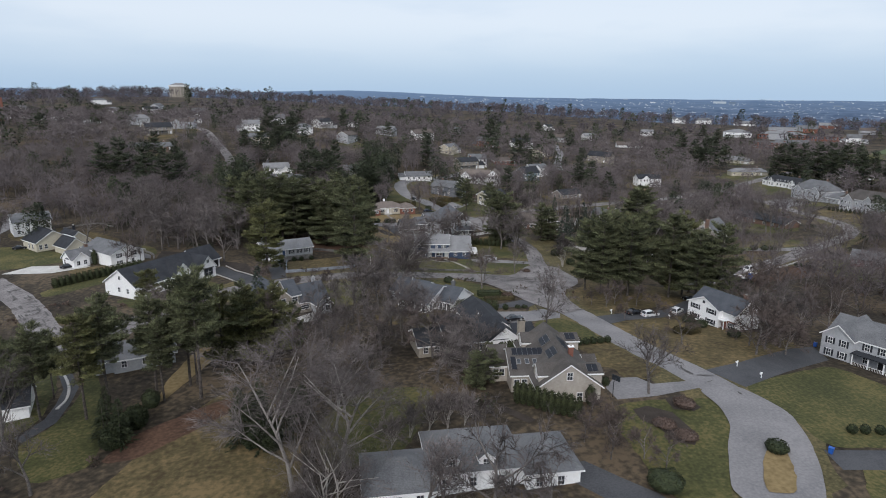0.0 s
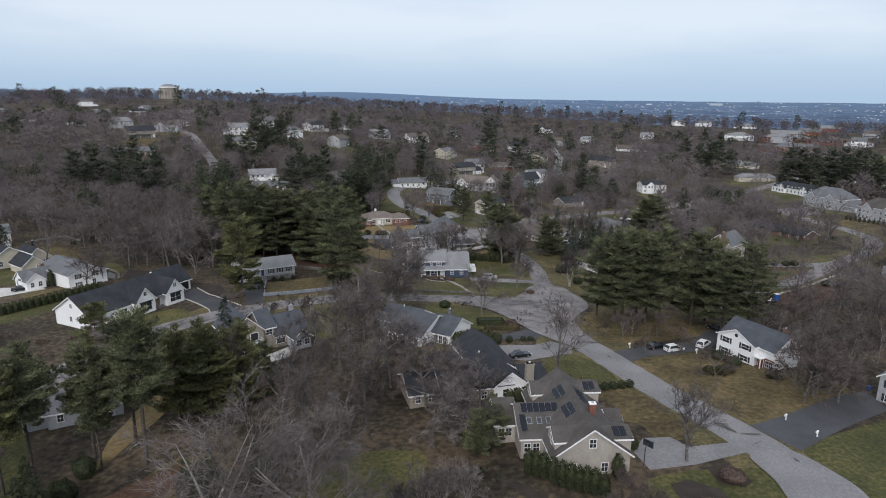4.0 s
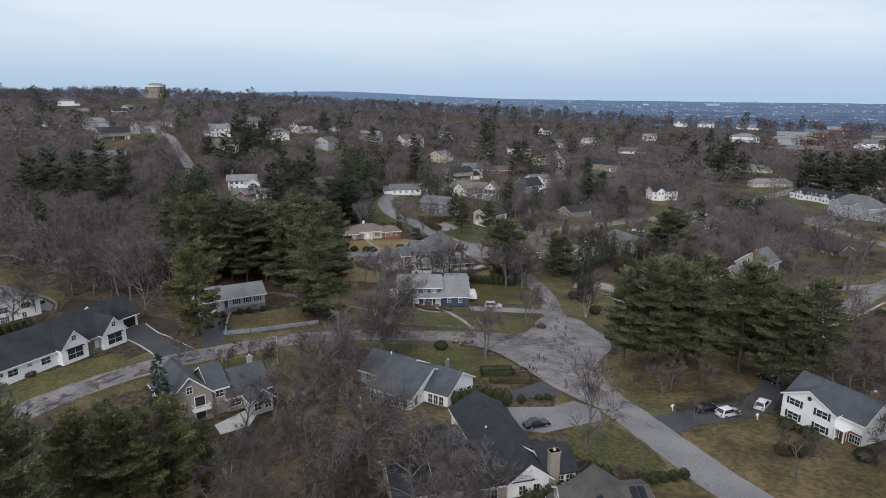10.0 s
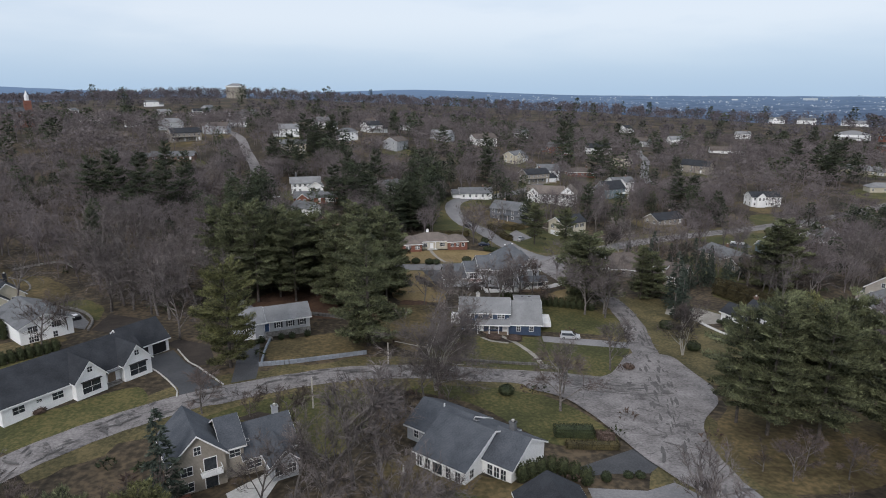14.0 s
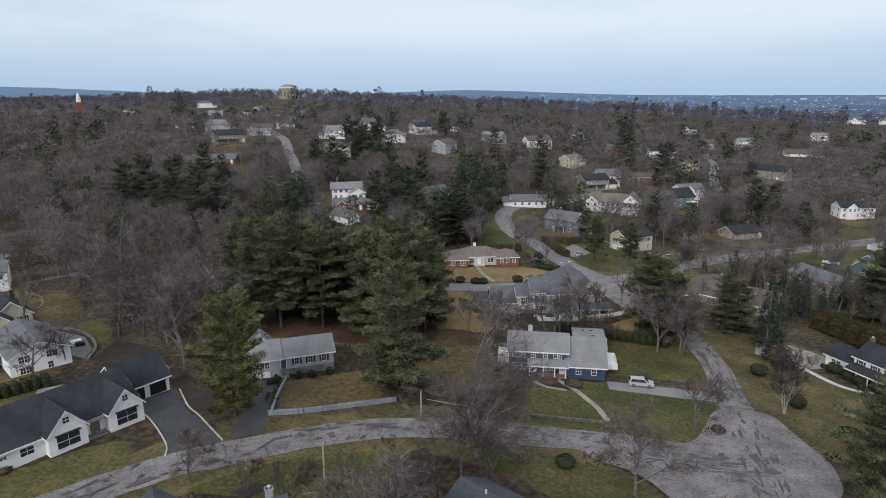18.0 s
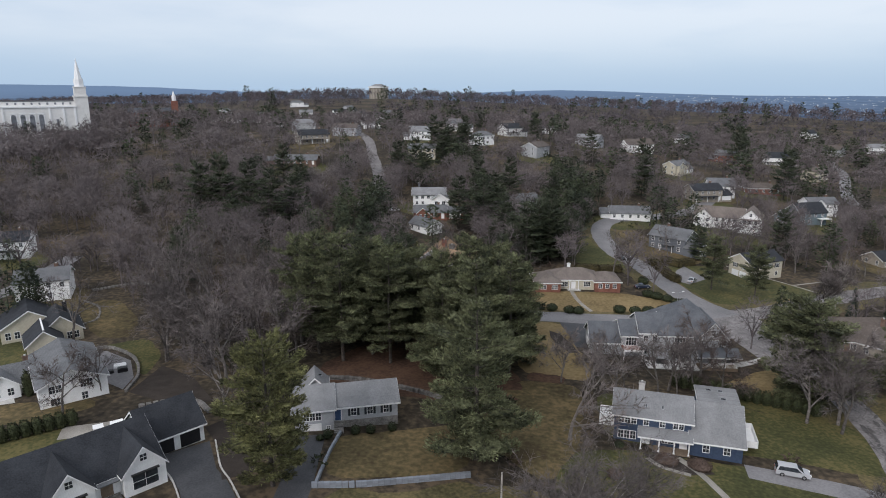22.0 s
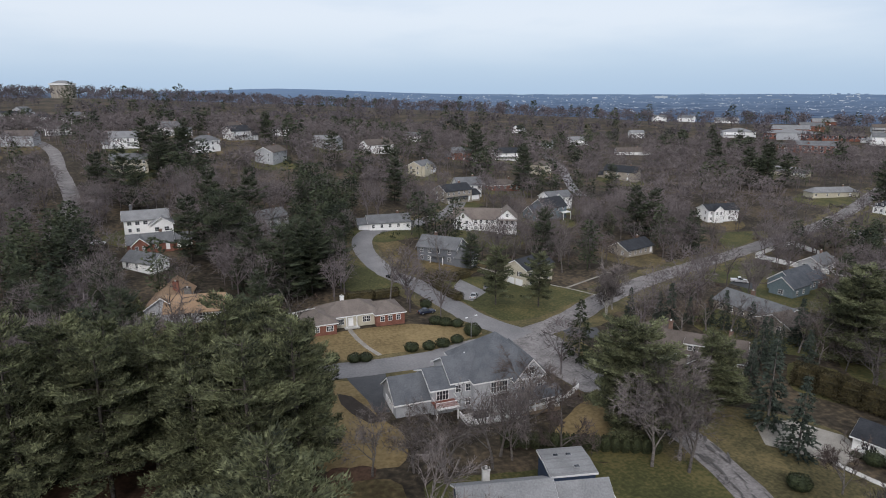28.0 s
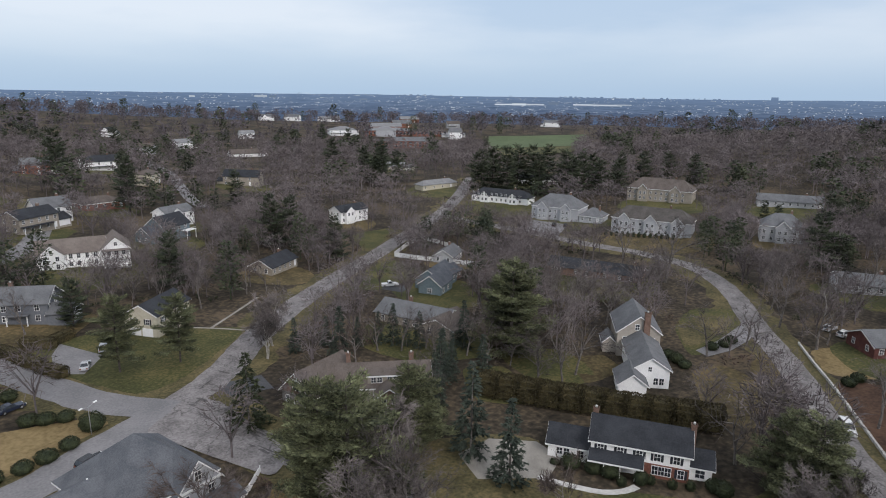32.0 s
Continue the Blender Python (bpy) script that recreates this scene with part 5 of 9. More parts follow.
door(h, "f", -4.8, 7.6)
block(h, -9.5, -1.0, -2.0, 17, 2.9, 5.9, "y", M_GREYW, M_RORANGE, over=0.7)
windows(h, "f", -2.0, (-7.5, -4.8), 0.8)
windows(h, "l", -9.5, (2, 7, 12), 0.8, 1.4, 1.4)
chimney(h, -3.4, 7.0, 4, 7.4, M_BRICK, 1.5, 0.9)
chimney(h, 0.6, 1.4, 4, 7.2, M_STONE, 1.6, 1.2)
h = house(-44, 313, 8, "white split-level house with broad light grey roofs and a tall chimney", 10)
block(h, -8.0, 6.5, -4.6, 5.0, 5.0, 7.4, "x", M_WHITE, M_RLIGHT, over=0.7)
windows(h, "f", -4.6, (-6.2, -3.6, -1.0, 2.0, 4.6), 3.1, 1.3, 1.2)
windows(h, "f", -4.6, (-6.2, -3.6), 0.6, 1.0, 1.2)
block(h, 0.5, 8.0, -8.0, 2.0, 3.4, 5.8, "y", M_WHITE, M_RLIGHT, over=0.6)
windows(h, "f", -8.0, (2.6, 5.8), 0.9, 1.4, 1.4)
chimney(h, -5.4, 1.4, 5, 9.4, M_RGREY)
plain_house(-41, 292, 8, 14, 9, 1, M_BRICK, M_RGREY, "brick house with grey roof", 7)
plain_house(-40, 272, -40, 12, 7, 1, M_WHITE, M_RGREY, "white outbuilding with grey roof", 0)
plain_house(-2, 310, 35, 13, 9, 2, M_GREYW, M_RGREY, "grey gabled house among trees", 0)
plain_house(45, 312, 0, 17, 10, 1, M_WHITE, M_RGREY, "low white house with grey roof at the bend", 0)
plain_house(-128, 369, 5, 24, 10, 1, M_BROWNW, M_RGREY, "long low house with flat grey roof", 0)
plain_house(-62, 400, 5, 16, 10, 2, M_CREAM, M_RGREY, "cream house on the hill", 0)
plain_house(132, 270, 20, 16, 9, 1, M_TAUPE, M_RDARK, "low house with dark roof under trees", 0)
plain_house(190, 238, 20, 12, 8, 1, M_GREYW, M_RGREY, "small grey house behind the white fence", 0)
FACE = {"w": (M_WHITE, "white"), "c": (M_CREAM, "cream"), "g": (M_GREYW, "light grey"), "b": (M_BRICK, "red brick"), "t": (M_TAUPE, "taupe")}
far_rnd = random.Random(3)


for x, y, w, d, n, wall, roof, hip, label in ((534, 668, 34, 22, 2, M_WHITE, M_RLIGHT, 14, "large white hall with pale pyramid roof"), (600, 660, 40, 14, 2, M_BRICK, M_RLIGHT, 0, "long brick block with pale gables"), (640, 668, 26, 14, 2, M_BRICK, M_RGREY, 0, "brick block of flats with grey roof"), (517, 546, 34, 16, 2, M_BRICK, M_RGREY, 0, "low brick school building"), (606, 552, 15, 11, 3, M_WHITE, M_RGREY, 0, "tall white house beside the playing field"), (760, 760, 30, 14, 2, M_BRICK, M_RLIGHT, 0, "brick building with pale roof beyond the field"), (700, 880, 34, 14, 3, M_WHITE, M_RLIGHT, 0, "white apartment block among trees")):
    plain_house(x, y, math.degrees(math.atan2(y - 40, x)) - 90 + 8, w, d, n, wall, roof, label, 0, hip, 4.0)


def far_houses(rows, group, storeys=2):
    for x, y, w, c in rows:
        wall, word = FACE[c]
        roof, rword = far_rnd.choice(((M_RGREY, "grey"), (M_RGREY, "grey"), (M_RDARK, "dark"), (M_RBROWN, "brown"), (M_RLIGHT, "pale grey")))
        w = max(10, min(w, 30))
        n = 1 if w > 22 else storeys
        face = math.degrees(math.atan2(y - 40, x)) - 90
        h = plain_house(x, y, face + far_rnd.choice((-25, -10, 0, 15, 35, 60)), w, far_rnd.uniform(8, 11), n, wall, roof, word + " house with a " + rword + " roof among trees", far_rnd.choice((0, 0, 6)), 0.0 if far_rnd.random() < 0.75 else 4.0, far_rnd.uniform(2.2, 3.4))
        h["group"] = group


far_houses(((-30, 447, 13, "w"), (43, 485, 17, "g"), (76, 488, 21, "w"), (88, 419, 15, "c"), (137, 488, 14, "b"), (179, 507, 21, "w"), (177, 444, 11, "c"), (224, 421, 22, "t"), (5, 427, 16, "g"), (88, 358, 16, "t"), (-54, 508, 14, "w"), (-13, 495, 14, "w"), (-72, 453, 14, "w"), (-126, 465, 18, "g")), "houses on the slope")
far_houses(((-139, 429, 20, "t"), (100, 372, 13, "w"), (211, 316, 17, "w"), (310, 341, 28, "c"), (366, 300, 26, "w"), (322, 562, 26, "w"), (355, 422, 24, "c"), (363, 151, 30, "g")), "houses on the slope")
far_houses(((554, 845, 19, "w"), (594, 838, 22, "w"), (-199, 780, 17, "w"), (-174, 778, 17, "w"), (-315, 704, 17, "w"), (-298, 715, 14, "w"), (-317, 889, 19, "w"), (-229, 837, 18, "g"), (-524, 772, 20, "w"), (-358, 725, 18, "w"), (-336, 724, 18, "w"), (-314, 750, 17, "w"), (-266, 780, 16, "w"), (-229, 798, 17, "w"), (-170, 800, 17, "w")), "far houses on the hill")
far_houses(((311, 643, 18, "w"), (-170, 501, 18, "g"), (-185, 715, 16, "w")), "houses across the valley")
far_houses(((619, 562, 24, "w"), (802, 531, 22, "w"), (-16, 540, 12, "w"), (-150, 640, 16, "w"), (-90, 690, 16, "c"), (-250, 640, 15, "w"), (-400, 760, 16, "w"), (-430, 770, 16, "g"), (-380, 800, 16, "w"), (20, 620, 14, "w"), (140, 640, 15, "w"), (260, 610, 16, "g"), (420, 700, 16, "w"), (300, 760, 15, "w"), (690, 620, 18, "g")), "far houses on the hill")

# ---------------------------------------------------------------- trees
class Tri:
    """Gathers triangles."""

    def __init__(self):
        self.v, self.f = [], []

    def tri(self, a, b, c):
        i = len(self.v)
        self.v += [tuple(a), tuple(b), tuple(c)]
        self.f.append((i, i + 1, i + 2))

    def limb(self, p, q, r0, r1, n):
        w = (q - p).normalized()
        u = w.orthogonal().normalized()
        s = w.cross(u)
        i = len(self.v)
        for c, r in ((p, r0), (q, r1)):
            for k in range(n):
                a = 6.2832 * k / n
                self.v.append(tuple(c + (u * math.cos(a) + s * math.sin(a)) * r))
        for k in range(n):
            a, b = i + k, i + (k + 1) % n
            self.f += [(a, b, b + n), (a, b + n, a + n)]

    def mesh(self, name, material):
        return mesh_np(name, self.v, self.f, material)


def bare_tree(seed, hgt, spread, material, twig, clear=0.28, detail=1.0, multi=False, fine=False):
    """Meshes of a leafless tree: trunk with limbs, and the crown of branches and twigs."""
    r = random.Random(seed)
    wood, crown = Tri(), Tri()

    def turn(d, ang):
        o = d.orthogonal().normalized()
        o.rotate(Matrix.Rotation(r.uniform(0, 6.28), 3, d))
        return (d * math.cos(ang) + o * math.sin(ang)).normalized()

    def grow(p, d, ln, rad, lv):
        t = wood if lv < 2 else crown
        seg = (3, 3, 2, 1)[lv]
        pts = [p]
        for k in range(seg):
            d = (turn(d, r.uniform(0.05, 0.2)) + Vector((0, 0, 0.07 if lv else 0.0))).normalized()
            pts.append(pts[-1] + d * ln / seg)
        for k in range(seg if lv < 3 else 0):
            t.limb(pts[k], pts[k + 1], rad * (1 - 0.7 * k / seg), rad * (1 - 0.7 * (k + 1) / seg), (7, 5, 3, 3)[min(lv, 3)])
        if lv >= 3:
            n = d.orthogonal().normalized() * (0.02 if fine else max(0.035, rad))
            crown.tri(pts[0] - n, pts[0] + n, pts[-1])
            n = n.cross(d)
            crown.tri(pts[0] - n, pts[0] + n, pts[-1])
            for k in range(int(8 * detail)):
                a = pts[0].lerp(pts[-1], r.uniform(0.1, 1))
                e = turn(d, r.uniform(0.2, 1.1))
                n = e.orthogonal().normalized() * r.uniform(0.026, 0.048) * (0.55 if fine else 1.0)
                q = a + e * r.uniform(0.7, 1.6) * hgt / 14
                crown.tri(a - n, a + n, q)
                m = a.lerp(q, 0.45)
                f = turn(e, 0.7)
                crown.tri(m - n * 0.8, m + n * 0.8, m + f * r.uniform(0.4, 1.0) * hgt / 14)
            return
        n = (8, 6, 6)[lv] if fine else (6 if not multi else 5, 5, 5)[lv]
        for k in range(n):
            u = (clear + (1 - clear) * (k + 0.5) / n) if lv == 0 else r.uniform(0.35, 1)
            i = min(seg - 1, int(u * seg))
            a = pts[i].lerp(pts[i + 1], u * seg - i)
            ang = r.uniform(0.45, 1.0) * (spread if lv == 0 else 1.0)
            grow(a, turn(d, ang), ln * (0.62, 0.6, 0.55)[lv] * r.uniform(0.75, 1.15), rad * (0.5, 0.45, 0.45)[lv], lv + 1)

    if multi:
        for k in range(3):
            grow(Vector((r.uniform(-0.3, 0.3), r.uniform(-0.3, 0.3), -0.3)), turn(Vector((0, 0, 1)), r.uniform(0.1, 0.35)), hgt * 0.55, hgt * 0.012, 0)
    else:
        grow(Vector((0, 0, -0.4)), Vector((0, 0, 1)), hgt * 0.62, hgt * (0.015 if fine else 0.02), 0)
    return wood.mesh("trunk", material), crown.mesh("crown", twig)


def pine_tree(seed, hgt, wide, material, clear=0.3, full=1.0, coarse=False):
    """Meshes of a white pine: trunk, and level boughs that end in plumes of needles."""
    r = random.Random(seed)
    wood, crown = Tri(), Tri()
    wood.limb(Vector((0, 0, -0.4)), Vector((r.uniform(-0.3, 0.3), r.uniform(-0.3, 0.3), hgt * 0.6)), hgt * 0.014, hgt * 0.008, 7)
    wood.limb(Vector((0, 0, hgt * 0.58)), Vector((0, 0, hgt * 0.95)), hgt * 0.008, 0.03, 5)
    lev = int(hgt * (0.75 if coarse else 0.72))
    for k in range(lev):
        u = (k + 0.3) / lev
        z = hgt * (clear + (1 - clear) * u * 0.985)
        reach = wide * 0.5 * (1 - u) ** 0.48 * (0.72 + 0.36 * min(1, u * 3)) * r.uniform(0.62, 1.2) + 0.4
        n = r.randint(5, 6) if reach > 1.8 else 4
        a0 = r.uniform(0, 6.28)
        for b in range(n):
            a = a0 + 6.28 * b / n + r.uniform(-0.35, 0.35)
            ln = max(0.6, reach * r.uniform(0.6, 1.2))
            d = Vector((math.cos(a), math.sin(a), r.uniform(-0.06, 0.22) + 0.45 * u * u))
            side = Vector((-d.y, d.x, 0))
            base = Vector((0, 0, z + r.uniform(-0.8, 0.8)))
            wood.limb(base, base + d * ln * 0.8, 0.05, 0.015, 3)
            big = 1.6 if coarse else 1.0
            hub = base + d * ln * 0.6
            rim_ = []
            for c in range(7):
                t = 6.2832 * c / 7
                rim_.append(hub + d * math.cos(t) * ln * 0.4 * r.uniform(0.55, 1.05) + side * math.sin(t) * ln * 0.28 * r.uniform(0.5, 1.05) + Vector((0, 0, r.uniform(-0.55, 0.0))))
            hub = hub + Vector((0, 0, -0.08))
            for c in range(7):
                crown.tri(hub, rim_[c], rim_[(c + 1) % 7])
            for c in range(max(8, int(ln * (12 if coarse else 62) * full))):
                v = r.uniform(0.16, 1.0) ** 0.75
                fan = ln * 0.34 * math.sin(min(1, v * 1.02) * 2.9) + 0.2
                w = r.uniform(-1, 1)
                q = base + d * ln * v + side * fan * w + Vector((0, 0, 0.34 * r.uniform(-0.8, 1) - 0.12 * abs(w) * fan))
                e = (d * 0.7 + side * w * 0.7 + Vector((r.gauss(0, 0.45), r.gauss(0, 0.45), r.gauss(0.5, 0.36)))).normalized() * r.uniform(0.28, 0.54) * big
                s = e.cross(Vector((r.gauss(0, 0.7), r.gauss(0, 0.7), 1))).normalized() * r.uniform(0.045, 0.085) * big
                crown.tri(q - s, q + s, q + e)
    return wood.mesh("trunk", M_PINEBARK), crown.mesh("crown", material)


def spruce_tree(seed, hgt, wide, material):
    """Meshes of a spire-shaped spruce."""
    r = random.Random(seed)
    wood, crown = Tri(), Tri()
    wood.limb(Vector((0, 0, -0.3)), Vector((0, 0, hgt * 0.97)), hgt * 0.014, 0.02, 5)
    lev = int(hgt * 2.2)
    for k in range(lev):
        u = k / lev
        z = hgt * (0.06 + 0.92 * u)
        reach = wide * 0.5 * (1 - u) ** 0.8
        for b in range(7):
            a = r.uniform(0, 6.28)
            ln = max(0.2, reach * r.uniform(0.75, 1.15))
            d = Vector((math.cos(a), math.sin(a), -0.25))
            for c in range(max(2, int(ln * 3))):
                q = Vector((0, 0, z)) + d * ln * r.uniform(0.25, 1.0)
                for j in range(3):
                    e = (d + Vector((r.gauss(0, 0.6), r.gauss(0, 0.6), r.gauss(0, 0.35)))).normalized() * r.uniform(0.35, 0.7)
                    s = Vector((r.gauss(0, 1), r.gauss(0, 1), r.gauss(0, 0.4))).normalized() * r.uniform(0.12, 0.24)
                    crown.tri(q - s, q + s, q + e)
    return wood.mesh("trunk", M_BARK), crown.mesh("crown", material)


M_PINEFAR = mat("far_pine_needles", (0.018, 0.026, 0.016), (0.072, 0.084, 0.046), 0.06, 0.85, fine=4, vary=0.25, island=True)
KINDS = {
    "maple": [bare_tree(s, 15, 1.0, M_BARK, M_TWIG) for s in (1, 2, 3)] + [bare_tree(4, 15, 1.15, M_BARK, M_TWIGR, 0.2)],
    "oak": [bare_tree(s, 16, 1.25, M_BARK, M_TWIG, 0.22) for s in (11, 12)],
    "grey_oak": [bare_tree(s, 16, 1.0, M_GREYBARK, M_TWIG, 0.2, 1.2, False, True) for s in (15, 16)],
    "slim": [bare_tree(s, 16, 0.7, M_BARK, M_TWIG, 0.35, 0.7) for s in (21, 22, 23)],
    "red": [bare_tree(s, 10, 1.1, M_BARK, M_TWIGR, 0.15, 1.0) for s in (31, 32)],
    "birch": [bare_tree(s, 11, 0.7, M_PALEBARK, M_TWIG, 0.3, 0.8, True) for s in (41, 42)],
    "wide": [bare_tree(s, 13, 1.25, M_PALEBARK, M_TWIG, 0.12, 0.9, True, True) for s in (51,)],
    "pine": [pine_tree(s, 20, 11.5, M_PINE, 0.22) for s in (61, 62, 63)],
    "tall_pine": [pine_tree(s, 20, 9.0, M_PINE if s < 95 else M_PINEY, 0.46) for s in (93, 94, 95, 96)],
    "olive": [pine_tree(s, 18, 9.8, M_PINEY, 0.1, 1.3) for s in (71, 72)],
    "low_pine": [pine_tree(s, 17, 9.6, M_PINE, 0.05, 1.3) for s in (81, 82)],
    "mid_pine": [pine_tree(s, 20, 13.0, M_PINEFAR, 0.1, 1.0, True) for s in (64, 65, 66)],
    "mid_olive": [pine_tree(s, 18, 11.5, M_PINEY, 0.1, 1.0, True) for s in (67, 68)],
    "spruce": [spruce_tree(s, 12, 5.0, M_SPRUCE) for s in (91, 92)],
    "dark_fir": [spruce_tree(s, 12, 7.0, M_BUSH) for s in (97, 98)],
}
LITE = {
    "maple": [bare_tree(s, 15, 1.05, M_BARK, M_TWIG, 0.25, 0.3) for s in (5, 6)],
    "oak": [bare_tree(s, 16, 1.25, M_BARK, M_TWIG, 0.22, 0.3) for s in (13, 14)],
    "slim": [bare_tree(s, 16, 0.7, M_BARK, M_TWIG, 0.35, 0.3) for s in (24, 25)],
    "red": [bare_tree(s, 10, 1.1, M_BARK, M_TWIGR, 0.15, 0.3) for s in (33, 34)],
}
SIZE = {"maple": 15, "oak": 16, "grey_oak": 16, "slim": 16, "red": 10, "birch": 11, "wide": 13, "pine": 20, "tall_pine": 20, "olive": 18, "low_pine": 17, "mid_pine": 20, "mid_olive": 18, "spruce": 12, "dark_fir": 12}
TREES = []
WORDS = {
    "maple": ("tall leafless grey-brown maple", "maple_tree"), "oak": ("broad leafless oak with spreading limbs", "oak_tree"),
    "grey_oak": ("great leafless oak with pale grey limbs", "oak_tree"), "slim": ("slender leafless woodland tree", "slender_tree"), "red": ("small leafless tree with reddish twigs", "small_tree"),
    "birch": ("leafless clump birch with pale stems", "birch_tree"), "wide": ("wide leafless tree with pale spreading branches", "bare_tree"),
    "pine": ("tall dark green white pine", "pine_tree"), "olive": ("olive-green white pine", "pine_tree"), "tall_pine": ("tall white pine with a bare lower trunk", "pine_tree"),
    "mid_pine": ("dark green pine", "pine_tree"), "mid_olive": ("olive-green white pine", "pine_tree"),
    "low_pine": ("dense dark pine with low boughs", "pine_tree"), "spruce": ("spire-shaped dark spruce", "spruce_tree"), "dark_fir": ("dense dark hemlock", "hemlock_tree")}
tree_rnd = random.Random(5)


def tree(kind, x, y, hgt, where="", wide=1.0):
    """One tree of its own, with trunk and crown."""
    TREES.append((x, y))
    away = math.hypot(x, y - min(90, max(-95, y)))
    trunk, crown = tree_rnd.choice(LITE[kind] if away > 105 and kind in LITE else KINDS[kind])
    words, name = WORDS[kind]
    e = thing(name, x, y, tree_rnd.uniform(0, 360), words + (" " + where if where else ""), "tree")
    k = hgt / SIZE[kind]
    e.scale = (k * wide, k * wide, k)
    part("trunk", trunk, None, e)
    part("crown", crown, None, e)
    return e

# ---------------------------------------------------------------- lawns, drives, verges
def inside(poly, x, y):
    n, odd = len(poly), False
    j = n - 1
    for i in range(n):
        if (poly[i][1] > y) != (poly[j][1] > y) and x < (poly[j][0] - poly[i][0]) * (y - poly[i][1]) / (poly[j][1] - poly[i][1]) + poly[i][0]:
            odd = not odd
        j = i
    return odd


OPEN = []


def soft_outline(pts, step=1.6, rag=0.45):
    """Rounds the corners of an outline and makes its edge uneven, as grass meets leaf litter."""
    out, n = [], len(pts)
    for k in range(n):
        a, b, c = (Vector(pts[(k + d) % n]) for d in (-1, 0, 1))
        cut = 0.3
        p, q = b.lerp(a, cut), b.lerp(c, cut)
        for j in range(4):
            t = j / 3
            out.append(p.lerp(b, t).lerp(b.lerp(q, t), t))
        end = c.lerp(b, cut)
        m = int((end - q).length / step)
        out += [q.lerp(end, (j + 1) / (m + 1)) for j in range(m)]
    mid = sum(out, Vector((0, 0))) / len(out)
    return [tuple(v + (v - mid).normalized() * rag * (noise.noise(Vector((v.x / 1.3, v.y / 1.3, 1.0))) + 0.8 * noise.noise(Vector((v.x / 4.5, v.y / 4.5, 5.0))))) for v in out]


def lawn(pts, material, label, name="lawn", up=0.045, category="lawn"):
    OPEN.append(np.array(pts, dtype=float))
    return drape(name, soft_outline(pts), material, up, label, category)


lawn([(15, 126), (34, 124.5), (57, 120.5), (56.4, 119), (51.6, 109.5), (47, 100.6), (43.5, 98.8), (40, 100.6), (30, 103), (12, 106.6), (4, 107), (5, 118), (9, 124)], M_LAWN, "green winter lawn in front of the blue house")
lawn([(-29.5, 107.5), (-32, 120), (-20, 125), (-9, 130), (-8, 114)], M_FIELD, "tan dry lawn behind the low wall")
lawn([(4, 211), (28, 214), (44, 207), (46, 202), (26, 197), (9, 195.5), (-4, 195.5), (-3, 206)], M_DRY, "dry tan lawn in front of the brick house")
lawn([(0.8, 154.6), (8.6, 153.4), (8, 149.4), (0.4, 150.2)], M_LITTER, "strip of red-brown leaf litter", name="litter", up=0.06)
lawn([(-2, 186), (9, 186), (12, 178), (12, 169), (15.6, 162), (14, 152), (-2, 153)], M_DRY, "patchy tan lawn beside the drive")
lawn([(40, 155), (49, 163), (55, 166), (56, 152), (47, 152)], M_DRY, "tan lawn at the big house")
lawn([(40, 153), (56, 150), (57, 138), (54, 130), (52, 142), (40, 147)], M_LAWN, "green lawn under bare trees")
lawn([(44, 244), (62, 249), (80, 236), (92, 226), (66, 211), (54, 208), (49, 224)], M_LAWN, "green corner lawn")
ROADS.append((np.array([(50.0, 82.0), (46.0, 88.0), (42.0, 92.0), (56.0, 94.0), (57.0, 104.0)]), 6.0))
drape("junction", soft_outline([(45.6, 101.5), (53.4, 113.6), (63.5, 112), (63.6, 101.6), (64, 93), (60.8, 85), (54, 78.2), (51, 72), (49.5, 64), (49.3, 56), (43, 52), (40, 58), (37.8, 64.2), (36.5, 69.8), (34.8, 79.4), (31.3, 89.3), (24, 94), (25, 101.5), (35, 98.8), (41, 98.4)], 1.6, 0.12), M_ROAD, 0.2, "broad patched asphalt junction of three roads", "road", 3.0)
drape("side_road_mouth", soft_outline([(52.4, 197.3), (47.8, 194.8), (49.3, 188.7), (50.5, 183.0), (52.7, 174.3), (54.5, 166.9), (61.8, 171.7), (59.5, 177.3), (58.1, 182.4), (58.7, 190.0), (61.5, 198.1), (57.8, 199.6)], 1.6, 0.12), M_ROAD, 0.21, "worn asphalt mouth of the side road", "road", 3.0)
drape("road_widening", soft_outline([(36, -27), (39, -22), (43, -16), (47, -11), (49, -5), (49, 2), (57.5, 2), (59, -3), (60, -9), (57, -17), (53, -24), (48, -31), (40, -36)], 1.6, 0.1), M_NEWROAD, 0.2, "widened asphalt round the traffic island", "road", 3.0)
lawn([(47, -19), (51, -18.5), (48.5, -24), (45, -29), (40.5, -28)], M_DRY, "grassy traffic island", up=0.3)
lawn([(35, 29.5), (44, 29), (45.4, 19), (47.6, 11), (42, 7.7), (37.7, 8.6), (38, 14), (35.4, 15.7), (37, 21)], M_FIELD, "olive-tan front lawn")
lawn([(32.6, 46.8), (30.4, 37.7), (37, 31), (43.6, 31.5), (43, 40), (41.8, 47), (38, 49)], M_LAWN, "green lawn under a roadside maple")
lawn([(-38.2, 83), (-25.7, 91.2), (-17.4, 94), (-6, 95), (-6, 84), (-9.7, 71.6), (-14.8, 68.7), (-20, 80), (-28, 82)], M_LAWN, "dull green verge lawn along the road")
lawn([(-6, 67), (2, 70), (8, 64), (20, 58), (18, 50), (6, 48), (-6, 56)], M_FIELD, "rough tan lawn behind the white house")
lawn([(4, 60), (12, 56), (10, 46), (2, 46)], M_LAWN, "green patch of lawn", up=0.06)
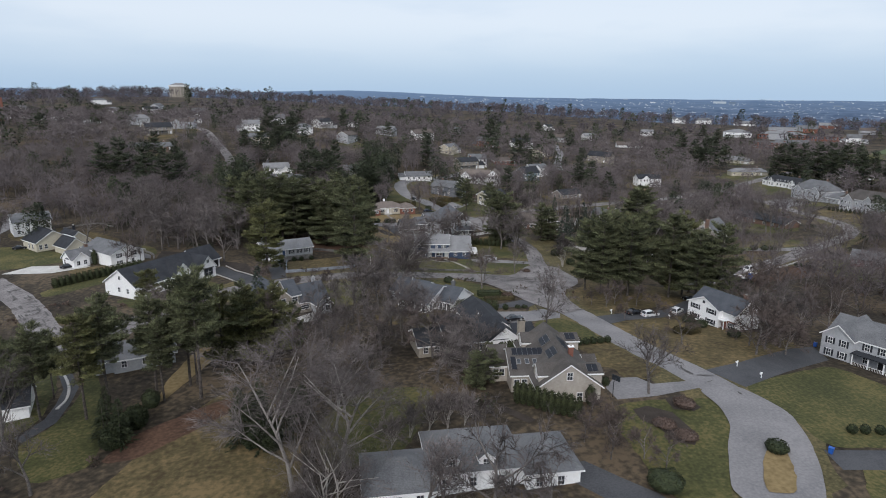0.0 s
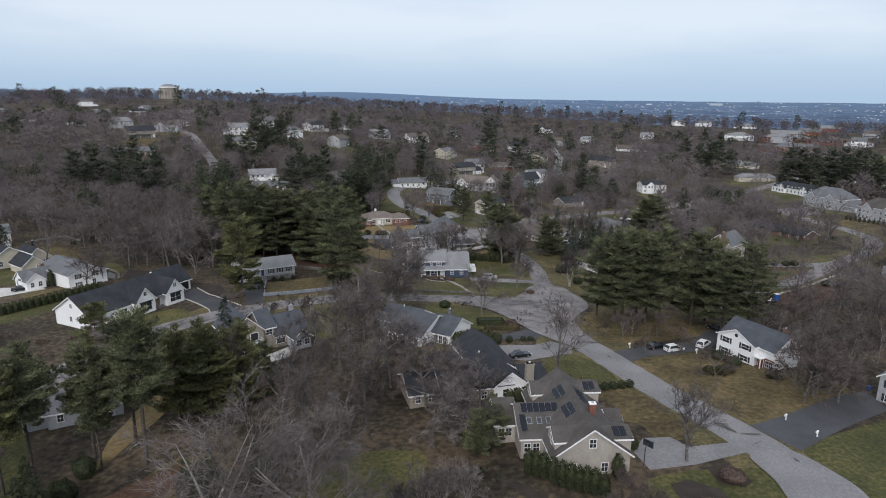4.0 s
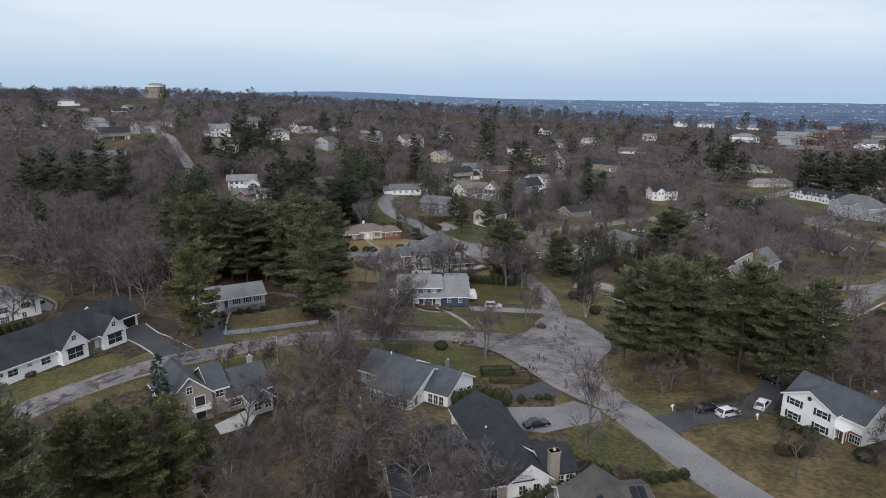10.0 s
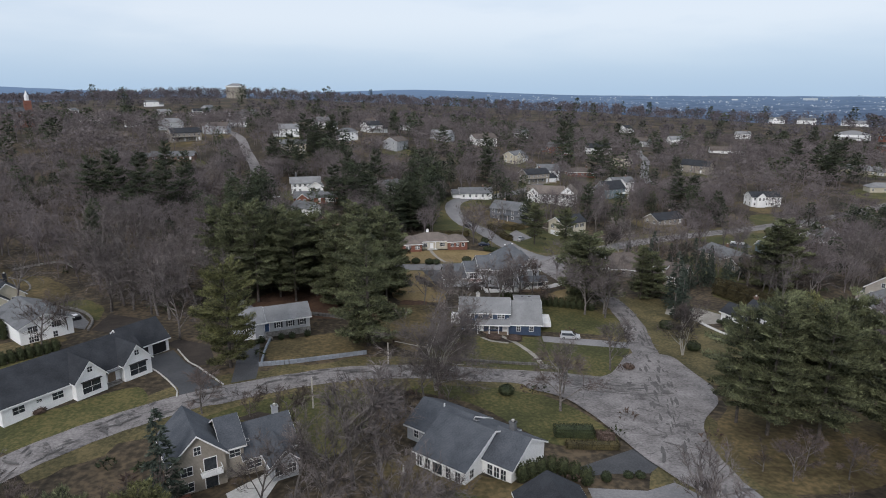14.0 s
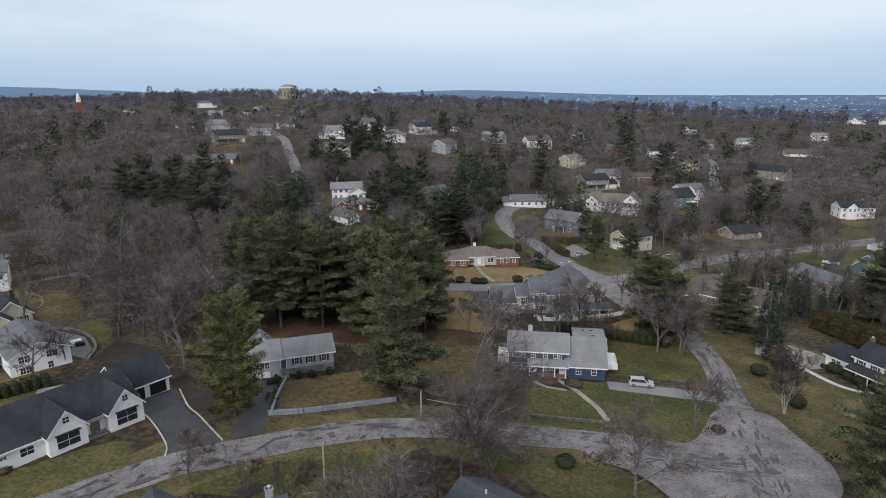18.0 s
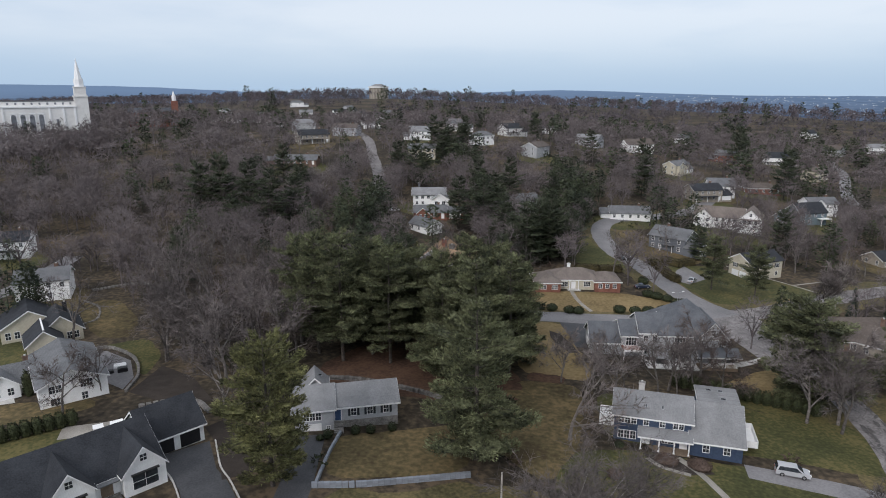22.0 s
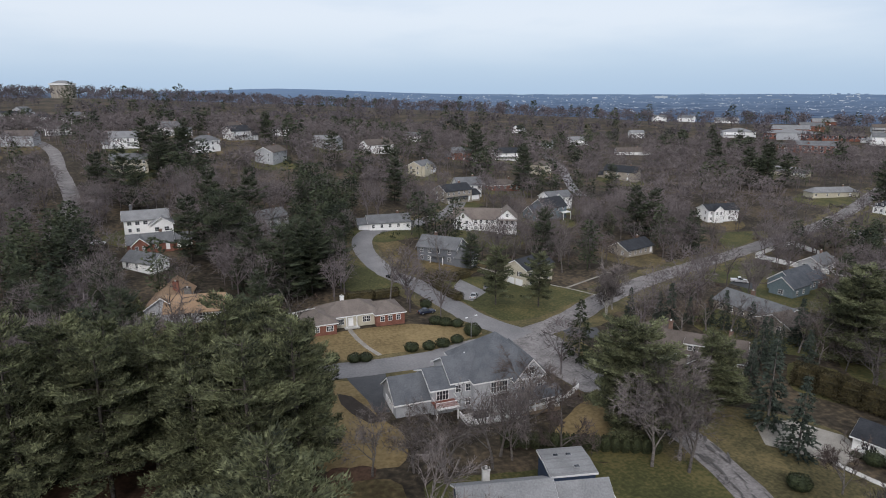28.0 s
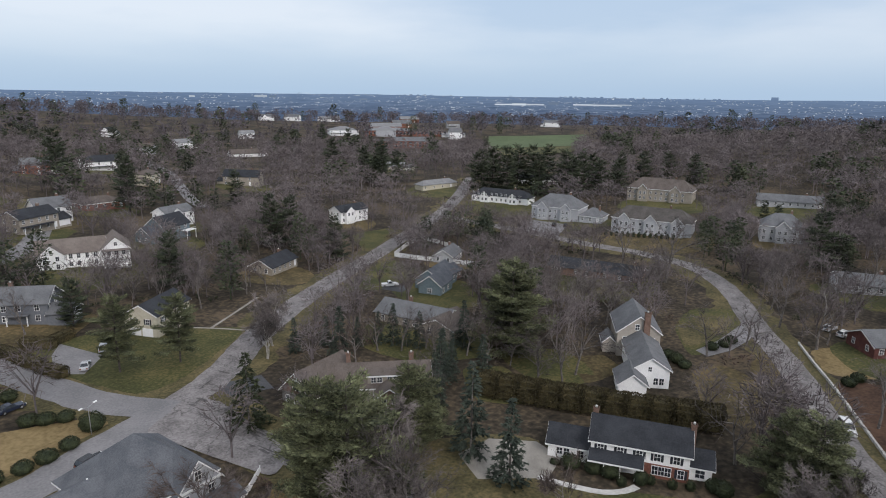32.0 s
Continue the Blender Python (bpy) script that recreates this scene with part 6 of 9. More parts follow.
lawn([(31, 0), (50, -1.6), (49.4, -6), (46.5, -12), (42.6, -17), (38.5, -23), (34, -30), (27, -26), (28, -8)], M_LAWN, "green lawn with mulch beds")
lawn([(58, 2), (74, 7), (86, 10), (90, -2), (82, -16), (72, -21), (58, -19.5), (60, -8)], M_LAWN, "green lawn before the porch house")
lawn([(62, -22), (78, -24), (90, -60), (55, -60), (52, -34)], M_LAWN, "green lawn by the drive")
lawn([(51, 39), (51.5, 42.4), (62, 45.5), (72, 48), (76, 35), (88, 31), (88, 15), (58, 9.5), (54, 17), (52, 28)], M_FIELD, "patchy tan lawn beside the road")
lawn([(-3, 95), (5, 96.5), (18.6, 94.5), (29, 89.5), (34, 80), (36, 70), (28, 70), (24, 70.7), (21.8, 73.7), (13.1, 87.4), (6, 91.4)], M_LAWN, "green lawn behind the white house")
lawn([(-56, -12), (-52, 2), (-39, 26), (-26, 18), (-22, -14), (-30, -40), (-50, -40)], M_FIELD, "rough brown-yellow field")
lawn([(-21, 8), (-12, 18), (2, 15), (-4, 0), (-8, -6), (-20, -9)], M_LAWN, "mossy green lawn among trees")
lawn([(65.5, 138), (74, 142), (82, 135), (91, 115), (90, 104), (80, 95), (67, 92), (62.6, 97), (61.8, 110), (63.6, 126)], M_VERGE, "green lawn in front of the colonial")
lawn([(68, 128), (95, 141), (90, 150), (75, 160), (68, 150)], M_VERGE, "patchy lawn under spruces and bare trees")
lawn([(14, 130), (20, 128), (40, 128), (58, 124.5), (60.6, 134), (60, 142), (52, 143), (40, 146), (30, 146), (14, 148)], M_LAWN, "olive-green back lawn behind the blue house")
lawn([(-9, 126), (4, 112), (10, 128), (12, 150), (-2, 150), (-6, 138)], M_FIELD, "tan grass strip under bare trees")
lawn([(176, 268), (192, 296), (220, 292), (200, 280)], M_LAWN, "roadside lawn")
lawn([(128, 236), (150, 246), (176, 256), (172, 240), (164, 228), (144, 226)], M_LAWN, "green lawn round the teal cottage")
lawn([(-122, 178), (-112.8, 183), (-98, 169.4), (-93, 157.9), (-99.4, 155.9), (-107.7, 162.5)], M_FIELD, "sloping tan lawn with a stone edge")
lawn([(-101, 121), (-89.7, 125), (-81, 127.6), (-77.4, 123.8), (-83.9, 117.6), (-95, 114)], M_FIELD, "tan lawn beside the white house")
lawn([(33.5, 256.5), (28.6, 259), (25.6, 268), (24, 280), (16, 272), (14, 250), (20, 238), (36, 240), (36.5, 249)], M_LAWN, "green lawn inside the bend of the lane")
lawn([(44, 294), (50, 276), (48, 262), (42, 258), (37, 266), (35, 280), (37, 297)], M_FIELD, "tan lawn with bare trees beside the lane")
lawn([(-96, 152), (-88.8, 158), (-79.5, 149), (-76.5, 138), (-79, 138.5), (-85, 147), (-93.5, 151.6)], M_LAWN, "green lawn round the terrace wall")
OPEN.append(np.array([(-95.5, 147), (-93.2, 149.5), (-82.8, 145), (-77.2, 137), (-76, 130), (-66, 127), (-57, 129), (-66, 139), (-76, 144)], dtype=float))
lawn([(-150, 158), (-128, 160), (-109, 146), (-104, 134), (-122, 126), (-150, 140)], M_LAWN, "sunken green lawn by the lane")
lawn([(-52, 98), (-47, 90), (-56, 82), (-66, 74), (-76, 84), (-68, 86)], M_LAWN, "green front lawn of the farmhouse")
lawn([(-100, 98), (-86.3, 109.4), (-76.1, 117.4), (-72.6, 113), (-77.6, 107.4), (-88, 98), (-96, 92)], M_LAWN, "back lawn with a row of small evergreens")
lawn([(-44, 148), (-36, 165), (-10, 168), (0, 150), (-2, 134), (-20, 138), (-38, 136)], M_LITTER, "rust-brown pine litter", name="litter")
lawn([(50.6, 54), (52, 70), (56, 77), (62, 84), (66, 92), (76, 88), (92, 76), (92, 60), (74, 56), (62, 53)], M_FIELD, "brown pine litter under tall pines", name="litter")
lawn([(112, 150), (122, 172), (136, 160), (128, 144)], M_LAWN, "green back lawn")
lawn([(150, 120), (160, 120), (168, 119), (156, 112), (146, 112)], M_FIELD, "tan verge lawn")
lawn([(158, 105), (171, 111), (177, 107), (176, 96), (162, 95)], M_DRY, "tan front lawn behind the low wall")
lawn([(138, 97), (156, 104), (160, 94), (140, 84), (124, 84), (120, 89)], M_LITTER, "bare brown yard", name="litter")

lawn([(130, 157), (139, 150), (134, 142.5), (122, 145), (119, 150.5)], M_FIELD, "tan and green back lawn")
lawn([(143, 130.5), (151, 125), (144.5, 114), (138, 112), (124, 110), (122, 120), (131.6, 125)], M_FIELD, "tan garden lawn behind the hedge")
lawn([(168, 143), (186, 144), (193, 130), (176, 126), (158.7, 128.4), (150, 133)], M_LAWN, "green side lawn by the road")
lawn([(98, 160), (110, 172), (118, 164), (104, 150)], M_LAWN, "green lawn before the spruces")
lawn([(84, 128), (89, 123), (96, 108), (110, 104), (108, 98), (92, 100), (86, 110)], M_LAWN, "green lawn beside the colonial", up=0.05)

OPEN.append(np.array([(40, 182), (58, 176), (72, 186), (100, 211), (130, 232), (160, 246), (158, 262), (120, 250), (92, 244), (62, 254), (40, 250), (40, 222), (36, 206)], dtype=float))
OPEN.append(np.array([(-40, 204), (-12, 198), (-8, 235), (-42, 246)], dtype=float))
OPEN.append(np.array([(-58, 276), (-30, 262), (-34, 300), (-56, 318)], dtype=float))
OPEN.append(np.array([(236, 158), (262, 165), (272, 175), (270, 252), (296, 262), (296, 300), (248, 305), (240, 230)], dtype=float))
OPEN.append(np.array([(-132, 198), (-112, 184), (-86, 156), (-74, 137), (-74, 129), (-86, 132), (-100, 144), (-119, 168)], dtype=float))
OPEN.append(np.array([(84, 148), (96, 166), (112, 156), (122, 128), (116, 112), (98, 108), (92, 124)], dtype=float))
OPEN.append(np.array([(112, 126), (124, 124), (136, 136), (120, 150), (110, 146)], dtype=float))
OPEN.append(np.array([(176, 110), (240, 160), (228, 172), (196, 150), (160, 126)], dtype=float))
OPEN.append(np.array([(-110, 95), (-76, 80), (-64, 110), (-74, 126), (-100, 122), (-128, 128), (-128, 108)], dtype=float))


def drive(pts, material, label, up=0.055):
    OPEN.append(np.array(pts, dtype=float))
    return drape("driveway", pts, material, up, label, "driveway")


drive([(-57.5, 108.5), (-51, 115), (-46.2, 107.7), (-43.1, 105), (-36, 96.5), (-42.8, 92), (-44, 95.4), (-49, 102)], M_DRIVE, "smooth dark asphalt driveway")
drive([(-37.5, 119), (-33.2, 120.5), (-30.6, 106), (-30, 99.5), (-34.5, 97.5), (-35.5, 106)], M_DRIVE, "worn dark grey driveway beside the wall")
drive([(35.5, 125), (48, 122.5), (59, 119.5), (58.5, 115.5), (47, 118), (35, 121)], M_NEWROAD, "grey driveway up to the blue house")
drive([(49.4, 48.4), (50.4, 41.5), (56.6, 44.1), (65.3, 45), (74.1, 47.3), (82.1, 54.3), (88, 62), (83.8, 62), (77.9, 57.3), (72.1, 52.5), (62.4, 51.2), (54.8, 49.6)], M_DRIVE, "dark asphalt driveway with parked cars")
drive([(56, 10), (66, 13), (84, 20), (91, 21), (88, 13), (72, 7), (59, 1.5)], M_DRIVE, "dark asphalt driveway")
drive([(57, -20), (72, -22), (96, -28), (96, -34), (70, -27), (56, -25)], M_DRIVE, "dark asphalt driveway by the kerb")
drive([(25, 48.5), (25.6, 57.8), (34, 56.2), (39, 58), (42, 53), (40.4, 49), (34, 47.7), (28.7, 46.6)], M_NEWROAD, "grey parking court")
drive([(26, 63.5), (36.9, 68.5), (39.6, 63.5), (36.3, 60.8), (30.7, 61.2), (25.5, 60.8)], M_DRIVE, "dark asphalt driveway of the white house")
drive([(32.5, 6), (36, 9.6), (40.5, 9), (42, 5.6), (50.5, 5.6), (50.8, 2.6), (40, 0.8), (32.5, 1)], M_NEWROAD, "grey driveway of the tan house")
drive([(16, -15), (19, -15.5), (22.5, -20.5), (26, -25), (33, -38), (26, -42), (18.8, -25), (15.5, -20)], M_DRIVE, "dark driveway of the grey-roofed house")
drive([(-77.5, 46), (-74.5, 46.6), (-70.8, 38.6), (-68.2, 33.6), (-67.6, 27), (-67.6, 20), (-71, 14), (-73, 16), (-70.2, 21.6), (-70.2, 27), (-71, 33.4), (-73.4, 38.4)], M_DRIVE, "curving dark driveway")
lawn([(-67, 20), (-67, 34), (-72, 44), (-69, 46), (-62, 27.5), (-57.6, 14), (-56.6, 4), (-64, 0), (-72, 12)], M_LAWN, "green lawn beside the curving drive")
lawn([(-71, 20), (-72, 33), (-76, 43), (-84, 44), (-86, 20), (-76, 12)], M_LAWN, "green lawn beyond the curving drive")
lawn([(-56, 4), (-53, 12), (-38, 22), (-35, 17), (-40, 13), (-50, 4)], M_LITTER, "rust-brown fallen leaves at the wood's edge", name="litter", up=0.06)
lawn([(-51, 21), (-41.5, 45), (-47, 49), (-51.5, 33)], M_DRY, "dry yellow grass under the pines")
drive([(8.6, 189), (17.4, 188), (16.8, 183), (14.9, 177), (14.6, 170), (11.9, 170.6), (11.3, 176), (9.3, 184)], M_DRIVE, "dark driveway beside the garage")
drive([(76, 143), (80, 150), (88, 149), (93, 142), (91, 136), (84, 134.5)], M_GRAVEL, "pale gravel turning circle")
drive([(54, 246), (58, 233), (51, 226), (47, 230), (50, 240)], M_NEWROAD, "grey driveway")
drive([(181, 128.5), (179, 124.6), (170, 124), (160, 126), (153, 129.5), (155, 133), (164, 130.5), (172, 129.5)], M_NEWROAD, "grey driveway from the road to the tall house", 0.09)
lawn([(156, 136), (168, 142), (182, 140), (184, 131), (172, 131), (160, 133)], M_VERGE, "tan side lawn under bare trees", up=0.07)
drive([(66, 203), (76, 200), (74, 193), (66, 196)], M_DRIVE, "dark driveway")
drive([(142, 228), (152, 233), (151, 224), (144, 220)], M_DRIVE, "driveway with a parked pickup")
drive([(250, 246), (272, 248), (272, 228), (247, 222)], M_NEWROAD, "broad pale forecourt")
drive([(-114, 130), (-97, 127), (-94, 124), (-104, 119), (-120, 122)], M_CONCRETE, "pale concrete driveway")

# yards of the houses farther off
yard_rnd = random.Random(6)
for hx, hy, hr in HOUSES:
    d = math.hypot(hx, hy - 40)
    if d > 190 and d < 560 and not any(inside(o, hx, hy) for o in OPEN):
        a0 = yard_rnd.uniform(0, 6.28)
        ox, oy = hx - hx / d * hr * 0.7, hy - (hy - 40) / d * hr * 0.7
        pts = [(ox + math.cos(a0 + 6.2832 * k / 9) * (hr + yard_rnd.uniform(1, 7)), oy + math.sin(a0 + 6.2832 * k / 9) * (hr + yard_rnd.uniform(1, 7))) for k in range(9)]
        m, w = yard_rnd.choice(((M_LAWN, "dull green winter lawn"), (M_LAWN, "dull green winter lawn"), (M_FIELD, "dry tan lawn")))
        drape("lawn", soft_outline(pts, 3.0), m, 0.05, w + " round a house", "lawn", 7.0)

# tar patches on the worn roads
patch_rnd = random.Random(8)
bm = bmesh.new()
for c, s in ((ROAD_WEST, 230), (ROAD_MID, 120), (ROAD_SOUTH, 14), (ROAD_EAST, 60), ([(40, 60), (46, 74), (52, 92), (57, 108)], 70), ([(30, 97), (44, 92), (58, 92)], 50)):
    line_c, line_s = spline(c)
    for k in range(s):
        i = patch_rnd.randrange(2, len(line_c) - 2)
        o = line_c[i] + line_s[i] * patch_rnd.uniform(-3, 3)
        a, ln, wd = patch_rnd.uniform(0, 3.14), patch_rnd.uniform(0.4, 2.6), patch_rnd.uniform(0.06, 0.42)
        d = Vector((-line_s[i][1], line_s[i][0])) if patch_rnd.random() < 0.6 else Vector((math.cos(a), math.sin(a)))
        n = Vector((-d.y, d.x))
        ring = []
        for j in range(10):
            t = 6.2832 * j / 10
            q = Vector(o) + d * math.cos(t) * ln * patch_rnd.uniform(0.6, 1.1) + n * math.sin(t) * wd * patch_rnd.uniform(0.6, 1.2)
            ring.append(bm.verts.new((q.x, q.y, lz(q.x, q.y) + 0.24)))
        bm.faces.new(ring)
me = bpy.data.meshes.new("tar_patches")
bm.to_mesh(me)
bm.free()
me.materials.append(M_TAR)
tagged(new("tar_patches", me), "dark tar repairs scattered over the worn roads", "road patch", kind="stuff")

# ---------------------------------------------------------------- single trees
for kind, x, y, hgt, k in (("red", 73, 17, 11.5, 1.2), ("red", 77.5, 20, 12, 1.2), ("red", 82, 21, 10, 1.2), ("red", 75.5, 22.5, 10, 1.1), ("red", 80, 16.5, 8, 1.2)):
    tree(kind, x, y, hgt, "beside the white two-storey house", k)
for kind, x, y, hgt, k in (("oak", 13.1, 26.5, 9, 1.3), ("oak", 9.0, 31, 10, 1.2), ("maple", 15.5, 30.5, 8, 1.4), ("oak", 10, 21, 9, 1.3), ("wide", 6.2, 24, 10, 1.1), ("wide", 8.6, 17, 8, 1.2), ("maple", 3.5, 29, 12, 1.1), ("slim", 5.0, 37, 13, 1.2), ("oak", 2.5, 18, 11, 1.1), ("low_pine", 9.0, 12, 8, 1.2), ("low_pine", 12.5, 14.5, 7, 1.3), ("low_pine", 13.2, 19, 6.5, 1.2)):
    tree(kind, x, y, hgt, "beside the tan house", k)
for kind, x, y, hgt in (("olive", -36.2, 105, 24), ("low_pine", -7.7, 118, 27.5), ("pine", -3.4, 151, 27), ("low_pine", -2, 160, 24), ("low_pine", -38, 164, 24), ("low_pine", -30, 164, 25), ("low_pine", -17, 148.6, 22), ("pine", -45.7, 155, 28), ("pine", -39.3, 152, 29), ("pine", -34, 157, 27), ("pine", -29, 153, 26), ("pine", -23.6, 158, 25), ("pine", -18, 155, 26), ("pine", -12.5, 160, 28), ("pine", -6.5, 164, 26), ("low_pine", -10, 146, 27), ("olive", -22, 166, 21), ("pine", -52, 162, 26)):
    tree(kind, x, y, hgt, "behind the grey ranch house", 1.0 if kind == "pine" else 1.12)
for kind, x, y, hgt in (("pine", 59.5, 77, 22), ("pine", 62.3, 72, 25), ("pine", 66.5, 76, 25), ("pine", 69.5, 69, 25), ("pine", 76, 73, 26), ("pine", 81.6, 67, 26), ("olive", 87.9, 70, 25), ("pine", 85, 59, 22), ("pine", 90, 56, 24), ("olive", 73, 80, 24), ):
    tree(kind, x, y, hgt, "on the wooded corner")
for kind, x, y, hgt, where in (("pine", 53.4, 154.7, 21.5, "by the side road"), ("pine", 73.9, 156, 17, "among spruces"), ("wide", 6.2, 94, 20, "at the roadside"), ("maple", 45.4, 103, 12.5, "at the lawn's corner"), ("maple", 31.3, 91, 10.5, "beside the road"), ("oak", 7.6, 127.4, 17, "beside the blue house"), ("maple", 56.8, 139, 15.5, "by the road"), ("birch", 66.7, 112, 13, "on the lawn"), ("maple", -8.6, 61, 20, "behind the white house"), ("maple", -12, 57, 17, "behind the white house"), ("slim", -5, 65, 16, "behind the white house"), ("maple", 28.7, 83.5, 14, "on the lawn"), ("oak", -3.3, 45, 16, "beside the dark house"), ("maple", 1.5, 37, 13, "beside the dark house"), ("oak", 3, 48, 12, "beside the dark house"), ("maple", 7, 26, 12, "beside the dark house"), ("red", -28, 83.5, 6, "by the road"), ("maple", -21.5, 57, 11, "below the taupe house"), ("slim", -17, 60, 11, "below the taupe house"), ("maple", 60, 25, 9.5, "at the roadside"), ("red", 56.5, 45.5, 5, "by the driveway"), ("red", 65.5, 45.8, 6, "by the driveway"), ("red", 57, 57, 7, "under the pines"), ("red", 61, 60, 7, "under the pines"), ("red", 66, 57, 7, "under the pines"), ("red", 54, 60, 5, "under the pines"), ("spruce", -34.8, 59.4, 16, "beside the taupe house"), ("maple", -104.7, 153.7, 17, "beside the cream house"), ("oak", -76.5, 146, 17, "above the terrace"), ("maple", -82, 121, 13, "beside the white house"), ("slim", -79.8, 128.6, 11, "beside the white house"), ("maple", -71, 146, 18, "above the terrace"), ("oak", -65, 142, 16, "above the terrace"), ("maple", 39.2, 2, 14, "on the front lawn"), ("maple", 32.5, 38.2, 14.5, "by the parking court"), ("wide", -20, -22, 17, "in the field"), ("oak", 2, -26, 18, "in front of the grey-roofed house"), ("maple", -4, -22, 13, "in front of the grey-roofed house"), ("slim", -7, -22, 11, "in front of the grey-roofed house"), ("oak", 5, -24, 10, "in front of the grey-roofed house"), ("red", 11, -22.5, 7, "in front of the grey-roofed house"), ("birch", -9.4, -4.2, 6.5, "behind the grey-roofed house"), ("birch", -6, -2, 7, "behind the grey-roofed house"), ("birch", -2.6, -0.8, 7.5, "behind the grey-roofed house"), ("birch", 0.9, -0.6, 7.5, "behind the grey-roofed house"), ("birch", 3.6, -0.6, 7, "behind the grey-roofed house"), ("red", 21, -10.7, 5.5, "beside the dark driveway"), ("red", 24, -6, 6, "beside the dark driveway"), ("red", 27, -9.5, 6, "beside the dark driveway"), ("maple", 82.4, 27.5, 11, "beside the white house"), ("oak", 88, 31, 12, "beside the white house"), ("red", 85, 25, 9, "beside the white house"), ("maple", 91, 26, 11, "beside the white house"), ("red", 25, -13, 6, "beside the dark driveway"), ("red", 28, -17, 6, "beside the dark driveway"), ("red", 26, -9, 6, "beside the dark driveway"), ("red", 30, -20, 6, "beside the dark driveway"), ("red", 23, -16, 6, "beside the dark driveway")):
    tree(kind, x, y, hgt, where)
for x, y, hgt, k in ((-24.6, -11.0, 23.5, 1.1), (-17.2, -7.8, 23, 1.15), (-18, 3.6, 16, 1.2)):
    tree("grey_oak", x, y, hgt, "in the field", k)
for kind, x, y, hgt in (("tall_pine", -43, 23, 25.5), ("tall_pine", -46, 29, 22.5), ("tall_pine", -52, 27.4, 19.5), ("tall_pine", -59.5, 23.3, 22), ("tall_pine", -62.5, 20, 20), ("tall_pine", -70.7, 21.5, 18.3), ("pine", -78, 26, 15.5), ("olive", -40.6, 37, 18), ("olive", -35, 36, 17.5), ("olive", -30, 40.5, 17), ("low_pine", -38, 43, 14), ("low_pine", -33, 45.5, 13), ("low_pine", -26, 44, 11)):
    tree(kind, x, y, hgt, "in the wood")
for kind, x, y, hgt in (("dark_fir", 61.6, 183.7, 15), ("low_pine", 55.4, 151, 22), ("low_pine", 77.5, 157.3, 15), ("low_pine", 101, 99.6, 15.5), ("low_pine", 104.2, 103.6, 14), ("low_pine", 123.5, 167, 22), ("spruce", 81.4, 148.3, 18), ("spruce", 78.8, 138.8, 15.5), ("low_pine", 127.8, 169.7, 23), ("spruce", 102.7, 198, 7.7), ("spruce", 106.7, 195, 9), ("spruce", 97, 203, 8), ("pine", 67.8, 218, 16), ("pine", 56.5, 222, 17), ("spruce", 89, 205, 9), ("spruce", 112, 186, 10), ("spruce", 100, 170, 13), ("spruce", 106, 163, 12)):
    tree(kind, x, y, hgt, "between the gardens", 1.5 if kind == "low_pine" else 1.0)
for kind, x, y, hgt in (("maple", 57.7, 142.5, 17), ("oak", 61, 149, 17), ("maple", 52, 142, 16), ("red", 76.4, 128, 9), ("birch", 91, 99.5, 11), ("maple", 36.8, 157, 16), ("maple", 7.4, 150.6, 11), ("oak", 14, 150, 12), ("maple", 20.3, 150, 11), ("maple", 29, 151, 14), ("slim", 34.3, 152, 13), ("oak", 18, 146, 14), ("maple", 207, 159, 24), ("oak", 221.7, 180, 19), ("oak", 173, 109.5, 19), ("maple", 153, 129.6, 15), ("maple", 166, 124, 13), ("oak", 184, 120, 17), ("red", 132, 112, 9), ("red", 127, 108, 8), ("maple", 122, 112, 9), ("birch", 101.5, 96, 9), ("slim", 137, 94, 15), ("oak", 118, 156, 15), ("maple", 124, 150, 16), ("birch", 88, 212, 14), ("birch", 82, 206, 12), ("red", 122, 216, 9), ("red", 113, 182, 10), ("maple", 146, 240, 10), ("oak", 150, 168, 16), ("maple", 158, 158, 15), ("oak", 108, 112, 14), ("red", 104, 106, 9)):
    tree(kind, x, y, hgt, "between the gardens")

for x, y, hgt in ((-121, 264, 24), (-109, 264, 23), (-130, 264, 21), (-98, 258, 21), (-92, 268, 18), (-106, 242, 16), (-21, 285, 18), (-13, 292, 18), (-27, 276, 19), (-51, 411, 18), (-40, 411, 16), (5, 485, 17), (54, 400, 13), (67, 394, 16), (92, 265, 16)):
    tree("mid_pine", x, y, hgt * 1.15, "among the houses on the slope")
for x, y, hgt in ((291, 370, 26), (292, 386, 24), (316, 381, 20), (310, 309, 26), (315, 302, 28), (317, 293, 28), (329, 293, 28), (333, 285, 28), (338, 278, 28), (338, 266, 26), (339, 256, 24), (341, 246, 22), (325, 276, 24), (331, 258, 24), (348, 238, 20), (315, 443, 24), (150, 295, 19), (158, 294, 18), (157, 266, 15), (317, 153, 11), (316, 147, 10), (126, 430, 26), (222, 579, 20), (248, 121, 19)):
    tree("mid_pine", x, y, hgt * (1.0 if x > 280 else 1.15), "beyond the villas" if x > 280 else "between the gardens")
for x, y, hgt in ((-37, 404, 21), (-56, 346, 20), (-50, 338, 18), (-52, 249, 8), (-46, 256, 8), (-64, 240, 11), (-55, 402, 21), (-44, 388, 19), (-17, 272, 20), (-11, 274, 17), (4, 243, 19), (9, 244, 18), (0, 236, 19), (57, 351, 18), (133, 374, 22), (25, 303, 12), (317, 397, 22), (165, 206, 12), (-8, 256, 17), (16, 250, 15)):
    tree("mid_pine", x, y, hgt * 1.15, "on the slope")

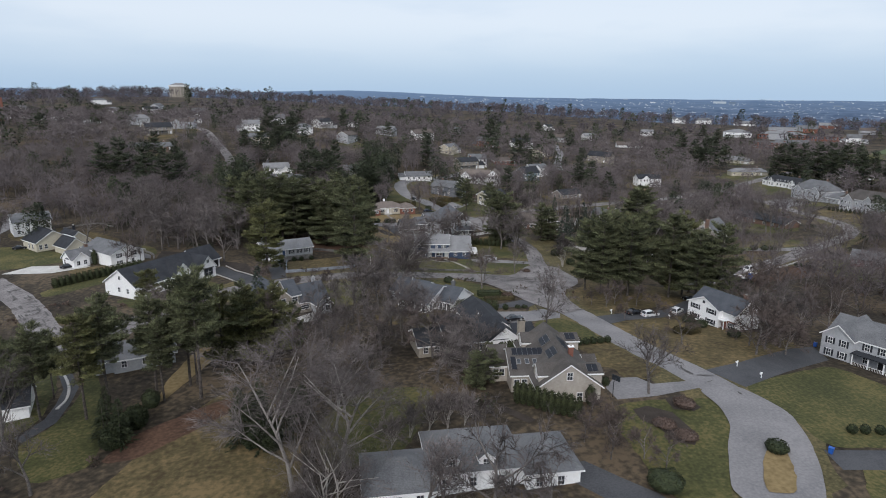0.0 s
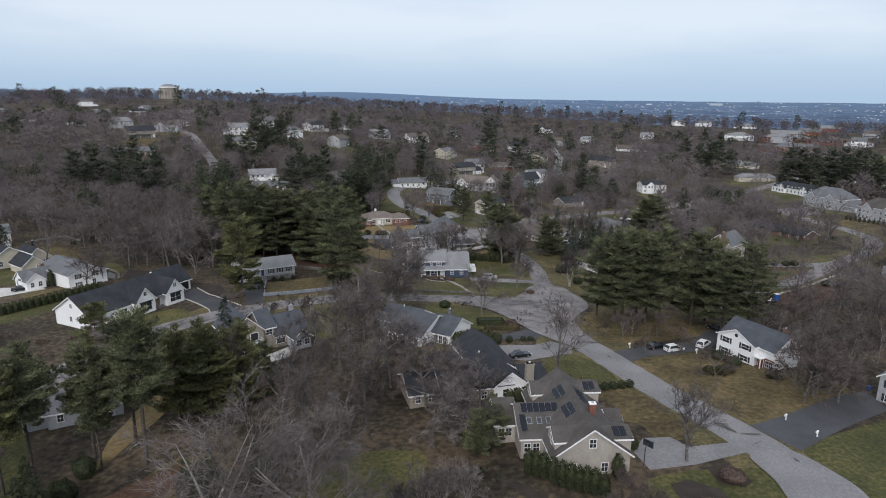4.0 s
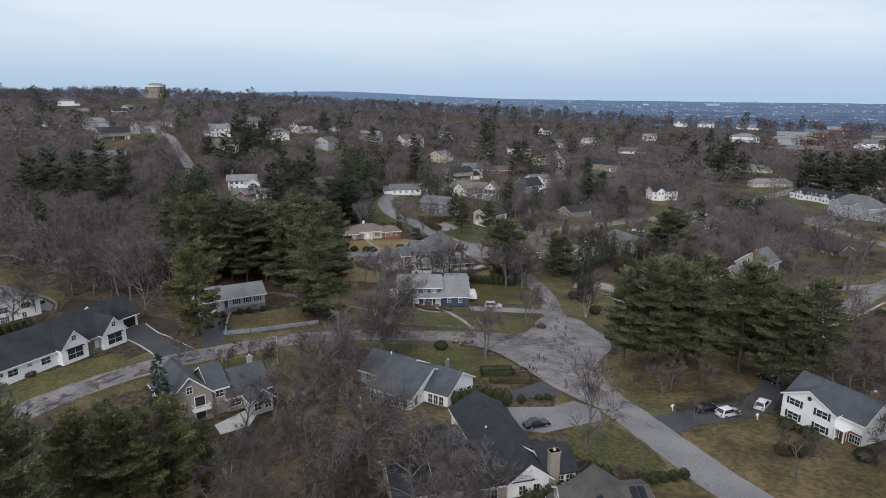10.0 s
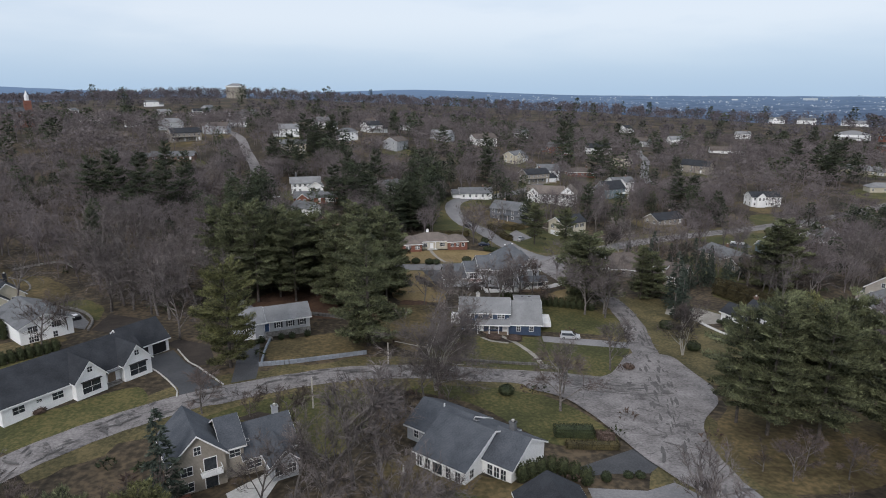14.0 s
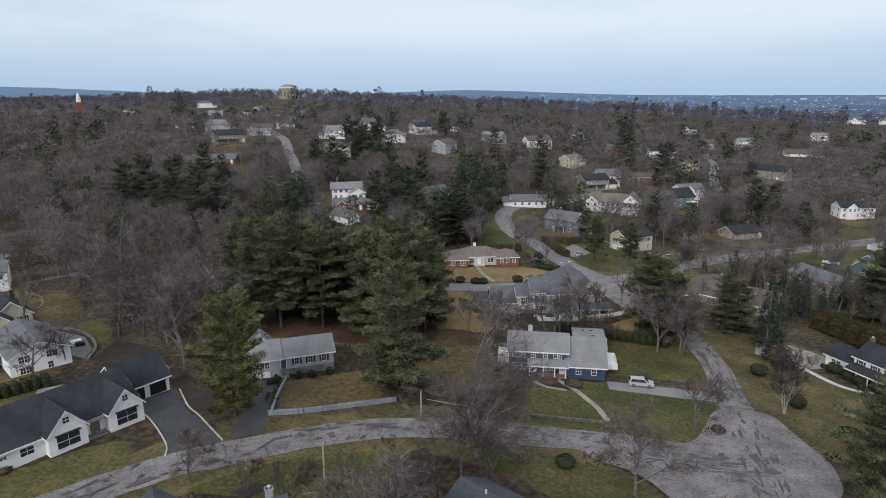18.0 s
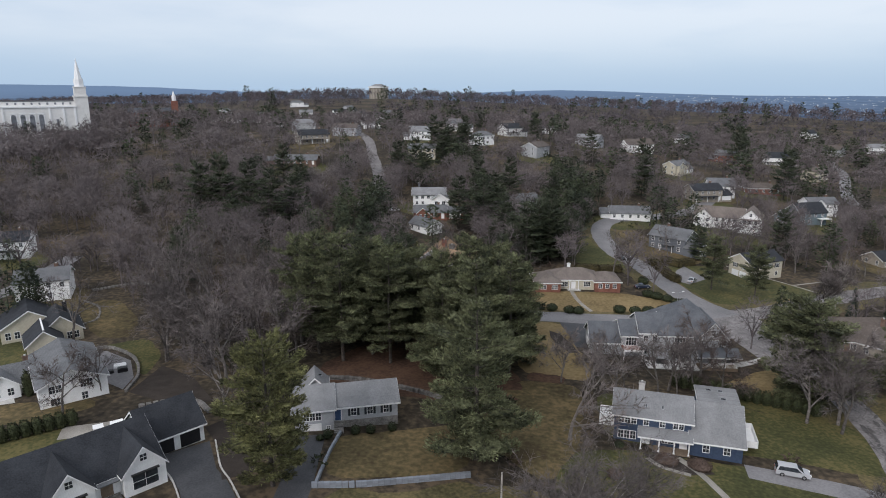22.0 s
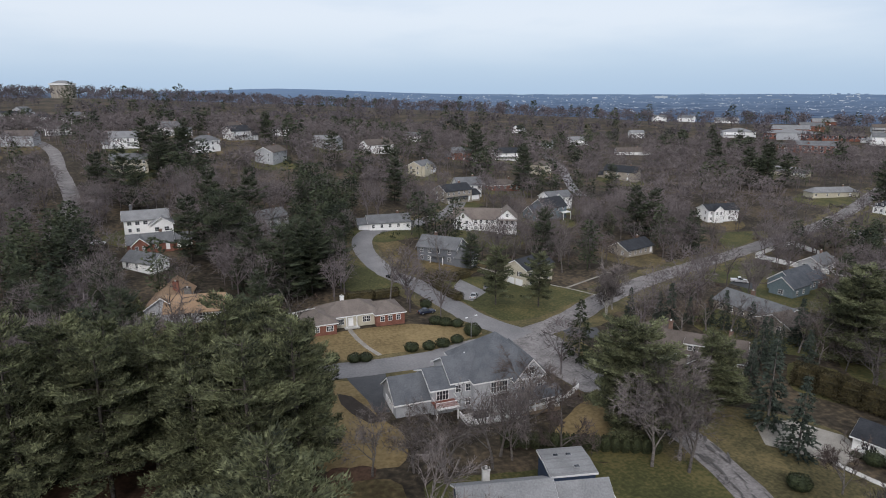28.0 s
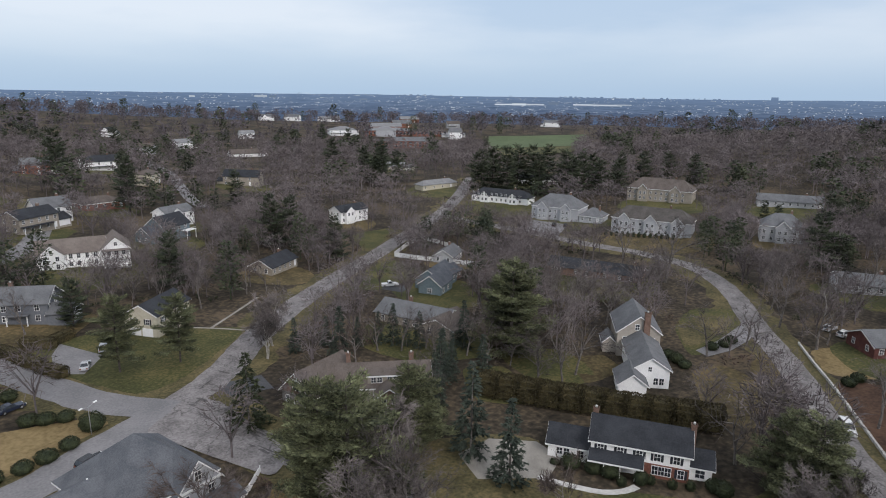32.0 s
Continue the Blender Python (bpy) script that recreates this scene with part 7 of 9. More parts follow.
for x, y, hgt in ((-67, 352, 18), (-47, 380, 19), (-38, 401, 18), (-23, 325, 19), (-8, 318, 20), (9, 263, 19), (-116, 318, 20), (-101, 300, 19), (38, 424, 18), (66, 408, 18), (182, 366, 17), (158, 430, 18), (403, 520, 22), (425, 580, 22)):
    tree("mid_pine", x, y, hgt * 1.1, "among the houses on the slope")
for x, y, hgt in ((-66, 316, 14), (-66, 345, 13), (-76, 376, 12)):
    tree("maple", x, y, hgt, "beside the hill road")

for x, y, hgt in ((-4.5, 240, 17), (2.5, 239, 16), (7.5, 241.5, 17), (12, 245.5, 15), (3, 251, 18), (9, 253, 16)):
    tree("mid_pine", x, y, hgt, "behind the brick house")
for x, y, hgt in ((372, 246, 21), (378, 234, 22), (385, 222, 21), (390, 208, 20), (366, 262, 21), (322, 118, 17), (318, 124, 14), (326, 128, 15)):
    tree("mid_pine", x, y, hgt, "behind the villas")

# ---------------------------------------------------------------- woods
sc = np.random.RandomState(17)


def free(x, y, gap=2.0, yards=True):
    for c, w in ROADS:
        if np.min((c[:, 0] - x) ** 2 + (c[:, 1] - y) ** 2) < (w + gap) ** 2:
            return False
    for hx, hy, r in HOUSES:
        if (hx - x) ** 2 + (hy - y) ** 2 < (r + 1.5) ** 2:
            return False
    return not (yards and any(inside(p, x, y) for p in OPEN))


def wood(cx, cy, rx, ry, n, kinds, lo, hi, where, gap=3.2):
    """Scatters single trees in an oval, clear of roads, houses and lawns."""
    made, tries = 0, 0
    while made < n and tries < n * 12:
        tries += 1
        a, k = sc.uniform(0, 6.28), math.sqrt(sc.uniform(0, 1))
        x, y = cx + rx * k * math.cos(a), cy + ry * k * math.sin(a)
        if free(x, y) and all((tx - x) ** 2 + (ty - y) ** 2 > gap * gap for tx, ty in TREES[-160:]):
            tree(kinds[sc.randint(len(kinds))], x, y, sc.uniform(lo, hi), where)
            made += 1


BARE = ("maple", "slim", "slim", "oak", "maple", "red")
wood(-72, -8, 10, 18, 4, ("maple", "oak", "slim"), 13, 19, "in the wood")
wood(-12, 36, 12, 14, 13, ("maple", "slim", "red", "oak"), 9, 16, "in the wood")
wood(-42, 38, 14, 12, 4, ("olive", "tall_pine", "maple"), 13, 20, "in the wood")
wood(-62, 30, 26, 28, 7, ("slim", "slim", "tall_pine", "slim", "maple"), 12, 18, "in the wood")
wood(-14, 85, 24, 14, 8, ("red", "maple"), 7, 12, "by the road")
wood(-76, 166, 30, 30, 17, ("maple", "slim", "oak", "slim"), 14, 21, "on the wooded slope")
wood(-54, 136, 9, 16, 4, ("slim", "maple"), 12, 19, "behind the farmhouse")
wood(-62, 200, 40, 34, 26, ("maple", "mid_pine", "oak", "slim", "maple"), 14, 22, "on the wooded slope")
wood(-18, 196, 26, 26, 22, ("mid_pine", "mid_olive", "maple", "oak"), 14, 20, "in the grove")
wood(24, 142, 22, 8, 3, ("red", "maple", "slim"), 8, 14, "behind the blue house")
wood(84, 104, 14, 12, 4, ("red", "maple"), 7, 12, "beside the lawn")
wood(122, 156, 18, 22, 14, ("maple", "red", "slim"), 9, 16, "between the gardens")
wood(105, 175, 24, 26, 20, ("red", "spruce", "maple"), 7, 13, "between the gardens")
wood(160, 172, 34, 36, 20, BARE, 10, 18, "between the gardens")
wood(103, 50, 22, 20, 15, ("red", "maple", "oak"), 9, 15, "behind the white house")
wood(122, 270, 46, 40, 18, BARE, 9, 16, "between the gardens")
wood(20, 262, 50, 50, 20, ("maple", "mid_pine", "red", "mid_pine", "slim"), 9, 17, "between the gardens")
wood(218, 96, 44, 30, 16, BARE, 10, 17, "beside the road")
wood(200, 120, 40, 34, 14, BARE, 10, 18, "beside the road")
print("single trees", len(TREES))


def far_bare(seed, n, ln, wd, limbs=5, loose=0.5):
    """A small leafless tree of unit height: stem, limbs and a rounded, uneven dome of twigs."""
    r = np.random.RandomState(seed)
    t = Tri()
    t.limb(Vector((0, 0, -0.05)), Vector((0, 0, 0.5)), 0.016, 0.008, 3)
    for k in range(limbs):
        a = r.uniform(0, 6.28)
        t.limb(Vector((0, 0, r.uniform(0.2, 0.45))), Vector((math.cos(a) * 0.27, math.sin(a) * 0.27, r.uniform(0.6, 0.85))), 0.009, 0.003, 3)
    for k in range(n):
        d = Vector((r.normal(), r.normal(), r.normal() * 0.9 + 0.4)).normalized()
        lump = 0.86 + 0.22 * noise.noise(d * 2.2 + Vector((seed * 1.7, 0, 0)))
        u = r.uniform(0.25, 1.0) ** 0.5 * lump
        p = Vector((d.x * 0.37 * u, d.y * 0.37 * u, 0.6 + d.z * 0.35 * u))
        e = (d * (1 - loose) + Vector((r.normal(), r.normal(), r.normal() * 0.7 + 0.2)) * loose).normalized()
        s = e.cross(Vector((r.normal(), r.normal(), r.normal()))).normalized() * wd
        t.tri(p - s, p + s, p + e * ln * r.uniform(0.6, 1.3))
    return np.array(t.v), np.array(t.f)


def far_pine(seed, n, size):
    """A small pine of unit height: stem and layered tufts."""
    r = np.random.RandomState(seed)
    t = Tri()
    t.limb(Vector((0, 0, -0.05)), Vector((0, 0, 0.8)), 0.014, 0.004, 3)
    lean = r.uniform(0.2, 0.3)
    for k in range(n):
        u = r.uniform(0.16, 1.0)
        a = r.uniform(0, 6.28)
        reach = lean * math.sin(min(1.0, u * 1.02) * 3.0) ** 0.6 * (0.45 + 0.55 * r.uniform()) * (0.75 + 0.35 * math.sin(a * 3 + u * 9 + seed))
        p = Vector((math.cos(a) * reach, math.sin(a) * reach, u * 0.95))
        e = Vector((math.cos(a) + r.normal() * 0.5, math.sin(a) + r.normal() * 0.5, r.normal() * 0.3 + 0.15)).normalized() * size
        s = Vector((r.normal(), r.normal(), r.normal() * 0.5)).normalized() * size * 0.5
        t.tri(p - s, p + s, p + e)
    return np.array(t.v), np.array(t.f)


def forest(name, spots, heights, molds, material, label):
    """One joined mesh of many far trees."""
    vs, fs, o = [], [], 0
    for i, (x, y) in enumerate(spots):
        v, f = molds[i % len(molds)]
        a, h = sc.uniform(0, 6.28), heights[i]
        c, s = math.cos(a), math.sin(a)
        k = h * sc.uniform(0.85, 1.2)
        vs.append(np.stack([(v[:, 0] * c - v[:, 1] * s) * k + x, (v[:, 0] * s + v[:, 1] * c) * k + y, v[:, 2] * h], 1) + np.array([0, 0, lz(x, y)]))
        fs.append(f + o)
        o += len(v)
    if vs:
        ob = new(name, mesh_np(name, np.concatenate(vs), np.concatenate(fs), material))
        tagged(ob, label, "woods", kind="stuff")


def sector(n, r0, r1, a0=-4, a1=140):
    """Random places in the part of the land that comes into view, by bearing round the middle of the way."""
    k = np.sqrt(sc.uniform(r0 * r0, r1 * r1, n))
    a = np.radians(sc.uniform(a0, a1, n))
    return np.stack([k * np.cos(a), 40 + k * np.sin(a)], 1)


def evergreen_share(x, y):
    near = math.hypot(x, y - 40) < 750
    return (0.02 if near else 0.012) + (0.7 if near else 0.16) * (noise.noise(Vector((x / 45, y / 45, 3.0))) > (0.3 if near else 0.38))


# Haze put into the base colour: twigs turn violet-grey with distance.
M_TWIGDIST = mat("distant_twigs_haze_tint", (0.07, 0.061, 0.068), (0.128, 0.112, 0.123), 0.03, 0.95, fine=3, vary=0.12, island=True)
M_TWIGFAR = mat("far_twigs_haze_tint", (0.085, 0.072, 0.073), (0.185, 0.158, 0.16), 0.035, 0.95, fine=3, vary=0.12, island=True)


def all_free(pts, gap):
    ok = np.ones(len(pts), dtype=bool)
    for c, w in ROADS:
        for q in range(0, len(c), 2):
            ok &= (pts[:, 0] - c[q, 0]) ** 2 + (pts[:, 1] - c[q, 1]) ** 2 > (w + gap) ** 2
    for hx, hy, r in HOUSES:
        ok &= (pts[:, 0] - hx) ** 2 + (pts[:, 1] - hy) ** 2 > (r + 2) ** 2
        ex, ey = 30 - hx, 110 - hy
        en = math.hypot(ex, ey)
        along, across = ((pts[:, 0] - hx) * ex + (pts[:, 1] - hy) * ey) / en, ((pts[:, 0] - hx) * ey - (pts[:, 1] - hy) * ex) / en
        ok &= ~((along > 0) & (along < r + (20 if en < 250 else 46 if en < 460 else 90)) & (np.abs(across) < r * 0.8))
    return pts[ok]


for r0, r1, n, name, mb, mp, lo, hi in (
    (130, 330, 2500, "mid_woods", [far_bare(s, 260, 0.125, 0.0056, 7, 0.45) for s in (1, 2, 3, 21)], [far_pine(s, 460, 0.052) for s in (4, 5, 22)], 10, 17),
    (330, 700, 5200, "far_woods", [far_bare(s, 88, 0.15, 0.0125, 2, 0.6) for s in (6, 7, 8, 23)], [far_pine(s, 150, 0.085) for s in (9, 10, 24)], 11, 18),
    (700, 1650, 7400, "distant_woods", [far_bare(s, 42, 0.17, 0.033, 0, 0.8) for s in (11, 12, 15)], [far_pine(s, 60, 0.15) for s in (13, 14)], 12, 20)):
    pts = all_free(sector(n, r0, r1), 2.5)
    if r0 < 300:
        pts = np.array([p for p in pts if not any(inside(o, p[0], p[1]) for o in OPEN) and all((tx - p[0]) ** 2 + (ty - p[1]) ** 2 > 16 for tx, ty in TREES)])
    pts = np.array([p for p in pts if not inside(((370, 300), (440, 380), (545, 470), (650, 536), (745, 450), (640, 396), (555, 372), (420, 300)), p[0], p[1])])
    pts = np.array([p for p in pts if not inside(((-440, 650), (-180, 690), (-165, 830), (-420, 800)), p[0], p[1])])
    if r0 > 600:
        pts = np.array([p for p in pts if not (abs((p[0] + 249) * 0.973 + (p[1] - 1096) * 0.23) < 26 and 860 < p[1] < 1030)])
    ever = np.array([sc.uniform() < evergreen_share(x, y) for x, y in pts])
    hs = sc.uniform(lo, hi, len(pts))
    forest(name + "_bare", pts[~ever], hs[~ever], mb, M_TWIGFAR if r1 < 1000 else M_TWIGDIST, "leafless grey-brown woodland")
    forest(name + "_evergreen", pts[ever], hs[ever] * 1.15, mp, M_PINEFAR, "dark pines scattered through the woodland")

# tall pines that stand out over the canopy
spots = all_free(sector(60, 520, 1120, 8, 124), 3.0)
forest("skyline_pines", spots, sc.uniform(19, 27, len(spots)), [far_pine(s, 190, 0.075) for s in (41, 42, 43)], M_PINEFAR, "tall dark pines above the far woodland")

# tall bare trees before the church
spots = np.stack([sc.uniform(-325, -235, 150), sc.uniform(325, 372, 150)], 1)
spots = np.array([p for p in spots if (p[0] + 292) * 0.66 + (371 - p[1]) * 0.75 > 13])
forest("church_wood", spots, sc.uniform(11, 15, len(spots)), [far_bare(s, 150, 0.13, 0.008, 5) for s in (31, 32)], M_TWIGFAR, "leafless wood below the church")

# brush and low evergreens under the trees
def brush(name, n, seed, material, label, sparse):
    r = np.random.RandomState(seed)
    v, f = [], []
    for k in range(n):
        x, y = r.uniform(-110, 250), r.uniform(-40, 330)
        if noise.noise(Vector((x / 22, y / 22, seed))) < sparse or not free(x, y, 1.0):
            continue
        w, hh = r.uniform(0.8, 2.4), r.uniform(0.6, 2.2)
        m = 46
        d = r.normal(size=(m, 3))
        d[:, 2] = np.abs(d[:, 2])
        d /= np.linalg.norm(d, axis=1)[:, None]
        c = d * np.array([w, w, hh]) * r.uniform(0.6, 1.0, (m, 1)) + np.array([x, y, lz(x, y)])
        s = r.normal(size=(m, 3)) * 0.14
        e = (d + r.normal(size=(m, 3)) * 0.5) * r.uniform(0.3, 0.6, (m, 1))
        i = len(v) * m * 3
        v.append(np.stack([c - s, c + s, c + e], 1).reshape(-1, 3))
        f.append(np.arange(m * 3).reshape(m, 3) + i)
    tagged(new(name, mesh_np(name, np.concatenate(v), np.concatenate(f), material)), label, "undergrowth", kind="stuff")


brush("evergreen_undergrowth", 1300, 3, M_BUSH, "dark evergreen undergrowth beneath the trees", 0.05)
brush("brown_undergrowth", 1300, 9, M_RUST, "brown twiggy undergrowth beneath the trees", -0.05)

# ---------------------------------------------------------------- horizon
# Backdrop glows by itself; blue haze is painted in, paler towards the top.
M_BACK = bpy.data.materials.new("painted_haze_glow")
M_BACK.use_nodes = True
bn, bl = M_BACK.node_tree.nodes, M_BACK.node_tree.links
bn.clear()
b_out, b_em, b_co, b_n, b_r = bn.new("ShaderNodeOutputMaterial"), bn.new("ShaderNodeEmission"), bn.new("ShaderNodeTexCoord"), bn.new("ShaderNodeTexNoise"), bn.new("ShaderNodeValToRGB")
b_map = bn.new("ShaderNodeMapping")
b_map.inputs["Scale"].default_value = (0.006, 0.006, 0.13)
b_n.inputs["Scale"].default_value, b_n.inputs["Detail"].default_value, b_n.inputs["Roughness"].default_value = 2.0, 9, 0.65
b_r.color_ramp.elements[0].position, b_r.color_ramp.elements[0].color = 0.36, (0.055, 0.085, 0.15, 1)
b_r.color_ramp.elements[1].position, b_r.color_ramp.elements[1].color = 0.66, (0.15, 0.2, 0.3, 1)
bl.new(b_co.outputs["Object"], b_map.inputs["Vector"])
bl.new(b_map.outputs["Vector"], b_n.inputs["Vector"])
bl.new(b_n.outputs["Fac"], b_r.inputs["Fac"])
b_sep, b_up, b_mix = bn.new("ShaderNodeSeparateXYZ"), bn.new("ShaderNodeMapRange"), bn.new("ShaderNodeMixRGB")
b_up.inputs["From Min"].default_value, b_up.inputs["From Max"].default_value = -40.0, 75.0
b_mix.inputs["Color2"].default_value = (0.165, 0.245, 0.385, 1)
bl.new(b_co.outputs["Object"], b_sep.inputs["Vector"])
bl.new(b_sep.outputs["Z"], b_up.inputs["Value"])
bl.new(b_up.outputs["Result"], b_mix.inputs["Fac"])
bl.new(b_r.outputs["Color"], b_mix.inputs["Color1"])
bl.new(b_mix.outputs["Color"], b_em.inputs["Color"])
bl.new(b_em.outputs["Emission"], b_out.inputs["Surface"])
# Roofs glow in pale blue tones that stand in for daylight and haze.
M_TOWN = bpy.data.materials.new("pale_roofs_haze_glow")
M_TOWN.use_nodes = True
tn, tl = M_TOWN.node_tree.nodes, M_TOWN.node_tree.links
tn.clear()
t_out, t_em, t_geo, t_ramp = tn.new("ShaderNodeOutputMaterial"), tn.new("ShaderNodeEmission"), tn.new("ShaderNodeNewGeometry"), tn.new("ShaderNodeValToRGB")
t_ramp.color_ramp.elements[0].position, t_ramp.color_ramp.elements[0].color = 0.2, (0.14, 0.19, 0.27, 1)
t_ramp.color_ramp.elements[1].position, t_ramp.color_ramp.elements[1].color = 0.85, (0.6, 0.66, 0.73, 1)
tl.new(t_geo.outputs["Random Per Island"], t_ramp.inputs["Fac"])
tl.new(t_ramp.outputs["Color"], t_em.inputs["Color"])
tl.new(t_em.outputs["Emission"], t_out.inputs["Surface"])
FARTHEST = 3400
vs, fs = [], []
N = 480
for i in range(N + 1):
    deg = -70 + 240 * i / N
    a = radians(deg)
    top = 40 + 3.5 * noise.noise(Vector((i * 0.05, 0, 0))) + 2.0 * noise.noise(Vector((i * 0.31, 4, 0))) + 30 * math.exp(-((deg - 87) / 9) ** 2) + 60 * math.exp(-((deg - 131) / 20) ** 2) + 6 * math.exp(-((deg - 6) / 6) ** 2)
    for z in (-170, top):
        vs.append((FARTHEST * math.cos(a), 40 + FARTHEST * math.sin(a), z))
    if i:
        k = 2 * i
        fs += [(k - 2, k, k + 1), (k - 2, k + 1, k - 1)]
tagged(new("backdrop", mesh_np("backdrop", vs, fs, M_BACK)), "glowing backdrop: painted hazy blue line of far hills and plain", "backdrop", kind="structure")

# the far town: self-lit pale blocks against the plain, haze in their colour
vs, fs = [], []


def town_block(deg, w, hh, z, back):
    """A pale block of the far town; haze is painted into its glow."""
    a, r = radians(deg), FARTHEST - back
    k = len(vs)
    for dr, dz in ((0, 0), (0, hh), (3, 0), (3, hh)):
        for dw in (-w / 2, w / 2):
            vs.append(((r + dr) * math.cos(a) - dw * math.sin(a), 40 + (r + dr) * math.sin(a) + dw * math.cos(a), z + dz))
    for q in ((0, 1, 3, 2), (4, 6, 7, 5), (0, 2, 6, 4), (1, 5, 7, 3), (2, 3, 7, 6)):
        fs.extend(((k + q[0], k + q[1], k + q[2]), (k + q[0], k + q[2], k + q[3])))


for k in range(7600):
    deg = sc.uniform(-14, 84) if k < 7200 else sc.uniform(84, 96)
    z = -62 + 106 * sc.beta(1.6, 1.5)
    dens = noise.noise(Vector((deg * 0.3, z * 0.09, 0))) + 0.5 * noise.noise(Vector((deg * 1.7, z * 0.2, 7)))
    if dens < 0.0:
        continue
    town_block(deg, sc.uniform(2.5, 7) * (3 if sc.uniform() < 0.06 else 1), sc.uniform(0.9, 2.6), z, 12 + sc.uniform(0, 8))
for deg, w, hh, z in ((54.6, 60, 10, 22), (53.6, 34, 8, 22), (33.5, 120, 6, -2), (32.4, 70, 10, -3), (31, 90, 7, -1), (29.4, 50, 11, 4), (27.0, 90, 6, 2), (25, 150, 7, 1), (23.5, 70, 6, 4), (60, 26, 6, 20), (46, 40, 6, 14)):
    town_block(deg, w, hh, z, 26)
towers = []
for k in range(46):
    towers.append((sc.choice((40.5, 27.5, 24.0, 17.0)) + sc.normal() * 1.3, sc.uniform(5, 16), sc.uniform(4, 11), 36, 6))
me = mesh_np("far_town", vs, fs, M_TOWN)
vs, fs = [], []
for row in towers:
    town_block(*row)
town_block(12.1, 30, 50, 6, 30)
tagged(new("far_towers", mesh_np("far_towers", vs, fs, M_BACK)), "blue-grey towers of a far city, glowing with painted haze", "town", kind="stuff")
tagged(new("far_town", me), "pale roofs of a far town, glowing with painted haze", "town", kind="stuff")

# ---------------------------------------------------------------- landmarks
c = thing("church", -292, 371, 41.5, "white church hall with arched windows and a tall steeple", "church", up=-1.0)
c.location.z = 33
part("hall_wall", boxes((-31, 25, -9, 9, -14, 20.2)), M_PALESTONE, c)
part("upper_wall", boxes((-31, 25, -7, 9, 20.2, 23.0)), M_PALESTONE, c)
part("cornice", boxes((-31.5, 25.5, -9.5, 9.5, 19.6, 20.4)), M_TRIM, c)
part("roof", boxes((-31.2, 25.2, -7.2, 9.2, 23.0, 23.4)), M_RGREY, c)
M_LEADED = mat("leaded_church_glass", (0.13, 0.14, 0.16), (0.24, 0.25, 0.27), 1.5, 0.3, spec=0.5)
for u in (-6.5, -2.0, 2.5, 7.0):
    bm = boxes((u - 1.2, u + 1.2, -9.2, -9.0, 6, 14.5))
    beam(bm, (u, -9.2, 14.5), (u, -9.0, 14.5), 1.2, 14)
    w = part("arched_window", bm, M_LEADED, c, "tall arched window of grey leaded glass")
    part("surround", boxes((u - 1.7, u - 1.3, -9.25, -9.0, 5.5, 15.5), (u + 1.3, u + 1.7, -9.25, -9.0, 5.5, 15.5), (u - 1.7, u + 1.7, -9.25, -9.0, 16.0, 16.5)), M_TRIM, w)
for u in (-16, 15):
    part("window", boxes((u - 0.7, u + 0.7, -9.15, -9.0, 9, 13)), M_LEADED, c)
for u in (-30.4, -24, -18.5, -11.5, 11.5, 18.5, 24.4):
    part("pilaster", shared(("church_pilaster", 1), lambda: boxes((-0.5, 0.5, -0.35, 0, -14, 19.6)), M_TRIM), None, c).location = (u, -9.0, 0)
for k in range(14):
    u = -28 + 3.9 * k
    part("window", shared(("slot", 1), lambda: boxes((-0.5, 0.5, -0.1, 0, 0, 1.2)), M_LEADED), None, c).location = (u, -7.02, 21.2)
part("tower", boxes((25, 32, -9, -2, -14, 25.5), (24.7, 32.3, -9.3, -1.7, 25.5, 26.3), (25.4, 31.6, -8.6, -2.4, 26.3, 31), (25.1, 31.9, -8.9, -2.1, 31, 31.5)), M_PALESTONE, c)
bm = bmesh.new()
beam(bm, (28.5, -5.5, 31.4), (28.5, -5.5, 36), 2.6, 8)
part("belfry", bm, M_TRIM, c)
bm = bmesh.new()
beam(bm, (28.5, -5.5, 36), (28.5, -5.5, 48), 2.1, 8, 0.04)
part("spire", bm, M_TRIM, c, "slim pale spire")

c = thing("chapel", -293, 513, 33, "brick hall with blue-grey roof and white cupola on its tower", "church", up=4.0)
block(c, -24, 8, -6, 6, 8, 11, "x", M_BRICK, M_RBLUE, base=-8)
windows(c, "f", -6, [-22 + 3.4 * k for k in range(9)], 4, 1.4, 2.4)
part("tower", boxes((8, 13, -4, 2, -8, 16.5)), M_BRICK, c)
bm = bmesh.new()
beam(bm, (10.5, -1, 16.5), (10.5, -1, 20.5), 1.6, 8)
beam(bm, (10.5, -1, 20.5), (10.5, -1, 24.5), 1.2, 8, 0.05)
part("cupola", bm, M_TRIM, c, "white cupola with a pointed cap")

c = thing("water_tower", -249, 1096, 0, "round stone standpipe with a pale domed top", "tower")
c.location.z = 47
bm = bmesh.new()
beam(bm, (0, 0, -5), (0, 0, 21), 15.5, 28)
part("drum", bm, M_TAUPE, c)
for k in range(20):
    a = 6.2832 * k / 20
    part("pilaster", shared(("pilaster", 1), lambda: boxes((-0.7, 0.7, -0.5, 0.5, 0, 20)), M_TAN), None, c).matrix_basis = pose(15.6 * math.cos(a), 15.6 * math.sin(a), 0, 0, 0, math.degrees(a) + 90)
bm = bmesh.new()
beam(bm, (0, 0, 21), (0, 0, 23.5), 17.0, 28)
part("cornice", bm, M_PALESTONE, c)
bm = bmesh.new()
beam(bm, (0, 0, 23.5), (0, 0, 27.5), 15.5, 28, 5)
part("dome", bm, M_RLIGHT, c)

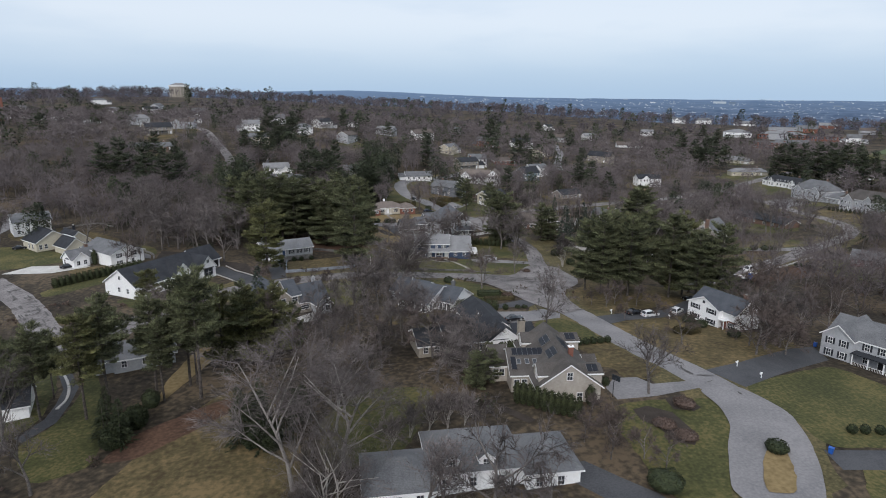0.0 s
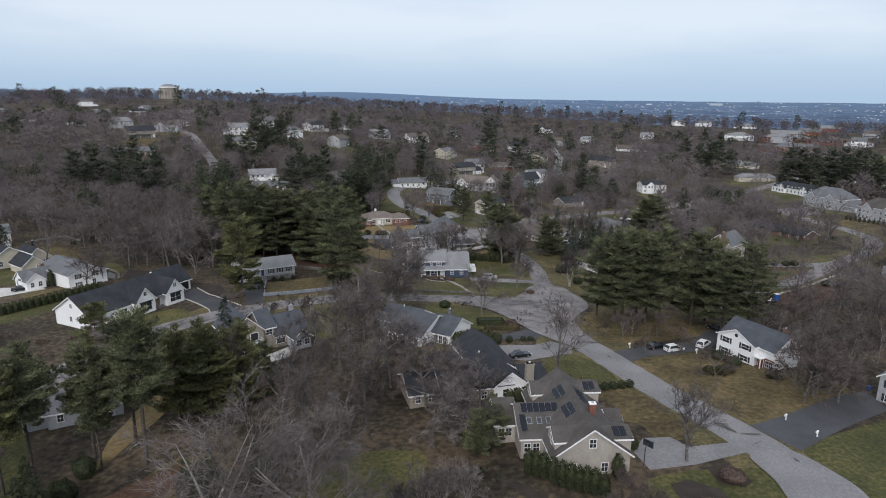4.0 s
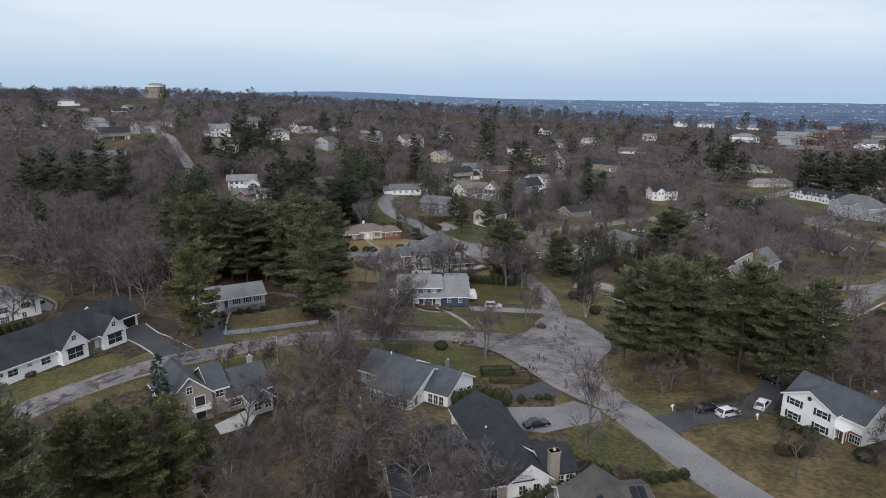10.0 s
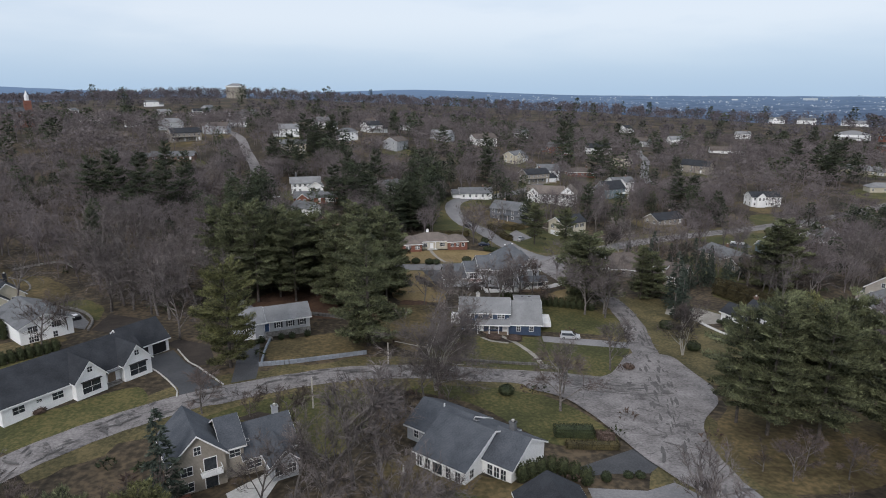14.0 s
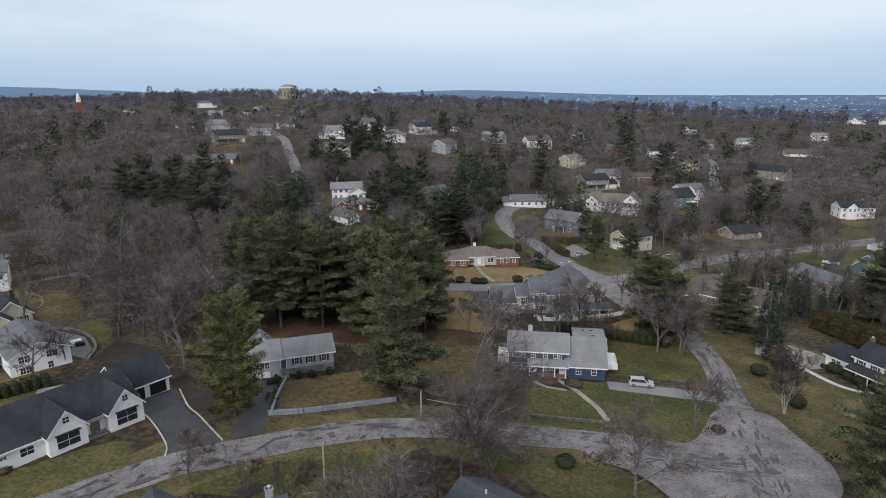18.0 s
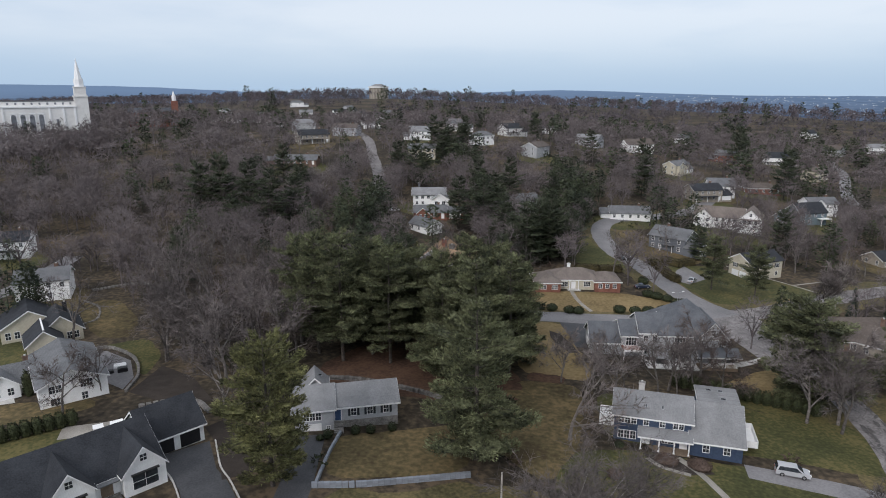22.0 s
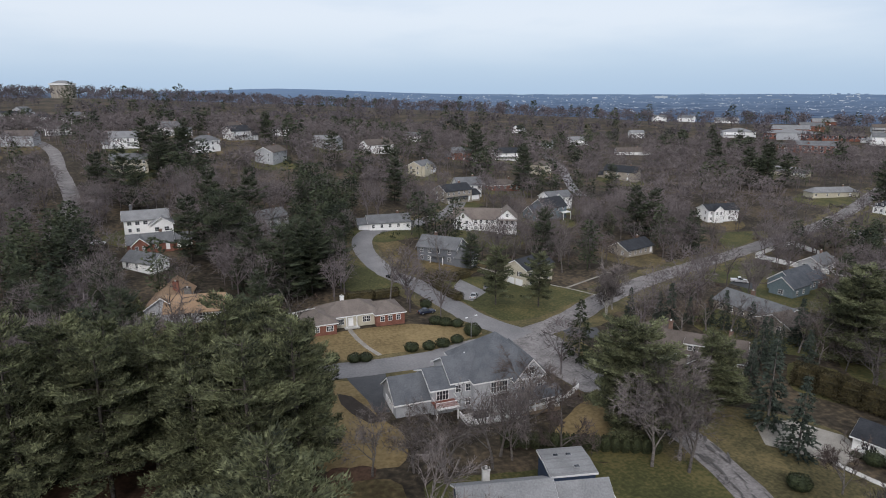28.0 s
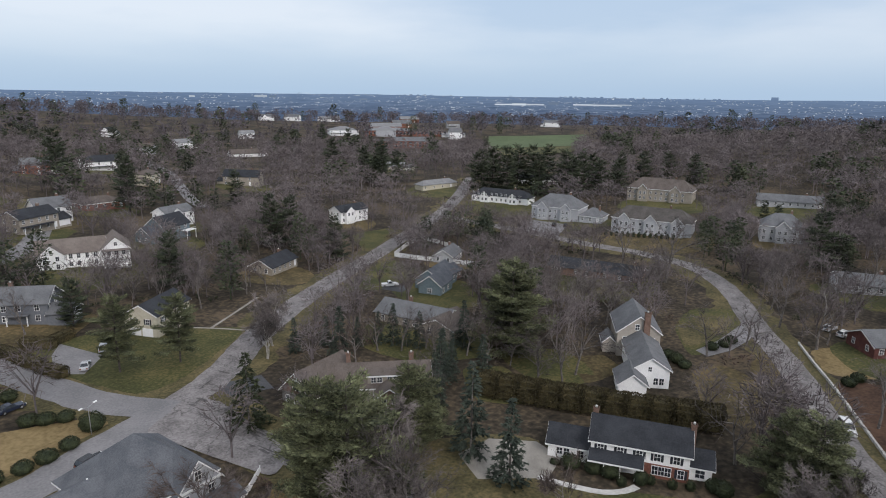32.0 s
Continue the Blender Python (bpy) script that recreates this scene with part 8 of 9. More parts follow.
c = thing("school", 585, 618, -45, "large school with pale hipped roofs and brick wings", "school")
block(c, -45, 10, -12, 12, 6, 9, "x", M_BRICK, M_RLIGHT, hip=12)
block(c, -32, -8, -15, 15, 7, 11, "x", M_GREYW, M_RLIGHT, hip=12)
block(c, 12, 50, -10, 10, 5, 8, "x", M_BRICK, M_RBROWN)
windows(c, "f", -12, [-42 + 4.5 * i for i in range(12)], 2, 2.4, 2.4)
windows(c, "f", -10, [15 + 4.5 * i for i in range(10)], 2, 2.4, 2.4)
c = thing("school_wing", 500, 545, -50, "long red brick school wing with flat roof", "school")
block(c, -26, 26, -8, 8, 7, 7.8, "x", M_BRICK, M_RGREY)
windows(c, "f", -8, [-23 + 5 * i for i in range(10)], 1.2, 2.6, 2.0)
windows(c, "f", -8, [-23 + 5 * i for i in range(10)], 4.3, 2.6, 2.0)
M_TURF = mat("green_sports_turf", (0.065, 0.09, 0.04), (0.095, 0.125, 0.058), 0.05, 0.9)
drape("playing_field", [(548, 468), (650, 533), (741, 448), (640, 400)], M_TURF, 0.9, "bright green sports turf", "field", 30)
drape("playing_field", [(470, 430), (545, 466), (635, 398), (560, 376)], M_LAWN, 0.9, "dull green playing field", "field", 30)

# ---------------------------------------------------------------- shrubs and hedges
def leafy(seed, sx, sy, sz, n, size=0.22, boxy=False):
    """A shrub: a dark core inside a shell of small leaves, uneven in outline."""
    r = random.Random(seed)
    t = Tri()
    for k in range(n):
        if boxy:
            p = [r.uniform(-1, 1) for _ in range(3)]
            i = r.choice((0, 0, 1, 1, 2))
            p[i] = r.choice((-1, 1)) if i < 2 else 1
            d = Vector((p[0], p[1] * (1 - 0.22 * max(0, p[2]) ** 3), p[2] - 0.16 * abs(p[1]) ** 3 * (p[2] > 0.5)))
            d = d * (0.92 + 0.13 * noise.noise(d * 2.5 + Vector((seed * 3.1, 0, 0))))
            q = Vector((d.x * sx / 2, d.y * sy / 2, (d.z + 1) * sz / 2))
        else:
            d = Vector((r.gauss(0, 1), r.gauss(0, 1), r.gauss(0, 1))).normalized()
            bump = 0.9 + 0.16 * noise.noise(d * 2.3 + Vector((seed, 0, 0)))
            q = Vector((d.x * sx / 2, d.y * sy / 2, d.z * sz / 2 + sz * 0.45)) * bump
        e = (d + Vector((r.gauss(0, 0.7), r.gauss(0, 0.7), r.gauss(0.2, 0.7)))).normalized() * size * r.uniform(0.6, 1.4)
        s = Vector((r.gauss(0, 1), r.gauss(0, 1), r.gauss(0, 1))).normalized() * size * 0.45
        t.tri(q - s, q + s, q + e)
    core = bmesh.new()
    if boxy:
        box(core, -sx * 0.48, sx * 0.48, -sy * 0.4, sy * 0.4, -0.3, sz * 0.86)
        bmesh.ops.bevel(core, geom=core.edges[:], offset=min(sy, sz) * 0.2, segments=2, affect="EDGES")
    else:
        bmesh.ops.create_icosphere(core, subdivisions=2, radius=0.5)
        for v in core.verts:
            v.co = Vector((v.co.x * sx, v.co.y * sy, v.co.z * sz + sz * 0.42)) * (0.86 + 0.1 * noise.noise(v.co * 3))
    return t, core


SHRUBS = {}


def shrub(x, y, w, hgt, kind="bush", label="", rz=0.0, d=None, group=""):
    """One shrub of its own: foliage over a core."""
    m = {"bush": M_BUSH, "hedge": M_HEDGE, "twiggy": M_RUST, "cedar": M_CEDAR}[kind]
    d = d or w
    key = (kind, round(w), round(d), round(hgt), d != w)
    if key not in SHRUBS:
        if kind == "cedar":
            t, core = leafy(len(SHRUBS), w, d, hgt, int(110 * hgt), 0.3)
        else:
            t, core = leafy(len(SHRUBS), w, d, hgt, int(min(2400, 95 * (w * d + hgt * (w + d)) * 0.5 + 120)), 0.34 if hgt > 4 else 0.2, boxy=d != w)
        me = bpy.data.meshes.new("core")
        core.to_mesh(me)
        core.free()
        me.materials.append(m)
        SHRUBS[key] = (t.mesh("foliage", m), me)
    f, core = SHRUBS[key]
    e = thing({"bush": "bush", "hedge": "hedge", "twiggy": "shrub", "cedar": "cedar"}[kind], x, y, rz, label, "bush" if kind != "cedar" else "tree", group)
    part("foliage", f, None, e)
    part("core", core, None, e)
    return e


for k in range(6):
    shrub(34.9 + 1.76 * k, 28.2 + 0.1 * k, 1.6, 1.7, "bush", "round clipped dark green bush by the lawn", group="clipped bushes by the road")
for x, y, w, hh in ((71.5, 40.6, 3.2, 2.2), (72.6, 36.8, 2.6, 1.6), (76, 28.8, 3.4, 1.8)):
    shrub(x, y, w, hh, "bush", "dark evergreen bush before the white house")
shrub(63.6, 32.4, 2.6, 1.9, "hedge", "round brown clipped bush on the lawn")
shrub(67, 32.2, 4.4, 1.8, "hedge", "oval brown-green clipped hedge on the lawn", 20, 2.4)
for x, y, w, hh in ((49.2, -19.2, 3.6, 2.2), (66, -16, 2, 1.5), (68.3, -16.3, 2, 1.5), (70.8, -16.8, 2.1, 1.5), (27.5, -24, 5.5, 3), (72, -31, 3, 1.8), (66, -34, 3, 1.6), (32, 16, 1.6, 2.2), (33, 7, 1.4, 2)):
    shrub(x, y, w, hh, "bush", "rounded dark evergreen bush on the lawn")
for x, y, w, hh in ((-32.5, 119.5, 1.8, 1.6), (-28.4, 121.8, 1.9, 1.6), (-26, 122.6, 1.9, 1.6), (-22.6, 124.2, 2.4, 1.9), (-33.6, 118.6, 1.2, 1), (70.8, 115.5, 3.4, 2.6), (73, 103, 4, 2), (20, 91.5, 3.4, 2.0), (29, 59.5, 2.4, 1.6), (32.7, 60.2, 1.6, 0.9), (34.5, 60, 2, 1.2), (71, 131, 4, 2.6), (16, 127, 2, 1.4)):
    shrub(x, y, w, hh, "bush", "rounded dark shrub beside a house")
shrub(28.4, 74.0, 7.0, 1.8, "bush", "dark rhododendron clump on the lawn", -8, 3.0)
shrub(33.4, 72.6, 3.0, 1.3, "twiggy", "low russet shrub beside the rhododendrons", 0, 2.2)
shrub(30.2, 69.6, 9.0, 1.0, "hedge", "long low olive hedge above the dark driveway", -7, 2.0)
for x, y, w, hh in ((4.6, 195.5, 1.6, 1.1), (7.2, 195.2, 3.2, 2.0), (11.9, 194.2, 2.8, 2.0), (14.3, 194, 2.8, 2.1), (25.6, 197, 3.4, 2.1), (29.8, 196.9, 3.2, 2.2), (33.4, 197.6, 4, 2.3), (37.4, 199, 3.0, 2.2), (35.8, 212, 3.4, 2.4), (38, 210.4, 3.4, 2.3), (40.7, 208.8, 3.0, 2.0), (42.6, 202.6, 4.2, 3.4), (36.6, 224, 3, 2.6)):
    shrub(x, y, w * 1.08, hh, "bush", "dark evergreen shrub on the dry lawn")
for x, y, w, hh in ((93.2, 121.2, 2.2, 2.4), (91.2, 127.2, 3.0, 3.2), (95.5, 115.6, 2.4, 2), (90.6, 129.8, 2.8, 2.6), (89.4, 133.4, 3.2, 2.6), (94.2, 118, 2.2, 1.8), (97.3, 111.2, 3, 2.6), (92.2, 122.4, 2.4, 2.8), (89.8, 124.6, 2.4, 2), (96, 139.5, 3, 2.4), (88.6, 136, 2, 1.4), (97.6, 112.4, 2.6, 1.8)):
    shrub(x, y, w, hh, "bush", "clipped evergreen bush before the colonial")
for x, y, w, hh in ((33.5, 71.5, 2.6, 1.2), (43, -3.5, 4, 1.5), (36, -9, 4, 1), (37.5, -13, 4, 0.9), (14, 117.5, 3, 1), (23, 123.6, 4, 0.9), (28, 122.8, 4, 0.8), (-66, 88, 3, 1), (50, 104, 2.6, 1.4)):
    shrub(x, y, w, hh, "twiggy", "low russet twiggy shrub bed")
for k in range(10):
    shrub(14.6 + 0.92 * k, 4.4 - 0.92 * k + 0.4 * math.sin(k), 1.4, 4.9 + 0.5 * math.sin(k * 1.9), "cedar", "narrow upright arborvitae beside the tan house", group="arborvitae row by the tan house")
for x, y, hgt in ((-57, 12, 8), (-53.6, 9.4, 9), (-58.6, 19, 7), (-33.4, 4.4, 10), (-29.6, 2.2, 11), (-26.2, 4, 9), (-30.8, 9, 10), (-34.6, 11.4, 8), (-23.4, 9, 8)):
    tree("dark_fir", x, y, hgt, "under bare oaks")
for x, y, w, hh in ((-54.5, 12.7, 4, 4.4), (-52.6, 15, 4, 4.6), (-55, 9, 3.6, 3.6), (-51.8, 22, 3.4, 4), (-31.6, 3.4, 4.4, 5), (-30.8, 8.4, 4, 4.6), (-28.6, 1.4, 4, 4.6), (-33, 14, 4, 5), (-25, 9, 4, 4.4), (-24, 14, 4, 4.6)):
    shrub(x, y, w, hh, "bush", "tall dark evergreen thicket under bare trees")
for x, y in ((16.4, 60.6), (18, 61.4), (19.7, 62), (21.4, 62.2), (23, 61.4), (24.5, 60.2), (25.8, 58.8)):
    shrub(x, y, 2.0, 3.4, "cedar", "upright dark green arborvitae in a screen", group="arborvitae screen")
for x, y in ((18.6, 26.6), (20.3, 26.8), (22.0, 27.0), (23.8, 27.2), (26.2, 28.2), (28.4, 29.4), (30.3, 31.4), (31.6, 30)):
    shrub(x, y, 1.9, 2.9, "cedar", "conical green yew before the white gable", group="yews before the gable")
for k in range(16):
    shrub(-96.4 + 1.3 * k, 101.4 + 1.04 * k, 1.5, 3.2, "cedar", "young cone-shaped arborvitae in a row", group="arborvitae behind the farmhouse")
for k in range(16):
    shrub(31 + 1.6 * k, 153.5 - 0.55 * k, 1.5, 2.6, "cedar", "small upright arborvitae along the lot line", group="arborvitae along the lot")
for k in range(13):
    shrub(262 + 0.55 * k, 205 - 2.3 * k, 1.4, 2.4, "cedar", "young arborvitae along the street", group="arborvitae along the street")
shrub(26.9, 0.4, 1.8, 4.4, "cedar", "dark columnar yew at the gable corner")
shrub(-93.5, 127, 1.8, 6, "cedar", "tall narrow dark arborvitae by the drive")
for k in range(11):
    u = k / 10
    shrub(102.6 + 15.4 * u, 159.5 - 40 * u, 5.6, 5.2, "hedge", "tall brown-green clipped hedge behind the colonial", -69 + 3 * math.sin(k * 2.1), 4.6 + 0.5 * math.sin(k * 1.7), "tall hedge behind the colonial")
for x, y, a, w in ((43.6, 245, -78, 8), (45, 237.4, -78, 8), (46.6, 230, -72, 7), (50, 247, -50, 8), (55, 247.4, 25, 6), (20, 234, 3, 8), (27.6, 234.6, 8, 8)):
    shrub(x, y, w, 2.4, "hedge", "clipped brown hedge along the road", a, 3.0)
for x, y, w, hh in ((161.7, 128, 3.4, 2.4), (158, 130, 2.6, 1.8), (165, 127.4, 3, 2), (145.5, 134.5, 3.4, 2.6), (143.5, 132, 2.6, 2.2), (155, 100.8, 3.4, 2.2), (158.6, 99.4, 2.8, 1.8), (147, 137, 3.2, 2.4)):
    shrub(x, y, w, hh, "bush", "dark rounded evergreen shrub in the garden")

# ---------------------------------------------------------------- cars
def car_meshes(l, w, hh, kind):
    """Meshes of a car: rounded body with cabin, and its windows a little proud of it."""
    f = l / 2
    belt = hh * 0.6
    screen, top0, top1, tail = {"suv": (0.42, 0.1, -0.78, -0.97), "van": (0.6, 0.22, -0.86, -0.98), "sedan": (0.36, 0.02, -0.42, -0.72), "pickup": (0.4, 0.12, -0.2, -0.27)}[kind]
    deck = belt * (1.0 if kind in ("suv", "van") else 0.98)
    prof = [(-f, 0.3, 1.0), (f * 0.98, 0.28, 0.97), (f, 0.55, 0.95), (f * 0.95, belt * 0.86, 0.96), (f * screen, belt * 0.99, 1.0), (f * top0, hh, 0.8), (f * top1, hh * 0.985, 0.8), (f * tail, deck, 1.0)]
    if kind in ("sedan", "pickup"):
        prof.append((-f * 0.97, deck * 0.97, 0.97))
    prof.append((-f, 0.6, 1.0))
    bm = bmesh.new()
    rows = [[bm.verts.new((x, s * w / 2 * k, z)) for x, z, k in prof] for s in (-1, 1)]
    n = len(prof)
    for k in range(n):
        bm.faces.new((rows[0][k], rows[0][(k + 1) % n], rows[1][(k + 1) % n], rows[1][k]))
    low = [0, 1, 2, 3, 4, 7] + list(range(8, n))
    for r in rows:
        bm.faces.new([r[k] for k in low])
        bm.faces.new([r[k] for k in (4, 5, 6, 7)])
    bmesh.ops.recalc_face_normals(bm, faces=bm.faces[:])
    bmesh.ops.bevel(bm, geom=bm.edges[:], offset=0.06, segments=2, profile=0.6, affect="EDGES")

    def pane(a, b, c, d, out):
        q = bmesh.new()
        m = (Vector(a) + Vector(b) + Vector(c) + Vector(d)) / 4
        vs = [m + (Vector(p) - m) * 0.86 + Vector(out) for p in (a, b, c, d)]
        q.faces.new([q.verts.new(v) for v in vs])
        ex = bmesh.ops.extrude_face_region(q, geom=q.faces[:])
        for v in ex["geom"]:
            if isinstance(v, bmesh.types.BMVert):
                v.co -= Vector(out) * 1.5
        bmesh.ops.recalc_face_normals(q, faces=q.faces[:])
        return q

    def at(k, s):
        return (prof[k][0], s * w / 2 * prof[k][2], prof[k][1])

    out = [("body", bm), ("windscreen", pane(at(4, -1), at(4, 1), at(5, 1), at(5, -1), (0.02, 0, 0.03))), ("rear_window", pane(at(7, -1), at(7, 1), at(6, 1), at(6, -1), (-0.03, 0, 0.02)))]
    for s in (-1, 1):
        out.append(("side_window", pane(at(4, s), at(5, s), at(6, s), at(7, s), (0, s * 0.03, 0.012))))
    return [(name, to_mesh(name, q)) for name, q in out]


def to_mesh(name, q):
    me = bpy.data.meshes.new(name)
    q.to_mesh(me)
    q.free()
    return me


CARS = {}


def car(x, y, rz, material, label, kind="suv", l=4.7, w=1.85, hh=1.68, up=0.07):
    """A parked car: body, windows, wheels with rims, lights."""
    e = thing("pickup" if kind == "pickup" else "car", x, y, rz, label, "car", up=up)
    key = (kind, material.name, l)
    if key not in CARS:
        CARS[key] = car_meshes(l, w, hh, kind)
        for name, me in CARS[key]:
            me.materials.append(material if name == "body" else M_GLASS)
    for name, me in CARS[key]:
        part(name, me, None, e)
    for sx in (-0.31, 0.31):
        for sy in (-1, 1):
            def make():
                bm = bmesh.new()
                beam(bm, (0, -0.12, 0), (0, 0.12, 0), 0.34, 14)
                return bm

            def rim():
                bm = bmesh.new()
                beam(bm, (0, -0.13, 0), (0, 0.13, 0), 0.2, 10)
                return bm
            o = part("wheel", shared(("wheel", 1), make, M_TYRE), None, e)
            o.location = (sx * l, sy * (w / 2 - 0.1), 0.34)
            part("rim", shared(("rim", 1), rim, M_METAL), None, o)
    lights = shared(("headlight", 1), lambda: boxes((-0.06, 0.05, -0.2, 0.2, -0.09, 0.09)), M_TRIM)
    tails = shared(("taillight", 1), lambda: boxes((-0.05, 0.05, -0.14, 0.14, -0.15, 0.15)), M_DOORR)
    for sy in (-0.34, 0.34):
        part("headlight", lights, None, e).location = (l / 2 - 0.02, sy * w, hh * 0.42)
        part("taillight", tails, None, e).location = (-l / 2 + 0.02, sy * w, hh * 0.45)
    return e


car(42.2, 123.2, -12, P_SILVER, "silver minivan parked on the grey driveway", "van", 5.0, 1.95, 1.75)
car(61.3, 49.3, 10, P_BLACK, "black car parked on the dark driveway", "sedan", 4.7, 1.85, 1.48)
car(64.4, 46.8, 10, P_WHITE, "white crossover parked on the dark driveway", "suv")
car(73.6, 49.3, 35, P_WHITE, "white station wagon parked near the white house", "suv")
car(28.2, 49.2, 8, P_BLACK, "dark sedan parked on the grey court", "sedan", 4.8, 1.85, 1.48)
car(85.2, 61.5, 100, P_BLACK, "dark car half hidden by pines", "sedan", 4.6, 1.8, 1.48)
car(37.6, 191.6, 15, P_BLACK, "black car parked at the kerb", "suv")
car(35.5, 219.5, 10, P_NAVY, "dark blue car on the drive by the brick house", "sedan", 4.7, 1.85, 1.48)
car(59.5, 236, 60, P_SILVER, "silver car parked near the cream house", "suv")
car(52.5, 229, 60, P_SILVER, "pale car on the grey driveway", "sedan", 4.6, 1.8, 1.48)
car(146.6, 228.4, -35, P_WHITE, "white pickup parked by the teal cottage", "pickup", 5.6, 2.0, 1.85)
car(132.2, 98.6, 205, P_WHITE, "white van at the roadside", "van", 5.2, 2.0, 2.1)
car(187, 105.4, -20, P_WHITE, "white car in front of the brick house", "suv")
car(189.5, 109, -20, P_SILVER, "silver car in front of the brick house", "suv")
car(-101, 124.5, 20, P_BLACK, "dark car on the pale concrete drive", "sedan", 4.7, 1.85, 1.48)
car(-128, 156, 20, P_BLACK, "dark car on the lane", "sedan", 4.6, 1.8, 1.48)
car(-146.5, 176, 75, P_WHITE, "white car on the lane", "sedan", 4.6, 1.8, 1.48)
car(-58, 297.5, 0, P_WHITE, "white car beside the white house", "sedan", 4.6, 1.8, 1.48)
car(266, 233, 20, P_BLACK, "black car on the villa's forecourt", "suv")
car(268, 228, 20, P_BLACK, "dark car on the villa's forecourt", "sedan", 4.6, 1.8, 1.48)
car(33, 250, -65, P_BLACK, "dark car at the roadside", "sedan", 4.6, 1.8, 1.48)

# ---------------------------------------------------------------- street furniture, walls, fences
def mailbox(x, y, rz, label="white mailbox on a white post"):
    e = thing("mailbox", x, y, rz, label, "mailbox")
    part("post", boxes((-0.07, 0.07, -0.07, 0.07, -0.2, 1.3), (-0.07, 0.5, -0.05, 0.05, 0.85, 0.95)), M_TRIM, e)
    bm = boxes((-0.1, 0.5, -0.13, 0.13, 0.96, 1.15))
    beam(bm, (-0.1, 0, 1.15), (0.5, 0, 1.15), 0.13, 12)
    part("box", bm, M_TRIM, e)


for x, y in ((64, 11), (65, 5), (55.3, 50.4), (68.6, 44.4), (88, 189)):
    mailbox(x, y, 200)


def bin_(x, y, rz):
    e = thing("recycling_bin", x, y, rz, "blue wheeled recycling bin at the kerb", "bin", up=0.05)
    bm = bmesh.new()
    v = box(bm, -0.3, 0.3, -0.35, 0.35, 0.08, 1.0)
    for q in v[:4]:
        q.co.x *= 0.8
        q.co.y *= 0.8
    part("body", bm, M_BIN, e)
    part("lid", boxes((-0.33, 0.33, -0.38, 0.4, 1.0, 1.07)), M_BIN, e)


bin_(57.4, -21, 30)
bin_(91.5, 21, 20)


def pole(x, y, hgt, label, arm=0.0, rz=0.0):
    e = thing("utility_pole", x, y, rz, label, "pole")
    bm = bmesh.new()
    beam(bm, (0, 0, -0.5), (0, 0, hgt), 0.16, 10, 0.11)
    part("shaft", bm, M_POLE, e)
    if arm:
        part("crossarm", boxes((-arm, arm, -0.06, 0.06, hgt - 0.9, hgt - 0.75)), M_WOOD, e)
        for u in (-arm + 0.1, 0, arm - 0.1):
            part("insulator", shared(("insulator", 1), lambda: boxes((-0.05, 0.05, -0.05, 0.05, 0, 0.2)), M_METAL), None, e).location = (u, 0, hgt - 0.75)


pole(-17.2, 86.6, 6.2, "pale weathered pole at the roadside")
pole(-3.2, 107.2, 5.0, "short pale pole at the kerb")


def street_lamp(x, y, hgt, rz, label):
    e = thing("street_lamp", x, y, rz, label, "lamp")
    bm = bmesh.new()
    beam(bm, (0, 0, -0.3), (0, 0, hgt), 0.09, 8, 0.06)
    part("post", bm, M_METAL, e)
    bm = bmesh.new()
    beam(bm, (0, 0, hgt), (1.2, 0, hgt + 0.35), 0.05, 6)
    beam(bm, (0, 0, hgt), (-1.2, 0, hgt + 0.35), 0.05, 6)
    part("arm", bm, M_METAL, e)
    for s in (-1, 1):
        part("head", boxes((s * 1.5 - 0.35, s * 1.5 + 0.35, -0.14, 0.14, hgt + 0.3, hgt + 0.45)), M_TRIM, e)


street_lamp(41.6, 200.8, 5.2, 20, "grey metal street lamp beside a round bush")
e = thing("basketball_hoop", 32.1, 2.2, 30, "black basketball hoop on a post by the drive", "hoop")
bm = bmesh.new()
beam(bm, (0, 0, -0.2), (0, 0, 3.0), 0.07, 8)
beam(bm, (0, 0, 3.0), (0.7, 0, 3.4), 0.05, 6)
part("post", bm, M_BLACK, e)
part("backboard", boxes((0.7, 0.75, -0.85, 0.85, 3.0, 4.05)), M_GLASS, e)
bm = bmesh.new()
for k in range(12):
    a, b = 6.2832 * k / 12, 6.2832 * (k + 1) / 12
    beam(bm, (1.0 + 0.23 * math.cos(a), 0.23 * math.sin(a), 3.1), (1.0 + 0.23 * math.cos(b), 0.23 * math.sin(b), 3.1), 0.015, 4)
part("rim", bm, M_DOORR, e)

stone_rnd = random.Random(4)


def stone_wall(pts, hgt, thick, label, size=0.7, material=None, name="stone_wall", tight=False):
    """A dry wall laid stone by stone along a line."""
    c, s = spline(pts, size)
    e = thing(name, c[0][0], c[0][1], 0, label, "wall")
    e.location = (0, 0, 0)
    n = max(1, round(hgt / 0.32))
    for k in range(len(c)):
        for j in range(n):
            x, y = c[k]
            a = math.degrees(math.atan2(s[k][1], s[k][0])) - 90
            w = size * (1.06 if tight else stone_rnd.uniform(0.85, 1.0))
            key = ("stone", stone_rnd.randrange(6), round(size, 2), thick, tight, (material or M_STONE).name)

            def make():
                bm = bmesh.new()
                v = box(bm, -w / 2, w / 2, -thick / 2, thick / 2, 0, 0.31)
                for q in v:
                    q.co += Vector((stone_rnd.uniform(-0.04, 0.04), stone_rnd.uniform(-0.05, 0.05), stone_rnd.uniform(-0.03, 0.02))) * (0.15 if tight else 1.0)
                return bm
            o = part("stone", shared(key, make, material or M_STONE), None, e)
            o.matrix_basis = pose(x, y, lz(x, y) - 0.05 + j * 0.31, 0, 0, a)


